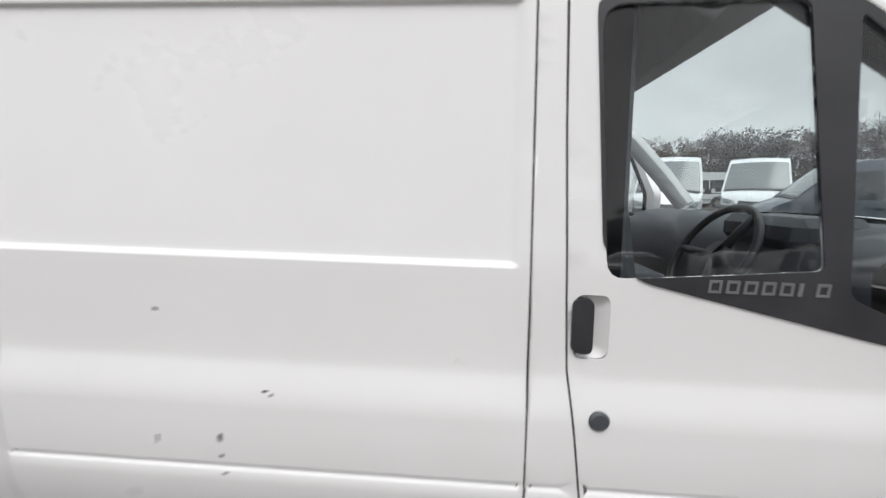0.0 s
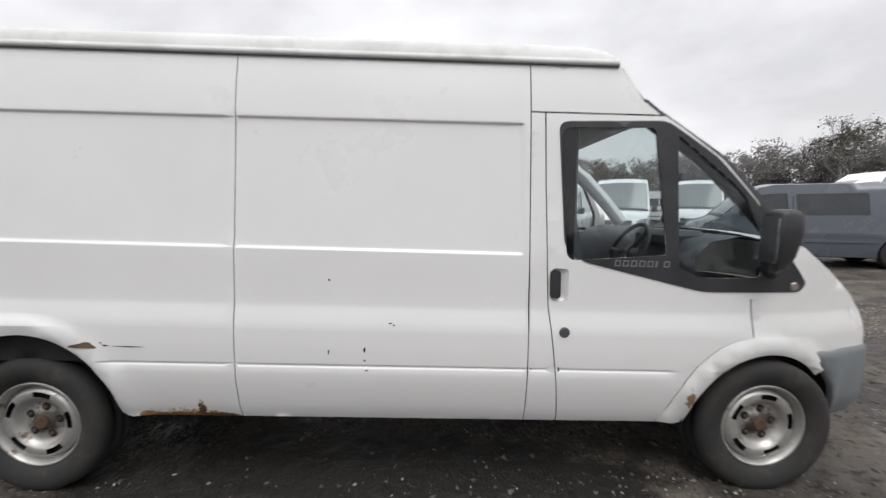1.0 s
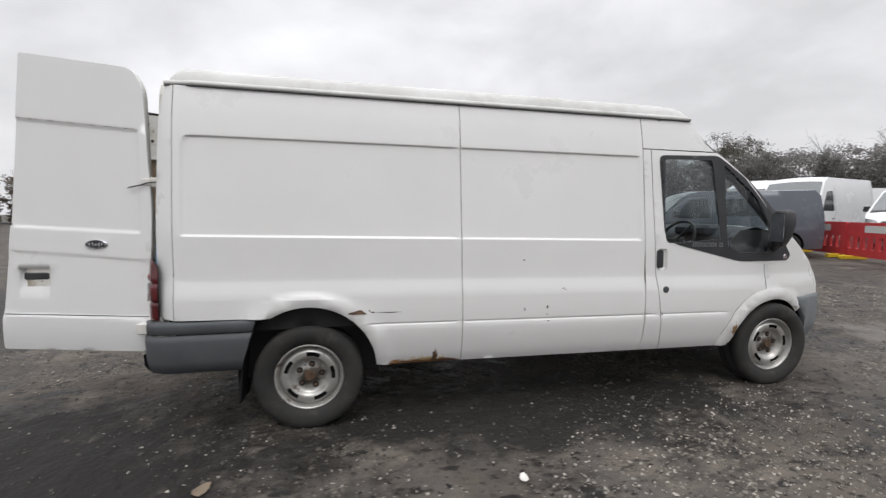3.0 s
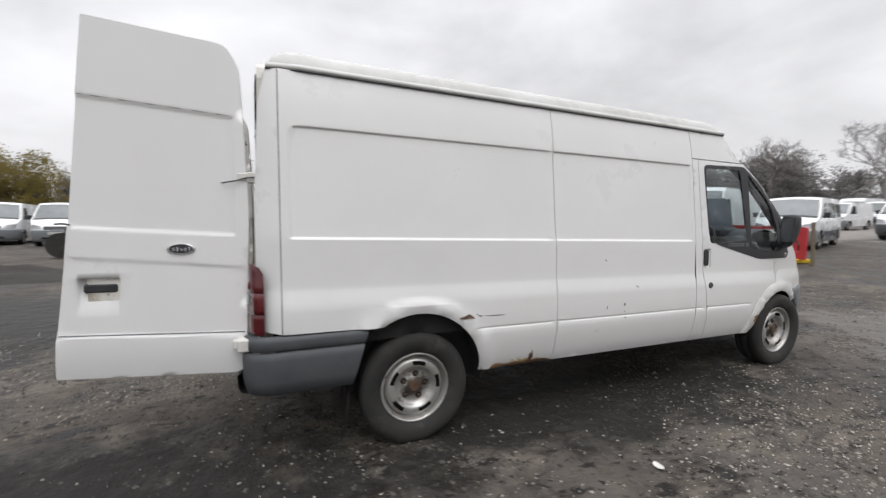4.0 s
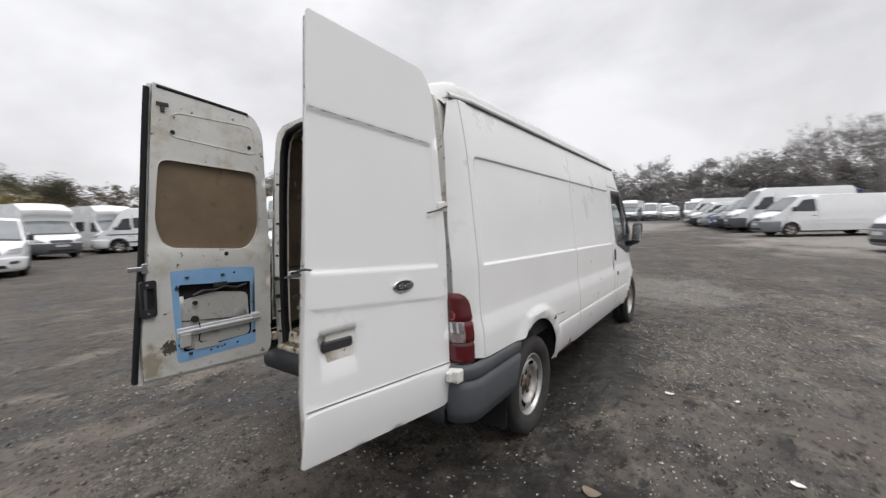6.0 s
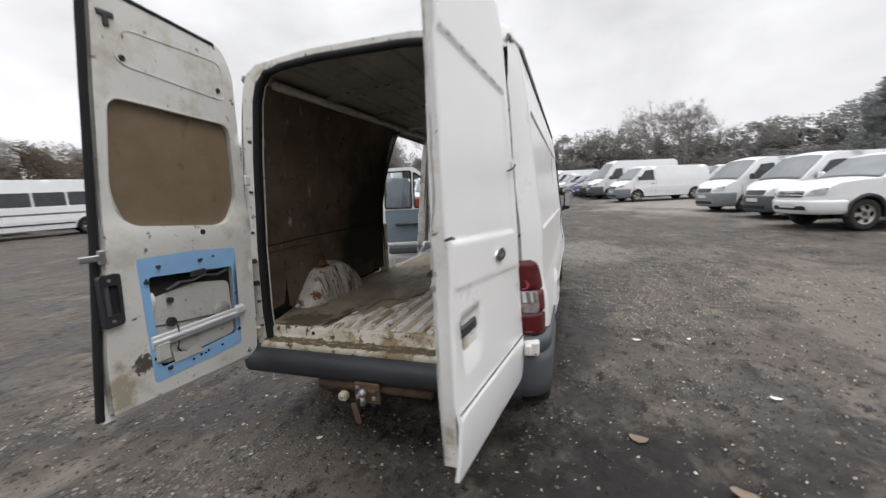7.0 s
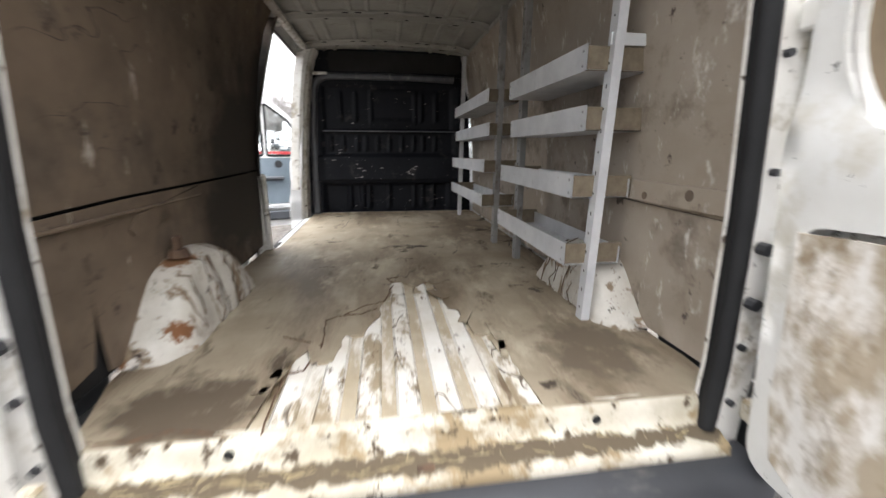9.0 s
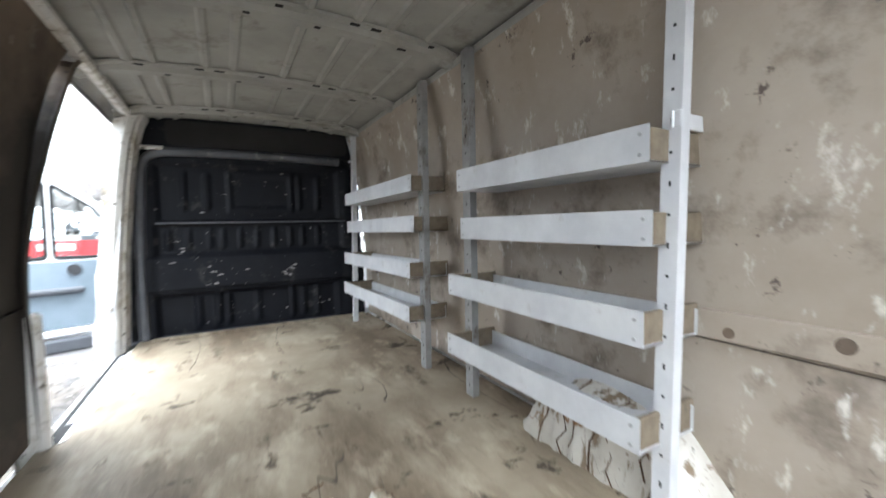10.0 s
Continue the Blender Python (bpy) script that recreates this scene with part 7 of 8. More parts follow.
    F.append((i, i + 1, i + 2, i + 3))
straw_me = bpy.data.meshes.new("straw")
straw_me.from_pydata(V, [], F)
straw_me.materials.append(surf("dry_straw", (0.36, 0.29, 0.17), (0.24, 0.185, 0.10), 30, 0.8))
tagged(new("straw", straw_me), "dry straw and grit lying on the load sill", "straw", kind="stuff")

# ---- the other vehicles of the yard ----
SPECS = {
    "small_van": dict(W=0.90, zb=0.95, k=0.13, r=0.31, wheels=(-1.40, 1.32), arch=0.36, bot=0.26, screen=(5, 6),
                      prof=[(-2.15, 0.26), (-2.20, 0.9), (-2.12, 1.62), (-1.97, 1.78), (0.35, 1.82), (0.62, 1.75), (1.42, 1.13), (2.02, 0.97), (2.20, 0.72), (2.18, 0.26)],
                      wins=[[(0.0, 1.08), (1.12, 1.10), (0.62, 1.62), (0.08, 1.65)]]),
    "mid_van": dict(W=0.95, zb=1.05, k=0.14, r=0.33, wheels=(-1.55, 1.45), arch=0.38, bot=0.28, screen=(5, 6),
                    prof=[(-2.43, 0.28), (-2.46, 0.95), (-2.36, 1.76), (-2.22, 1.93), (0.75, 1.97), (1.05, 1.90), (1.78, 1.20), (2.30, 1.02), (2.47, 0.75), (2.45, 0.28)],
                    wins=[[(0.45, 1.17), (1.42, 1.19), (0.98, 1.72), (0.50, 1.76)]]),
    "long_van": dict(W=0.95, zb=1.05, k=0.14, r=0.33, wheels=(-1.95, 1.45), arch=0.38, bot=0.28, screen=(5, 6),
                     prof=[(-2.83, 0.28), (-2.86, 0.95), (-2.76, 1.76), (-2.62, 1.91), (0.75, 1.95), (1.05, 1.88), (1.78, 1.20), (2.30, 1.02), (2.47, 0.75), (2.45, 0.28)],
                     wins=[[(0.45, 1.17), (1.42, 1.19), (0.98, 1.72), (0.50, 1.76)]]),
    "crew_van": dict(W=0.95, zb=1.05, k=0.14, r=0.35, wheels=(-1.55, 1.45), arch=0.39, bot=0.25, screen=(5, 6),
                     prof=[(-2.43, 0.25), (-2.46, 0.95), (-2.36, 1.74), (-2.22, 1.90), (0.75, 1.93), (1.05, 1.86), (1.78, 1.18), (2.30, 1.0), (2.47, 0.75), (2.45, 0.25)],
                     wins=[[(0.45, 1.15), (1.42, 1.17), (0.98, 1.70), (0.50, 1.73)], [(-0.98, 1.15), (0.30, 1.15), (0.34, 1.73), (-0.96, 1.73)], [(-2.20, 1.17), (-1.10, 1.15), (-1.08, 1.72), (-2.16, 1.68)]]),
    "kombi_van": dict(W=0.95, zb=1.05, k=0.14, r=0.35, wheels=(-1.55, 1.45), arch=0.39, bot=0.25, screen=(5, 6),
                      prof=[(-2.43, 0.25), (-2.46, 0.95), (-2.36, 1.74), (-2.22, 1.90), (0.75, 1.93), (1.05, 1.86), (1.78, 1.18), (2.30, 1.0), (2.47, 0.75), (2.45, 0.25)],
                      wins=[[(0.45, 1.15), (1.42, 1.17), (0.98, 1.70), (0.50, 1.73)], [(-0.98, 1.20), (0.30, 1.20), (0.34, 1.70), (-0.96, 1.70)]]),
    "large_van": dict(W=0.98, zb=1.1, k=0.15, r=0.35, wheels=(-1.80, 1.75), arch=0.41, bot=0.32, screen=(5, 6),
                      prof=[(-2.82, 0.32), (-2.86, 1.0), (-2.76, 2.28), (-2.60, 2.42), (1.10, 2.46), (1.40, 2.34), (2.12, 1.32), (2.58, 1.12), (2.80, 0.85), (2.78, 0.32)],
                      wins=[[(0.85, 1.25), (1.80, 1.27), (1.36, 1.95), (0.90, 1.98)]]),
    "pickup": dict(W=0.92, zb=1.1, k=0.16, r=0.38, wheels=(-1.65, 1.58), arch=0.45, bot=0.46, screen=(6, 7),
                   prof=[(-2.64, 0.50), (-2.68, 1.08), (-2.58, 1.60), (-2.40, 1.72), (-0.5, 1.80), (0.30, 1.82), (0.52, 1.77), (1.25, 1.24), (2.25, 1.16), (2.55, 1.07), (2.66, 0.82), (2.62, 0.46)],
                   wins=[[(0.02, 1.22), (1.02, 1.24), (0.52, 1.66), (0.05, 1.68)], [(-1.0, 1.22), (-0.10, 1.22), (-0.08, 1.68), (-0.85, 1.66)]]),
    "mpv": dict(W=0.90, zb=0.95, k=0.16, r=0.32, wheels=(-1.35, 1.35), arch=0.37, bot=0.22, screen=(5, 6),
                prof=[(-2.15, 0.22), (-2.20, 0.85), (-2.05, 1.35), (-1.80, 1.60), (0.0, 1.68), (0.35, 1.62), (1.25, 1.08), (1.98, 0.90), (2.20, 0.66), (2.18, 0.22)],
                wins=[[(0.02, 1.02), (0.98, 1.04), (0.42, 1.47), (0.06, 1.50)], [(-0.95, 1.02), (-0.06, 1.02), (-0.03, 1.50), (-0.93, 1.50)], [(-1.85, 1.06), (-1.05, 1.04), (-1.03, 1.49), (-1.66, 1.44)]]),
    "minibus": dict(W=1.05, zb=1.2, k=0.12, r=0.38, wheels=(-1.75, 1.95), arch=0.45, bot=0.35, screen=(5, 6),
                    prof=[(-3.40, 0.35), (-3.45, 1.1), (-3.38, 2.45), (-3.22, 2.66), (1.35, 2.70), (1.75, 2.50), (2.45, 1.40), (2.98, 1.18), (3.20, 0.90), (3.18, 0.35)],
                    wins=[[(1.30, 1.35), (2.12, 1.37), (1.70, 2.05), (1.33, 2.08)], [(0.15, 1.45), (1.20, 1.45), (1.20, 2.10), (0.15, 2.10)], [(-1.05, 1.45), (0.08, 1.45), (0.08, 2.10), (-1.05, 2.10)],
                          [(-2.20, 1.45), (-1.12, 1.45), (-1.12, 2.10), (-2.20, 2.10)], [(-3.30, 1.45), (-2.27, 1.45), (-2.27, 2.10), (-3.25, 2.10)]]),
    "motorhome": dict(W=1.12, zb=1.5, k=0.06, r=0.35, wheels=(-1.70, 1.95), arch=0.42, bot=0.35, screen=(6, 7),
                      prof=[(-3.20, 0.40), (-3.25, 1.3), (-3.22, 2.75), (-3.05, 2.92), (1.25, 2.95), (2.05, 2.55), (1.75, 2.02), (2.35, 1.32), (2.80, 1.12), (3.0, 0.85), (2.98, 0.35)],
                      wins=[[(1.30, 1.30), (2.05, 1.32), (1.72, 1.88), (1.32, 1.90)], [(-0.6, 1.35), (0.55, 1.35), (0.55, 1.95), (-0.6, 1.95)], [(-2.7, 1.35), (-1.6, 1.35), (-1.6, 1.95), (-2.7, 1.95)]]),
}
BAR_WHITE = surf("plain_plate", (0.62, 0.62, 0.60), (0.55, 0.55, 0.53), 8, 0.5)


def vehicle(kind, name, label, paint, bumper, m, category="van", group="parked vehicles", rim=M_RIM, bus_stripe=False, flare=None, skirt=None, oval=False):
    sp = SPECS[kind]
    root = thing(name, label, category, m, group)
    prof, W, zb, kk = sp["prof"], sp["W"], sp["zb"], sp["k"]
    H = max(z for _, z in prof)
    xr, xf = min(x for x, _ in prof), max(x for x, _ in prof)
    nose = prof[sp["screen"][1]:]
    zn, bz = prof[-2][1], sp["bot"]

    def width(x, z):
        w = W - kk * max(0.0, (z - zb) / (H - zb)) ** 1.4
        w -= 0.14 * max(0.0, (x - (xf - 0.9)) / 0.9) ** 2.2
        w -= 0.07 * max(0.0, ((xr + 0.35) - x) / 0.35) ** 2
        w -= 0.05 * max(0.0, (0.55 - z) / 0.35) ** 2
        w += 0.012 * math.exp(-((z - 0.78) / 0.06) ** 2)
        return w

    def skin(x, z, s, off=0.0):
        """A place on the body: along it, up it, and across from -1 to 1."""
        f = min(1.0, max(0.0, (x - (xf - 0.85)) / 0.85))
        return Vector((x - 0.24 * f * f * abs(s) ** 3 + 0.05 * f * (1 - s * s) + off * f, (width(x, z) + off) * s, z + 0.05 * (1 - s * s) * (z > zb) + 0.4 * off * f))

    def front_x(z):
        for (x0, z0), (x1, z1) in zip(nose, nose[1:]):
            if z1 <= z <= z0:
                return x0 + (x1 - x0) * (z0 - z) / max(z0 - z1, 1e-6)
        return nose[-1][0]

    def front(s, z, off):
        return skin(front_x(z), z, s, off)

    def patch(part_name, poly, mat, off, r=0.03):
        part(part_name, sheet(rounded(poly, r), [], lines(-1, 1, 0.14), lines(0.2, 1.4, 0.07), lambda u, v, t=0.0: front(u, v, off - t), 0.006, 0.1), mat, root)

    arches = []
    for wx in sorted(sp["wheels"], reverse=True):
        a0 = math.degrees(math.asin(max(-0.9, (bz - sp["r"]) / sp["arch"])))
        arches += arc(wx, sp["r"], sp["arch"], a0, 180 - a0, 12)
    outline = prof + arches
    holes = [rounded(poly, 0.05) for poly in sp["wins"]]
    for sg in (-1, 1):
        part("body_side", sheet(outline, holes, lines(xr, xf, 0.35), lines(0.2, H, 0.22, (0.72, 0.78, 0.84)), lambda u, v, t=0.0: skin(u, v, sg), 0.0, 0.25), paint, root)
        for poly in holes:
            part("side_window", sheet(poly, [], lines(xr, xf, 0.35), lines(0.2, H, 0.22), lambda u, v, t=0.0: skin(u, v, sg, -0.008), 0.0, 0.25), M_GLASSDK, root)
        x0 = min(p[0] for p in sp["wins"][0]) - 0.07
        for xs in (x0, prof[sp["screen"][1]][0] - 0.12):
            part("door_seam", sheet([(xs, 0.45), (xs + 0.014, 0.45), (xs + 0.014, H * 0.86 if xs == x0 else zb), (xs, H * 0.86 if xs == x0 else zb)], [], [], lines(0.4, 2.5, 0.2), lambda u, v, t=0.0: skin(u, v, sg, 0.003), 0.0, 0.2), M_DARKGAP, root)
        part("door_handle", boxes(((x0 + 0.08, sg * (W - 0.004) - 0.02, 0.96), (x0 + 0.24, sg * (W - 0.004) + 0.02, 1.0)), bevel=0.008), M_BLACKPL, root)
        xa, xb = sp["wheels"][0] + sp["arch"] + 0.06, sp["wheels"][1] - sp["arch"] - 0.06
        if skirt:
            part("lower_panel", sheet([(xa, bz + 0.01), (xb, bz + 0.01), (xb, 0.66), (xa, 0.66)], [], lines(xa, xb, 0.3), lines(0.2, 0.7, 0.1), lambda u, v, t=0.0: skin(u, v, sg, 0.008 - t), 0.006, 0.2), skirt, root)
            part("lower_panel", sheet([(xr + 0.06, bz + 0.02), (sp["wheels"][0] - sp["arch"] - 0.06, bz + 0.02), (sp["wheels"][0] - sp["arch"] - 0.06, 0.66), (xr + 0.06, 0.66)], [], [], lines(0.2, 0.7, 0.1), lambda u, v, t=0.0: skin(u, v, sg, 0.008 - t), 0.006, 0.2), skirt, root)
        else:
            part("rubbing_strip", sheet([(xa, 0.58), (xb, 0.58), (xb, 0.65), (xa, 0.65)], [], lines(xa, xb, 0.3), [], lambda u, v, t=0.0: skin(u, v, sg, 0.012 - t), 0.012, 0.3), flare or paint, root)
        if flare:
            for wx in sp["wheels"]:
                bm = bmesh.new()
                loft(bm, [[(u, sg * (width(u, v) + d), v) for u, v in arc(wx, sp["r"], sp["arch"] + e, -4, 184, 16)] for e, d in ((-0.03, 0.0), (-0.01, 0.03), (0.03, 0.03), (0.06, 0.002))])
                part("arch_flare", bm, flare, root, smooth=True)
        mx, mz = sp["wins"][0][1][0] - 0.02, sp["wins"][0][1][1] + 0.06
        part("wing_mirror", boxes(((mx - 0.06, sg * (width(mx, mz) + 0.13) - 0.09, mz - 0.04), (mx + 0.06, sg * (width(mx, mz) + 0.13) + 0.09, mz + 0.15)), ((mx - 0.03, sg * width(mx, mz) - 0.05, mz - 0.02), (mx + 0.03, sg * width(mx, mz) + 0.07, mz + 0.02)), bevel=0.025), paint if kind == "pickup" else M_BLACKPL, root)
    n = 10
    bm = bmesh.new()
    fine = dense(prof, 0.22, False)
    loft(bm, [[tuple(skin(x, z, s)) for s in [k / n * 2 - 1 for k in range(n + 1)]] for x, z in fine])
    part("body_top", bm, paint, root, smooth=True)
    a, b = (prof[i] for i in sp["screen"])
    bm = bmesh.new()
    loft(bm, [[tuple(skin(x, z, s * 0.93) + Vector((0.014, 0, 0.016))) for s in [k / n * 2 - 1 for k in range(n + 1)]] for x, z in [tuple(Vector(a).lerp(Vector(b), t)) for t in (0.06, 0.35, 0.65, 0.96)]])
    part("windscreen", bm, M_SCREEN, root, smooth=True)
    bm = bmesh.new()
    loft(bm, [[tuple(skin(x, z, s * 0.93) + Vector((0.016, 0, 0.018))) for s in [k / n * 2 - 1 for k in range(n + 1)]] for x, z in [tuple(Vector(a).lerp(Vector(b), t)) for t in (0.955, 1.0)] + [(b[0] + 0.05, b[1] - 0.02)]])
    part("scuttle", bm, M_BLACKPL, root, smooth=True)
    # front end
    bt = zn - 0.02 if bumper is not paint else zn - 0.08
    back = sp["wheels"][1] + sp["arch"] + 0.04
    bm = bmesh.new()
    loft(bm, [[tuple(skin(xs, z, -1, d)) for xs in (back, (back + xf) / 2 - 0.1)] + [tuple(front(s, z, d)) for s in [k / 12 * 2 - 1 for k in range(13)]] + [tuple(skin(xs, z, 1, d)) for xs in ((back + xf) / 2 - 0.1, back)]
              for d, z in ((-0.03, bz - 0.05), (0.015, bz - 0.03), (0.032, bz + 0.06), (0.035, bt - 0.06), (0.02, bt), (0.0, bt + 0.006))])
    part("front_bumper", bm, bumper, root, smooth=True)
    patch("lower_intake", [(-0.62, bz + 0.03), (0.62, bz + 0.03), (0.55, bz + 0.13), (-0.55, bz + 0.13)], M_DARKGAP, 0.040)
    patch("plate_bar", [(-0.29, bt - 0.20), (0.29, bt - 0.20), (0.29, bt - 0.09), (-0.29, bt - 0.09)], BAR_WHITE, 0.046, 0.01)
    if oval:
        patch("grille", [(-0.46, zn - 0.02), (0.46, zn - 0.02), (0.40, zn + 0.15), (-0.40, zn + 0.15)], M_BLACKPL, 0.040, 0.07)
        patch("grille_bar", [(-0.36, zn + 0.06), (0.36, zn + 0.06), (0.36, zn + 0.075), (-0.36, zn + 0.075)], M_CHROME, 0.048, 0.004)
        for sg in (-1, 1):
            patch("fog_recess", [(sg * 0.66, bz + 0.16), (sg * 0.92, bz + 0.18), (sg * 0.92, bz + 0.27), (sg * 0.66, bz + 0.25)], M_BLACKPL, 0.040)
    else:
        patch("grille", [(-0.50, zn + 0.0), (0.50, zn + 0.0), (0.48, zn + 0.15), (-0.48, zn + 0.15)], M_BLACKPL, 0.014)
        for dz in (0.045, 0.105):
            patch("grille_bar", [(-0.47, zn + dz), (0.47, zn + dz), (0.47, zn + dz + 0.016), (-0.47, zn + dz + 0.016)], M_CHROME if kind == "pickup" else M_GREYPL, 0.024, 0.004)
    for sg in (-1, 1):
        patch("headlamp", [(sg * 0.55, zn + 0.03), (sg * 0.97, zn + 0.06), (sg * 0.99, zn + 0.23), (sg * 0.64, zn + 0.17)], M_HEADL, 0.016, 0.04)
        part("rear_lamp", boxes(((xr - 0.012, sg * (W - 0.16) - 0.05, 0.75), (xr + 0.06, sg * (W - 0.16) + 0.05, 1.15)), bevel=0.01), M_REDLENS, root)
    part("floor_pan", boxes(((xr + 0.15, -W + 0.12, bz - 0.02), (xf - 0.45, W - 0.12, bz + 0.25)), bevel=0.02), M_DARKGAP, root)
    for wx in sp["wheels"]:
        for sg in (-1, 1):
            we = bpy.data.objects.new("wheel", None)
            scene.collection.objects.link(we)
            we.parent, we.location = root, (wx, sg * (W - 0.13), sp["r"])
            R = sp["r"]
            bm = bmesh.new()
            lathe(bm, [(R * 0.62, 0.09 * sg), (R * 0.9, 0.11 * sg), (R * 0.985, 0.085 * sg), (R, 0.04 * sg), (R, -0.08 * sg), (R * 0.6, -0.10 * sg)], 26)
            part("tyre", bm, M_TYRE, we, smooth=True)
            bm = bmesh.new()
            g = []
            for k in range(20):
                an = 2 * math.pi * k / 20
                g.append([bm.verts.new((r_ * math.cos(an), h * sg, r_ * math.sin(an))) for r_, h in ((R * 0.64, 0.088), (R * 0.58, 0.06), (R * 0.30, 0.085), (R * 0.04, 0.085))])
            for k in range(20):
                for i in range(3):
                    if not (i == 1 and k % 4 in (1, 2)):
                        bm.faces.new((g[k][i], g[k][i + 1], g[(k + 1) % 20][i + 1], g[(k + 1) % 20][i]))
            part("rim", bm, rim, we, smooth=True)
            bm = bmesh.new()
            lathe(bm, [(0.0, 0.02 * sg), (R * 0.62, 0.02 * sg)], 16)
            part("brake_disc", bm, M_DARKGAP, we)
            bm = bmesh.new()
            A = arc(wx, R, sp["arch"] + 0.005, -10, 190, 12)
            loft(bm, [[(u - wx, y - sg * (W - 0.13), v - R) for u, v in A] for y in (sg * (W - 0.35), sg * (width(wx, 0.7) - 0.01))])
            part("arch_liner", bm, M_DARKGAP, we)
    if bus_stripe:
        for sg in (-1, 1):
            part("side_stripe", sheet([(xr + 0.1, 1.05), (xf - 0.7, 1.05), (xf - 0.7, 1.13), (xr + 0.1, 1.13)], [], [], [], lambda u, v, t=0.0: Vector((u, sg * (width(u, v) + 0.003), v)), 0.0, 0.4), M_CARNAVY, root)
    return root


def at(x, y, heading):
    """A pose on the yard's ground; heading in degrees from +x."""
    return pose(x, y, ground_rise(x), 0, -math.degrees(math.atan(0.02 if x > 6 else 0.0)) * math.cos(radians(heading)), heading)


# row facing the lane, beyond the van's nose
pick = vehicle("pickup", "pickup_truck", "white double cab pickup with canopy parked on gravel", M_CARWHITE, M_CARWHITE, at(10.55, -9.05, 106), "pickup", flare=M_BLACKPL)
part("side_step", boxes(((-0.95, 0.84, 0.42), (0.95, 0.95, 0.46)), ((-0.95, -0.95, 0.42), (0.95, -0.84, 0.46)), ((-0.7, -0.9, 0.43), (-0.6, 0.9, 0.52)), ((0.6, -0.9, 0.43), (0.7, 0.9, 0.52)), bevel=0.015), M_STEEL, pick)
vehicle("mid_van", "parked_van", "white panel van with dark grey bumper in a row", M_CARWHITE, M_GREYPL, at(13.1, -9.1, 104))
base_mid = vehicle("mid_van", "parked_van", "white panel van with grey plastic bumper", M_CARWHITE, M_BUMPF, at(15.9, -8.4, 106))
vehicle("long_van", "parked_van", "white long wheelbase panel van parked side on", M_CARWHITE, M_BUMPF, at(23.7, -5.7, 111))
base_large = vehicle("large_van", "parked_van", "white long high panel van with dark bumper", M_CARWHITE, M_GREYPL, at(27.4, -4.9, 108))
base_small = vehicle("small_van", "parked_van", "small white panel van with black bumper", M_CARWHITE, M_BLACKPL, at(-2.55, 17.3, -98))
mpv_blue = vehicle("mpv", "parked_car", "bright blue people carrier parked facing the lane", M_CARBLUE, M_CARBLUE, at(-4.75, 17.0, -92), "car")
vehicle("kombi_van", "parked_van", "slate blue van with dark side windows and blank rear quarter", M_CARNAVY, M_CARNAVY, at(11.15, 7.05, 157), "van")
mini = vehicle("minibus", "minibus", "white minibus with dark windows and blue stripe", M_CARWHITE, M_CARWHITE, at(9.6, 23.6, 158), "minibus", bus_stripe=True, flare=M_BLACKPL)
home = vehicle("motorhome", "motorhome", "white coachbuilt motorhome behind the parked vans", M_CARWHITE, M_GREYPL, at(2.2, 29.5, -75), "motorhome")
van_grey = vehicle("mid_van", "parked_van", "grey panel van parked in a row", M_CARGREY, M_BLACKPL, at(29.8, -4.0, 110))
mpv_grey = vehicle("mpv", "parked_car", "grey people carrier in a row of vehicles", M_CARGREY, M_CARGREY, at(34.6, -2.6, 110), "car")
van_oval = vehicle("mid_van", "parked_van", "white panel van with black oval grille", M_CARWHITE, M_CARWHITE, at(-0.35, 19.4, -100), oval=True)
M_DKBLUE = surf("dark_blue_car_paint", (0.02, 0.03, 0.10), (0.025, 0.035, 0.11), 1.2, 0.2, 0.3, coat=0.5)
vehicle("large_van", "parked_van", "dark blue high panel van in a row", M_DKBLUE, M_BLACKPL, at(36.0, -7.0, 110))
copies = [
    (mpv_blue, 32.2, -3.4, 110), (base_small, 37.0, -1.8, 110), (mpv_grey, 39.4, -1.4, 110), (base_mid, 40.8, -2.0, 108), (mpv_blue, 42.5, -2.0, 98), (base_small, 45.0, -1.5, 98), (base_large, 48.5, -1.4, 97),
    (base_mid, 18.2, -15.5, 95), (base_mid, 21.5, -16.0, 96), (base_small, 26.0, -15.0, 95), (base_mid, 30.5, -14.5, 97), (base_mid, 34.5, -13.0, 97), (base_mid, 39.0, -12.0, 96), (base_mid, 13.5, -17.5, 98), (base_small, 9.5, -18.0, 98), (base_mid, 5.5, -18.5, 98),
    (base_small, -3.9, 21.2, -95), (base_large, -1.6, 24.5, -95), (base_small, -7.6, 21.6, -84), (base_mid, -10.5, 22.4, -80), (base_mid, -13.4, 23.5, -78), (base_small, -16.2, 25.0, -75),
    (home, 6.0, 32.0, -80), (home, -2.2, 31.5, -80), (mini, 8.0, 28.6, 165), (base_large, 14.2, 29.6, -120), (mini, 19.5, 31.0, 175),
    (base_large, 6.4, 11.3, -120), (base_large, 9.6, 13.2, -118), (base_large, 13.4, 14.4, -125), (base_small, 17.0, 13.0, -130),
    (base_large, 17.6, 9.0, 196), (base_large, 21.5, 13.5, 190), (home, 25.0, 17.0, 190), (base_large, 29.5, 16.0, 186), (base_large, 34.0, 18.5, 184), (base_mid, 38.0, 13.0, 183),
]
for src, x, y, h in copies:
    copy_thing(src, at(x, y, h))
random.seed(21)
for k in range(13):
    src = (base_large, base_large, base_mid, base_large, home)[k % 5]
    copy_thing(src, at(61.5 + random.uniform(-0.8, 0.8), -1.2 + 2.55 * k, 180 + random.uniform(-3, 3)))
for k in range(7):
    copy_thing((home, base_large)[k % 2], at(69.5, 1.0 + 4.6 * k, 180 + random.uniform(-3, 3)))
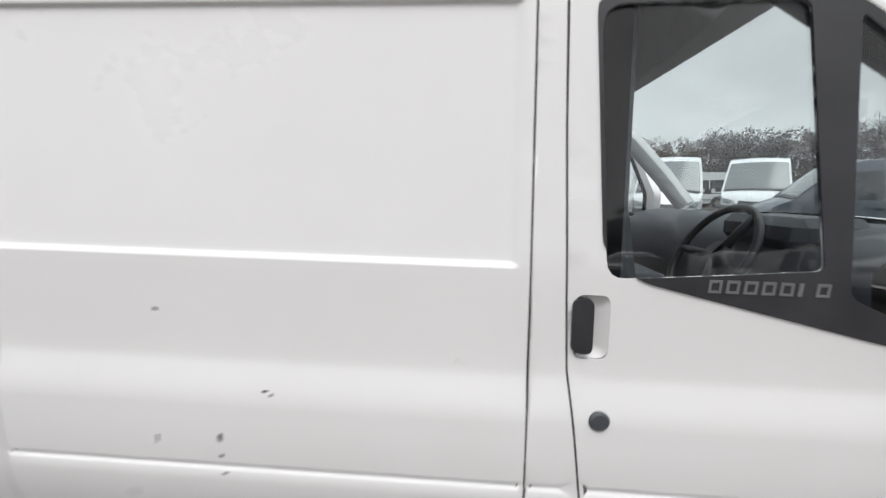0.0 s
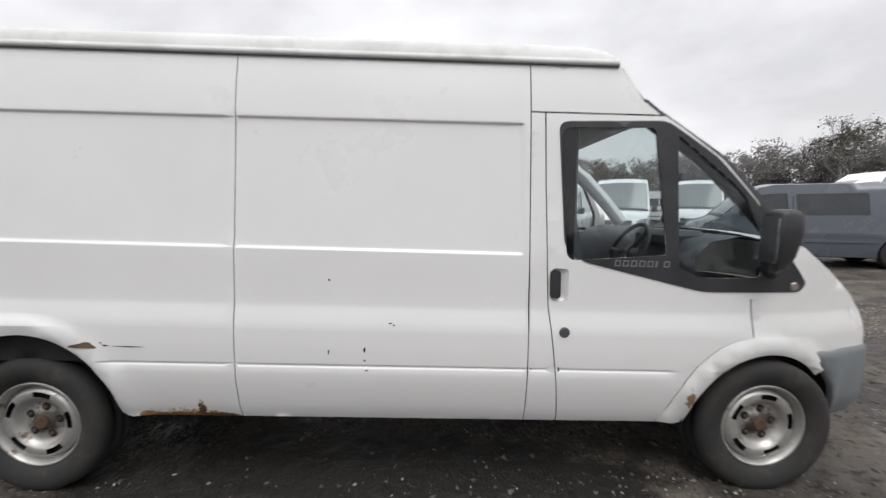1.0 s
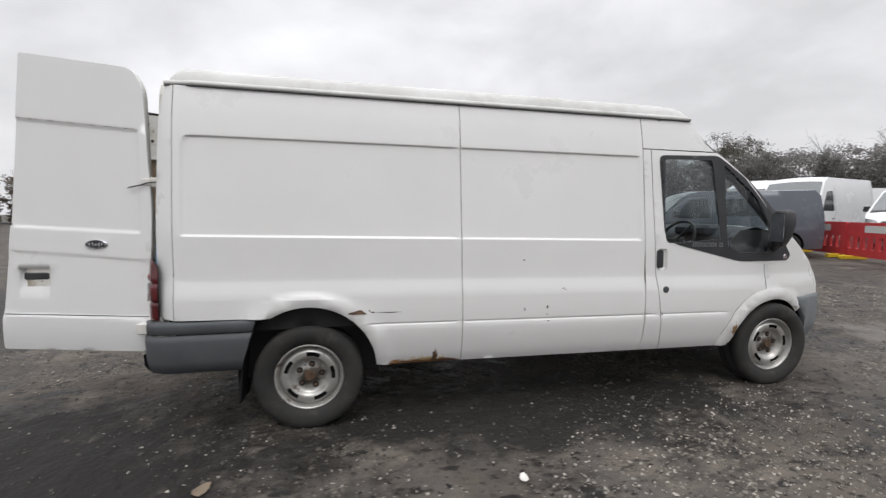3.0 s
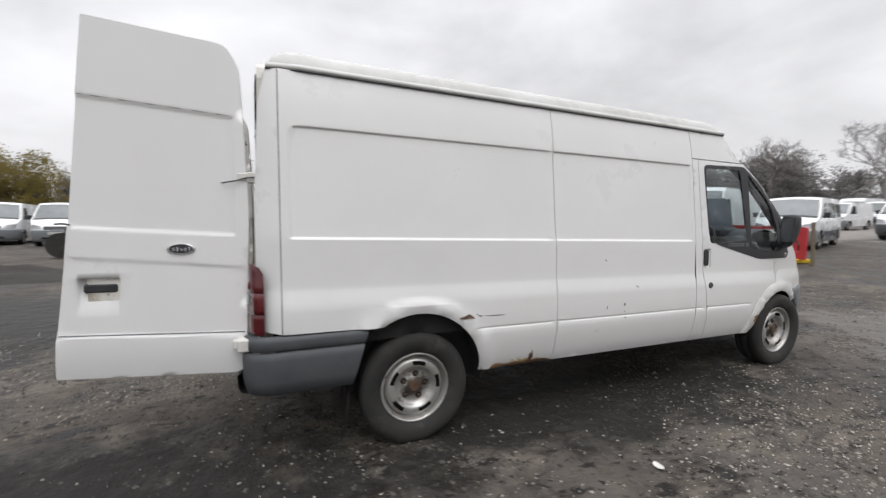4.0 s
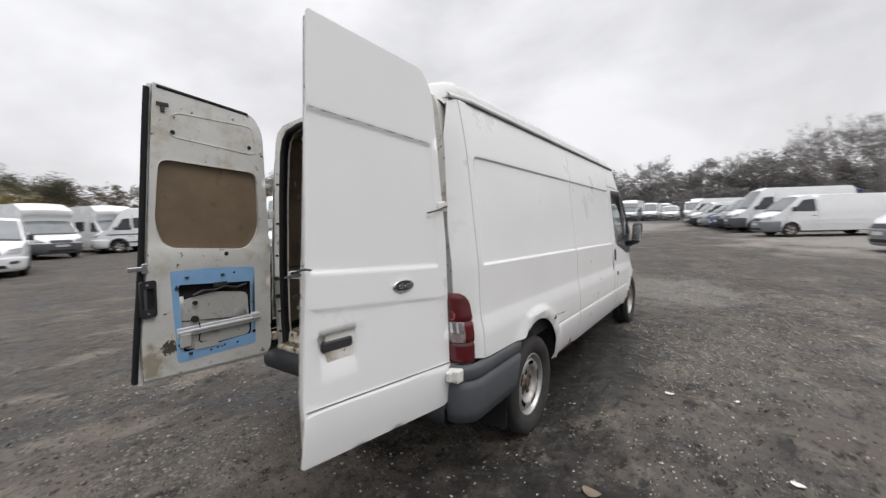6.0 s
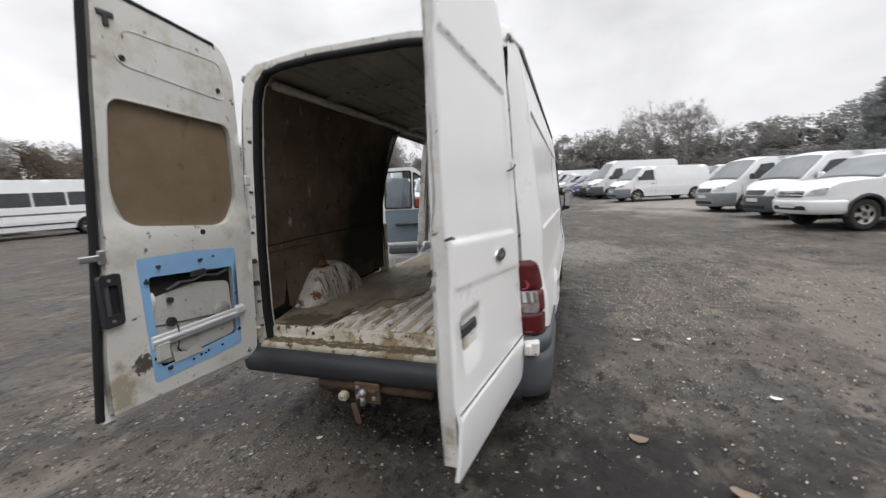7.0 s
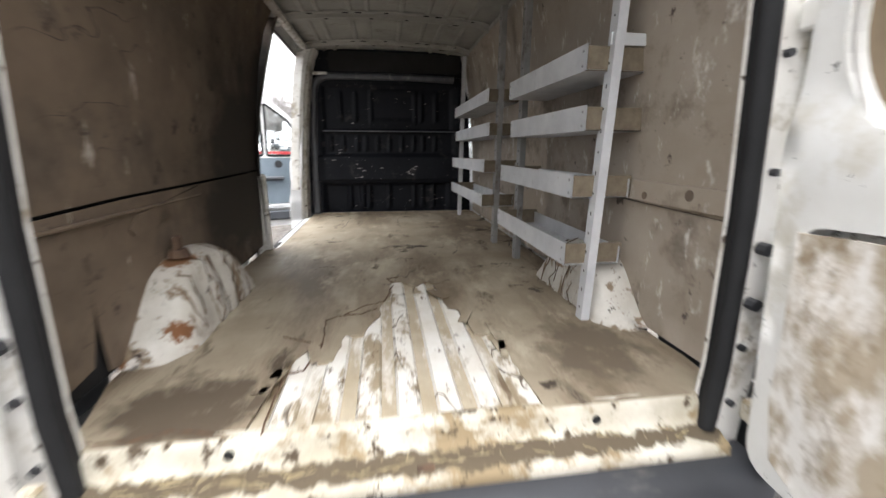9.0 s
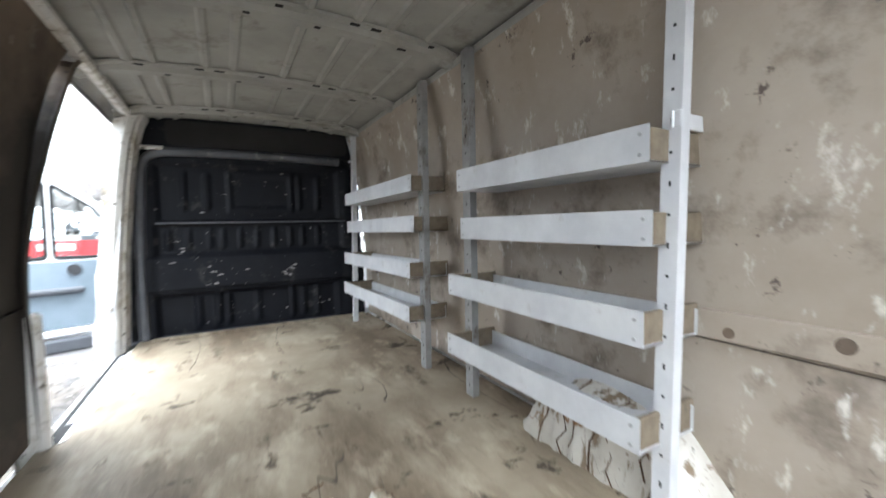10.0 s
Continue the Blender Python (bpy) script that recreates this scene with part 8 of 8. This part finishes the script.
# white crew minibus near the barriers
vehicle("crew_van", "parked_van", "white crew van with dark side windows and dark lower panels", M_CARWHITE, M_CARGREY, at(18.9, 6.35, 195), skirt=M_CARNAVY)


def dropside_truck(m):
    """A cab with a flat tipper body and front board."""
    t = vehicle("mid_van", "dropside_truck", "white dropside truck with grey bumper facing the van", M_CARWHITE, M_GREYPL, m, "truck")
    part("load_bed", boxes(((-4.2, -1.02, 0.95), (-0.1, 1.02, 1.08)), ((-4.2, -1.05, 1.08), (-0.1, -1.00, 1.5)), ((-4.2, 1.00, 1.08), (-0.1, 1.05, 1.5)), bevel=0.01), M_RACK, t)
    part("headboard", boxes(((-0.2, -1.02, 1.08), (-0.1, 1.02, 2.45)), bevel=0.01), M_CARWHITE, t)
    return t


dropside_truck(at(27.3, 5.6, 183))


# ---- plastic road barriers ----
def barrier(m, label):
    b = thing("road_barrier", label, "barrier", m, "barriers in a line")
    holes = [rounded([(-0.82 + k * 0.235, 0.30), (-0.70 + k * 0.235, 0.30), (-0.70 + k * 0.235, 0.62), (-0.82 + k * 0.235, 0.62)], 0.03) for k in range(8)]
    part("panel", slab(rounded([(-1.0, 0.10), (1.0, 0.10), (1.0, 1.0), (-1.0, 1.0)], 0.05), holes, lambda u, v, t=0.0: Vector((u, 0.03 - t, v)), 0.06), M_REDPL, b)
    part("reflective_board", slab(rounded([(-0.45, 0.74), (0.45, 0.74), (0.45, 0.92), (-0.45, 0.92)], 0.02), [], lambda u, v, t=0.0: Vector((u, 0.036 - t, v)), 0.072), BAR_WHITE, b)
    for x in (-0.8, 0.8):
        part("foot", boxes(((x - 0.08, -0.30, 0.0), (x + 0.08, 0.30, 0.11)), bevel=0.02), M_YELLOW, b)
    return b


b0 = barrier(at(13.75, 5.9, 68), "red plastic road barrier with yellow feet")
copy_thing(b0, at(13.0, 4.0, 68))
copy_thing(b0, at(14.6, 7.8, 70))
post_ob = thing("timber_post", "pale timber post leaning by the barrier", "post", at(12.3, 2.75, 20))
bm = bmesh.new()
rod(bm, (0, 0, 0), (0.1, 0.05, 1.15), 0.05, 0.045, 8)
part("shaft", bm, M_WOOD, post_ob)

# ---- yellow machine attachment and soil heap ----
dig = thing("yellow_grab", "yellow steel machine attachment standing in front of vans", "machine", at(-6.1, 13.6, 8))
part("bucket", slab(rounded([(-0.05, 0.52), (1.25, 0.50), (1.25, 0.98), (0.9, 1.05), (-0.05, 0.92)], 0.05), [], lambda u, v, t=0.0: Vector((u, 0.0 + t, v)), 0.7), M_YELLOW, dig, "yellow painted steel box")
part("jaw", slab([(-1.05, 0.50), (-0.55, 0.50), (-0.38, 1.20), (-0.62, 1.18), (-1.05, 0.95)], [], lambda u, v, t=0.0: Vector((u, -0.05 + t, v)), 0.5), M_YELLOW, dig)
part("arm", boxes(((-0.55, 0.2, 0.45), (0.1, 0.5, 0.62)), ((0.62, -0.05, 1.02), (0.86, 0.2, 1.25)), bevel=0.03), M_BLACKPL, dig)
part("skid", boxes(((-0.9, -0.1, 0.0), (1.3, 0.05, 0.42)), ((-0.9, 0.6, 0.0), (1.3, 0.75, 0.42)), ((-0.9, 0.05, 0.3), (1.3, 0.6, 0.48)), bevel=0.04), M_BLACKPL, dig)
bm = bmesh.new()
rod(bm, (-1.25, 0.1, 0.42), (-1.25, 0.45, 0.42), 0.42, None, 20)
part("drum", bm, M_TYRE, dig)
part("bar_mark", boxes(((0.45, -0.004, 0.66), (0.72, 0.002, 0.74)), bevel=0.0), M_BLACKPL, dig)
bm = bmesh.new()
N1, N2 = 26, 12
rows = []
for i in range(N2 + 1):
    r = i / N2
    rows.append([(1.5 * r * math.cos(2 * math.pi * k / N1) * 1.35, 1.2 * r * math.sin(2 * math.pi * k / N1), -0.03 + 0.42 * (1 - r) ** 1.1 * (1 + 0.5 * noise.noise(Vector((3 * r * math.cos(2 * math.pi * k / N1), 3 * r * math.sin(2 * math.pi * k / N1), 2))))) for k in range(N1 + 1)])
loft(bm, rows)
heap = part("soil_mound", bm, M_SOIL, None, smooth=True)
heap.location = (-6.6, 8.4, 0)
tagged(heap, "low heap of dark soil dumped on the yard", "soil heap")

# lamp column among the far vehicles
pole = thing("street_lamp", "slender grey lamp column beyond the vehicles", "street lamp", at(38.3, -19.2, 0))
bm = bmesh.new()
rod(bm, (0, 0, 0), (0, 0, 5.4), 0.09, 0.05, 8)
part("column", bm, M_CARGREY, pole)
part("lamp_head", boxes(((-0.12, -0.35, 5.35), (0.12, 0.15, 5.5)), bevel=0.03), M_CARGREY, pole)

# ---- trees ----
def leaf_mat(name, c1, c2):
    m = surf(name, c1, c2, 0.5, 0.8, 0.9, contrast=(0.3, 0.7))
    n, l = m.node_tree.nodes, m.node_tree.links
    b, tr, mx = n["Principled BSDF"], n.new("ShaderNodeBsdfTranslucent"), n.new("ShaderNodeMixShader")
    l.new(b.inputs["Base Color"].links[0].from_socket, tr.inputs[0])
    mx.inputs[0].default_value = 0.45
    l.new(b.outputs[0], mx.inputs[1])
    l.new(tr.outputs[0], mx.inputs[2])
    l.new(mx.outputs[0], n["Material Output"].inputs[0])
    return m


M_BARK = surf("bark", (0.055, 0.045, 0.038), (0.085, 0.072, 0.062), 2, 0.9)
M_TWIG = surf("bare_twigs", (0.21, 0.195, 0.185), (0.27, 0.25, 0.24), 1, 0.9)
# far grey-brown and conifer leaves are paled: haze is put into their colour
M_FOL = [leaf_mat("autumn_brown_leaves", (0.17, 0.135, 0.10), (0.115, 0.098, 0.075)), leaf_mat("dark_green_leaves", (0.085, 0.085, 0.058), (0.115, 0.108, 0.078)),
         leaf_mat("yellow_green_leaves", (0.28, 0.22, 0.055), (0.16, 0.135, 0.05)), leaf_mat("haze_paled_leaves", (0.29, 0.277, 0.268), (0.235, 0.224, 0.217)),
         leaf_mat("haze_paled_conifer_green", (0.25, 0.266, 0.262), (0.30, 0.314, 0.31)), leaf_mat("russet_bush", (0.26, 0.16, 0.11), (0.18, 0.12, 0.09))]


class Bits:
    """Collects many small leaves and twigs, and makes one mesh of them."""

    def __init__(self):
        self.v, self.f, self.n = [], [], 0

    def add(self, verts, faces):
        self.v.append(verts)
        self.f += (faces + self.n).tolist()
        self.n += len(verts)

    def leaves(self, c, s, rng):
        k = len(c)
        a = rng.normal(size=(k, 3))
        a /= np.linalg.norm(a, axis=1, keepdims=True) + 1e-6
        b = np.cross(a, rng.normal(size=(k, 3)))
        b /= np.linalg.norm(b, axis=1, keepdims=True) + 1e-6
        s = np.asarray(s).reshape(-1, 1)
        vs = np.stack([c + s * (p * a + q * b) * rng.uniform(0.7, 1.2, (k, 1)) for p, q in ((-1, -0.35), (0.25, -0.6), (1, 0.15), (-0.2, 0.6))], 1).reshape(-1, 3)
        self.add(vs, np.arange(4 * k).reshape(-1, 4))

    def twigs(self, p0, p1, r0, r1, n=3):
        p0, p1 = np.atleast_2d(np.asarray(p0, float)), np.atleast_2d(np.asarray(p1, float))
        k = len(p0)
        d = p1 - p0
        d /= np.linalg.norm(d, axis=1, keepdims=True) + 1e-9
        s = np.cross(d, np.array((0.31, 0.9, 0.22)))
        s /= np.linalg.norm(s, axis=1, keepdims=True) + 1e-9
        t = np.cross(d, s)
        an = 2 * math.pi * np.arange(n) / n
        ring = np.cos(an)[None, :, None] * s[:, None] + np.sin(an)[None, :, None] * t[:, None]
        vs = np.concatenate([p0[:, None] + r0 * ring, p1[:, None] + r1 * ring], 1).reshape(-1, 3)
        one = np.array([(i, (i + 1) % n, n + (i + 1) % n, n + i) for i in range(n)])
        self.add(vs, (one[None] + 2 * n * np.arange(k)[:, None, None]).reshape(-1, 4))

    def mesh(self, name, mat, parent=None):
        me = bpy.data.meshes.new(name)
        me.from_pydata(np.concatenate(self.v).tolist(), [], self.f)
        me.materials.append(mat)
        ob = new(name, me)
        if parent is not None:
            ob.parent = parent
        return ob


def grow(bits, tips, p, d, length, r, depth, rng, spread=0.55, up=0.12):
    q = p + d * length
    bits.twigs(p, q, r, r * 0.68, 5 if r > 0.06 else 3)
    if depth == 0:
        tips.append(q)
        return
    for _ in range(rng.integers(2, 4)):
        e = d + spread * rng.normal(size=3) + np.array((0, 0, up))
        e /= np.linalg.norm(e)
        grow(bits, tips, q - d * length * rng.uniform(0, 0.35), e, length * rng.uniform(0.62, 0.85), r * 0.62, depth - 1, rng, spread, up)


def bare_tree(x, y, h, seed, label, depth=6, leaves=0, fol=None, group="bare trees"):
    rng = np.random.default_rng(seed)
    t = thing("tree", label, "tree", pose(x, y, ground_rise(x) - 0.1), group)
    bits, tips = Bits(), []
    trunk = h * 0.24
    bits.twigs((0, 0, 0), (0.1, 0.05, trunk), h * 0.022, h * 0.017, 8)
    for k in range(5):
        d = rng.normal(size=3) * (0.36, 0.36, 0.1) + np.array((0, 0, 0.85))
        d /= np.linalg.norm(d)
        grow(bits, tips, np.array((0.1, 0.05, trunk * rng.uniform(0.75, 1.0))), d, h * 0.21, h * 0.010, depth - 1, rng, 0.42, 0.10)
    bits.mesh("trunk", M_TWIG, t)
    tp = np.array(tips)
    bits = Bits()
    k = len(tips) * 5
    c = tp[rng.integers(len(tips), size=k)]
    e = rng.normal(size=(k, 3)) + (0, 0, 0.3)
    bits.twigs(c, c + e / np.linalg.norm(e, axis=1, keepdims=True) * h * rng.uniform(0.02, 0.06, (k, 1)), 0.014, 0.006)
    if leaves:
        c = tp[rng.integers(len(tips), size=leaves)] + rng.normal(size=(leaves, 3)) * h * 0.03
        bits.leaves(c, rng.uniform(0.07, 0.20, leaves), rng)
    bits.mesh("crown", fol or M_TWIG, t)
    return t


def cloud(lobes, count, rng):
    idx = rng.integers(len(lobes), size=count)
    c = np.array([l[0] for l in lobes])[idx]
    r = np.array([l[1] for l in lobes])[idx]
    d = rng.normal(size=(count, 3))
    d /= np.linalg.norm(d, axis=1, keepdims=True)
    return c + d * (r * rng.uniform(0.45, 1.12, count))[:, None] * (1, 1, 0.8)


def leafy_tree(x, y, h, w, seed, fol, label, count=16000):
    rng = np.random.default_rng(seed)
    t = thing("tree", label, "tree", pose(x, y, ground_rise(x) - 0.1), "trees round the yard")
    bits, tips = Bits(), []
    bits.twigs((0, 0, 0), (0, 0, h * 0.4), h * 0.03, h * 0.02, 7)
    for k in range(6):
        d = rng.normal(size=3) * (0.6, 0.6, 0.2) + np.array((0, 0, 0.8))
        grow(bits, tips, np.array((0, 0, h * rng.uniform(0.2, 0.4))), d / np.linalg.norm(d), h * 0.2, h * 0.012, 2, rng)
    bits.mesh("trunk", M_BARK, t)
    bits = Bits()
    lobes = [(np.array((rng.uniform(-0.5, 0.5) * w, rng.uniform(-0.5, 0.5) * w, h * rng.uniform(0.2, 0.84))), w * rng.uniform(0.16, 0.36)) for _ in range(26)]
    bits.leaves(cloud(lobes, count, rng), rng.uniform(0.05, 0.13, count) * h / 9, rng)
    bits.mesh("crown", fol, t)
    return t


def woodland(name, ring, seed, fol, heights, label, per=800, size=0.42, bare=0.25, cone=0.0):
    """A belt of far wood: trunks, twigs and thousands of leaf clumps as one thing."""
    rng = np.random.default_rng(seed)
    bits = Bits()
    for x, y in ring:
        h = rng.uniform(*heights)
        z0 = ground_rise(x) - 0.3
        w = h * rng.uniform(0.26, 0.42)
        bits.twigs((x, y, z0), (x, y, z0 + h * 0.6), 0.18, 0.08, 5)
        naked = rng.uniform() < bare
        if naked:
            k = 160
            a = np.stack([np.full(k, x), np.full(k, y), z0 + h * rng.uniform(0.2, 0.75, k)], 1)
            e = rng.normal(size=(k, 3)) * (1, 1, 0.5) + (0, 0, 0.9)
            e *= h * 0.34 / np.linalg.norm(e, axis=1, keepdims=True) * rng.uniform(0.4, 1, (k, 1))
            bits.twigs(a, a + e, 0.04, 0.012)
            for _ in range(3):
                s0 = a + e * rng.uniform(0.4, 1.0, (k, 1))
                bits.twigs(s0, s0 + (rng.normal(size=(k, 3)) + (0, 0, 0.3)) * h * 0.05, 0.02, 0.008)
        lobes = [(np.array((x + rng.uniform(-0.6, 0.6) * w, y + rng.uniform(-0.6, 0.6) * w, z0 + h * (rng.uniform(0.08, 0.88) if not naked else rng.uniform(0.05, 0.5)))), w * rng.uniform(0.14, 0.42)) for _ in range(26)]
        if rng.uniform() < cone:
            lobes = []
            for k in range(26):
                g, a = rng.uniform() ** 1.4, rng.uniform(0, 6.28)
                q = 0.55 * w * (1.0 - g)
                lobes.append((np.array((x + q * math.cos(a), y + q * math.sin(a), z0 + h * (0.08 + 0.90 * g))), w * (0.17 + 0.25 * (1 - g))))
        cnt = per // (2 if naked else 1)
        bits.leaves(cloud(lobes, cnt, rng), rng.uniform(0.4, 1.0, cnt) * size, rng)
    return tagged(bits.mesh(name, fol), label, "woodland", kind="stuff")


def belt(a0, a1, r, n, seed, jit=5):
    rng = np.random.default_rng(seed)
    return [((r + rng.uniform(-jit, jit)) * math.cos(radians(a)), (r + rng.uniform(-jit, jit)) * math.sin(radians(a))) for a in np.linspace(a0, a1, n)]


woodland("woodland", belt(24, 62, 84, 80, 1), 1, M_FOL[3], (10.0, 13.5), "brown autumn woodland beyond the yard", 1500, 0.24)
woodland("woodland", belt(2, 30, 98, 54, 2), 2, M_FOL[3], (7.5, 11.0), "woodland beyond the yard, paled by haze", 1500, 0.26, 0.35)
woodland("woodland", belt(-42, 2, 96, 84, 3), 3, M_FOL[3], (9.0, 13.5), "mixed woodland beyond the yard, greyed by haze", 1500, 0.28, 0.3)
woodland("woodland", belt(-75, -30, 88, 84, 4), 4, M_FOL[4], (11.0, 16.0), "tall conifers beyond the yard, paled by haze", 3000, 0.30, 0.0, 0.6)
woodland("woodland", belt(60, 130, 74, 76, 5), 5, M_FOL[0], (6.5, 9.5), "low autumn woodland beyond the yard", 1300, 0.22, 0.35)
woodland("woodland", belt(130, 290, 90, 80, 6), 6, M_FOL[0], (8, 13), "autumn woodland behind the yard", 350, 0.45, 0.3)
woodland("hedge", belt(40, 130, 64, 60, 7, 2), 7, M_FOL[1], (2.5, 4.2), "dark hedge along the yard's edge", 1000, 0.15, 0.0)
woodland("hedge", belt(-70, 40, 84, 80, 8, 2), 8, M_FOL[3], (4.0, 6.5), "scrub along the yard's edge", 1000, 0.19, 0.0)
woodland("woodland", belt(-47, -38, 78, 9, 9, 3), 9, M_FOL[5], (7, 10), "russet bushes before the conifers", 1600, 0.22, 0.0)
leafy_tree(-6.3, 44.0, 9.0, 5.0, 31, M_FOL[1], "dark green tree behind parked vans")
leafy_tree(-11.5, 43.0, 8.0, 4.6, 32, M_FOL[2], "tree with yellowing green leaves")
leafy_tree(-3.0, 47.5, 6.5, 4.0, 33, M_FOL[1], "dark green tree behind parked vans")
leafy_tree(1.8, 42.0, 5.2, 6.5, 34, M_FOL[2], "low yellow-green willow behind parked vans")
leafy_tree(-24.0, 48.0, 9.0, 6.0, 35, M_FOL[2], "yellow-green willow at the yard's edge")
leafy_tree(6.5, 52.0, 7.5, 4.5, 36, M_FOL[1], "dark tree behind parked vans")
leafy_tree(24.5, 53.5, 9.0, 5.0, 37, M_FOL[0], "brown autumn tree behind the minibuses")
bare_tree(69.3, 22.3, 15.5, 41, "tall bare spreading tree beyond the yard", group="bare trees")
bare_tree(56.3, 28.0, 12.5, 42, "slender bare tree beyond the yard", group="bare trees")
bare_tree(58.7, 52.3, 16.0, 43, "tall dark pine-like tree with sparse crown", 6, 1600, M_FOL[1], group="bare trees")
bare_tree(75.1, 17.5, 12.0, 44, "tall bare tree above the far vans", group="bare trees")
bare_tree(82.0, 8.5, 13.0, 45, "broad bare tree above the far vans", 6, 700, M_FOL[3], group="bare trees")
bare_tree(1.5, 62.0, 13.0, 46, "pale bare tree behind dark green trees", group="bare trees")
bare_tree(-15.0, 64.0, 11.0, 47, "bare tree at the yard's edge", group="bare trees")
bare_tree(-21.0, 62.0, 11.0, 48, "bare tree at the yard's edge", group="bare trees")
bare_tree(80.0, -15.0, 17.0, 49, "tall bare tree in the far woods", group="bare trees")
bare_tree(82.0, -21.0, 17.0, 50, "tall bare tree in the far woods", group="bare trees")
bare_tree(22.0, 55.0, 11.0, 51, "bare tree behind the minibuses", group="bare trees")

# ---- loose stones and litter ----
def stones(name, n, seed, area, size, mat, label, dens=None):
    rng = np.random.default_rng(seed)
    V, F = [], []
    base = [(1, 0, 0), (-1, 0, 0), (0, 1, 0), (0, -1, 0), (0, 0, 1), (0, 0, -1)]
    tri = [(0, 2, 4), (2, 1, 4), (1, 3, 4), (3, 0, 4), (2, 0, 5), (1, 2, 5), (3, 1, 5), (0, 3, 5)]
    made = 0
    while made < n:
        x, y = rng.uniform(area[0], area[1]), rng.uniform(area[2], area[3])
        if dens is not None and rng.uniform() > dens(x, y):
            continue
        made += 1
        s = size[0] + (size[1] - size[0]) * rng.uniform() ** 3
        k = len(V)
        a = rng.uniform(0, 6.28)
        z = ground_z(x, y) + 0.15 * s
        sc = s * rng.uniform(0.6, 1.3, 3) * (1, 1, 0.6)
        for b in base:
            p = np.array(b) * sc + rng.normal(size=3) * s * 0.14
            V.append((x + p[0] * math.cos(a) - p[1] * math.sin(a), y + p[0] * math.sin(a) + p[1] * math.cos(a), z + p[2]))
        F += [tuple(k + i for i in t) for t in tri]
    me = bpy.data.meshes.new(name)
    me.from_pydata(V, [], F)
    me.materials.append(mat)
    return tagged(new(name, me), label, "gravel", kind="stuff")


def patchy(x, y):
    v = 0.5 + 0.9 * noise.fractal(Vector((x * 0.45, y * 0.45, 9.0)), 1.0, 2.0, 3)
    v += 0.55 * math.exp(-((x - 2.2) ** 2 / 3.0 + (y + 2.1) ** 2 / 0.5)) + 0.5 * math.exp(-((x - 5.2) ** 2 / 5 + (y + 3.2) ** 2 / 1.5))
    v *= 1 - 0.75 * math.exp(-((x + 1.7) ** 2 / 1.8 + (y + 1.5) ** 2 / 1.4))
    v += 0.75 * math.exp(-((x - 0.8) ** 2 / 6 + (y + 3.9) ** 2 / 2.0))
    v *= 1 - 0.7 * math.exp(-((x + 1.5) ** 2 / 1.0 + y ** 2 / 1.4))
    if -0.85 < y < 0.85 and -0.7 < x < 4.3:
        v *= 0.35
    return min(1.0, max(0.04, v)) ** 2


M_STONE = surf("pale_gravel_stones", (0.46, 0.43, 0.38), (0.13, 0.115, 0.10), 9, 0.85, 0.95)
M_STONED = surf("dark_gravel_stones", (0.055, 0.05, 0.046), (0.10, 0.092, 0.083), 6, 0.85, 0.95)
stones("gravel", 34000, 61, (-4.5, 9.5, -6.0, 2.8), (0.003, 0.013), M_STONE, "pale loose gravel scattered over the mud", patchy)
stones("gravel", 16000, 62, (-5.0, 9.5, -6.0, 3.2), (0.005, 0.022), M_STONED, "dark loose gravel and clods on the mud")


def flake(name, x, y, s, mat, label, cat, seed, curl=0.3):
    rng = np.random.default_rng(seed)
    poly = [(s * rng.uniform(0.7, 1.1) * math.cos(2 * math.pi * k / 9) * 1.4, s * rng.uniform(0.6, 1.0) * math.sin(2 * math.pi * k / 9)) for k in range(9)]
    ob = part(name, sheet(poly, [], lines(-s, s, s * 0.6), lines(-s, s, s * 0.6), lambda u, v, t=0.0: Vector((u, v, 0.006 + curl * (u * u + 0.5 * v * v) / s - t)), 0.002, s * 0.5), mat)
    ob.matrix_basis = pose(x, y, ground_z(x, y) + 0.004, 0, 0, rng.uniform(0, 360))
    return tagged(ob, label, cat)


M_PAPER = surf("dirty_white_paper", (0.70, 0.69, 0.66), (0.60, 0.58, 0.54), 9, 0.8)
M_CARD = surf("sodden_cardboard", (0.21, 0.165, 0.12), (0.16, 0.125, 0.09), 6, 0.85)
flake("litter", 1.23, -1.70, 0.030, M_PAPER, "crumpled scrap of white paper on gravel", "litter", 1, 0.15)
flake("litter", 0.25, -2.43, 0.028, M_PAPER, "torn white scrap on gravel", "litter", 5, 0.15)
flake("litter", -0.44, -1.48, 0.045, M_CARD, "flattened scrap of brown cardboard on mud", "litter", 3, 0.1)
flake("litter", -0.78, -1.90, 0.045, M_CARD, "curled brown leaf of cardboard on gravel", "litter", 4, 0.12)
flake("litter", 1.36, -2.18, 0.020, M_PAPER, "small scrap of white paper on mud", "litter", 2, 0.15)
flake("litter", -0.91, 0.405, 0.016, M_PAPER, "small white scrap behind the van", "litter", 6, 0.2)
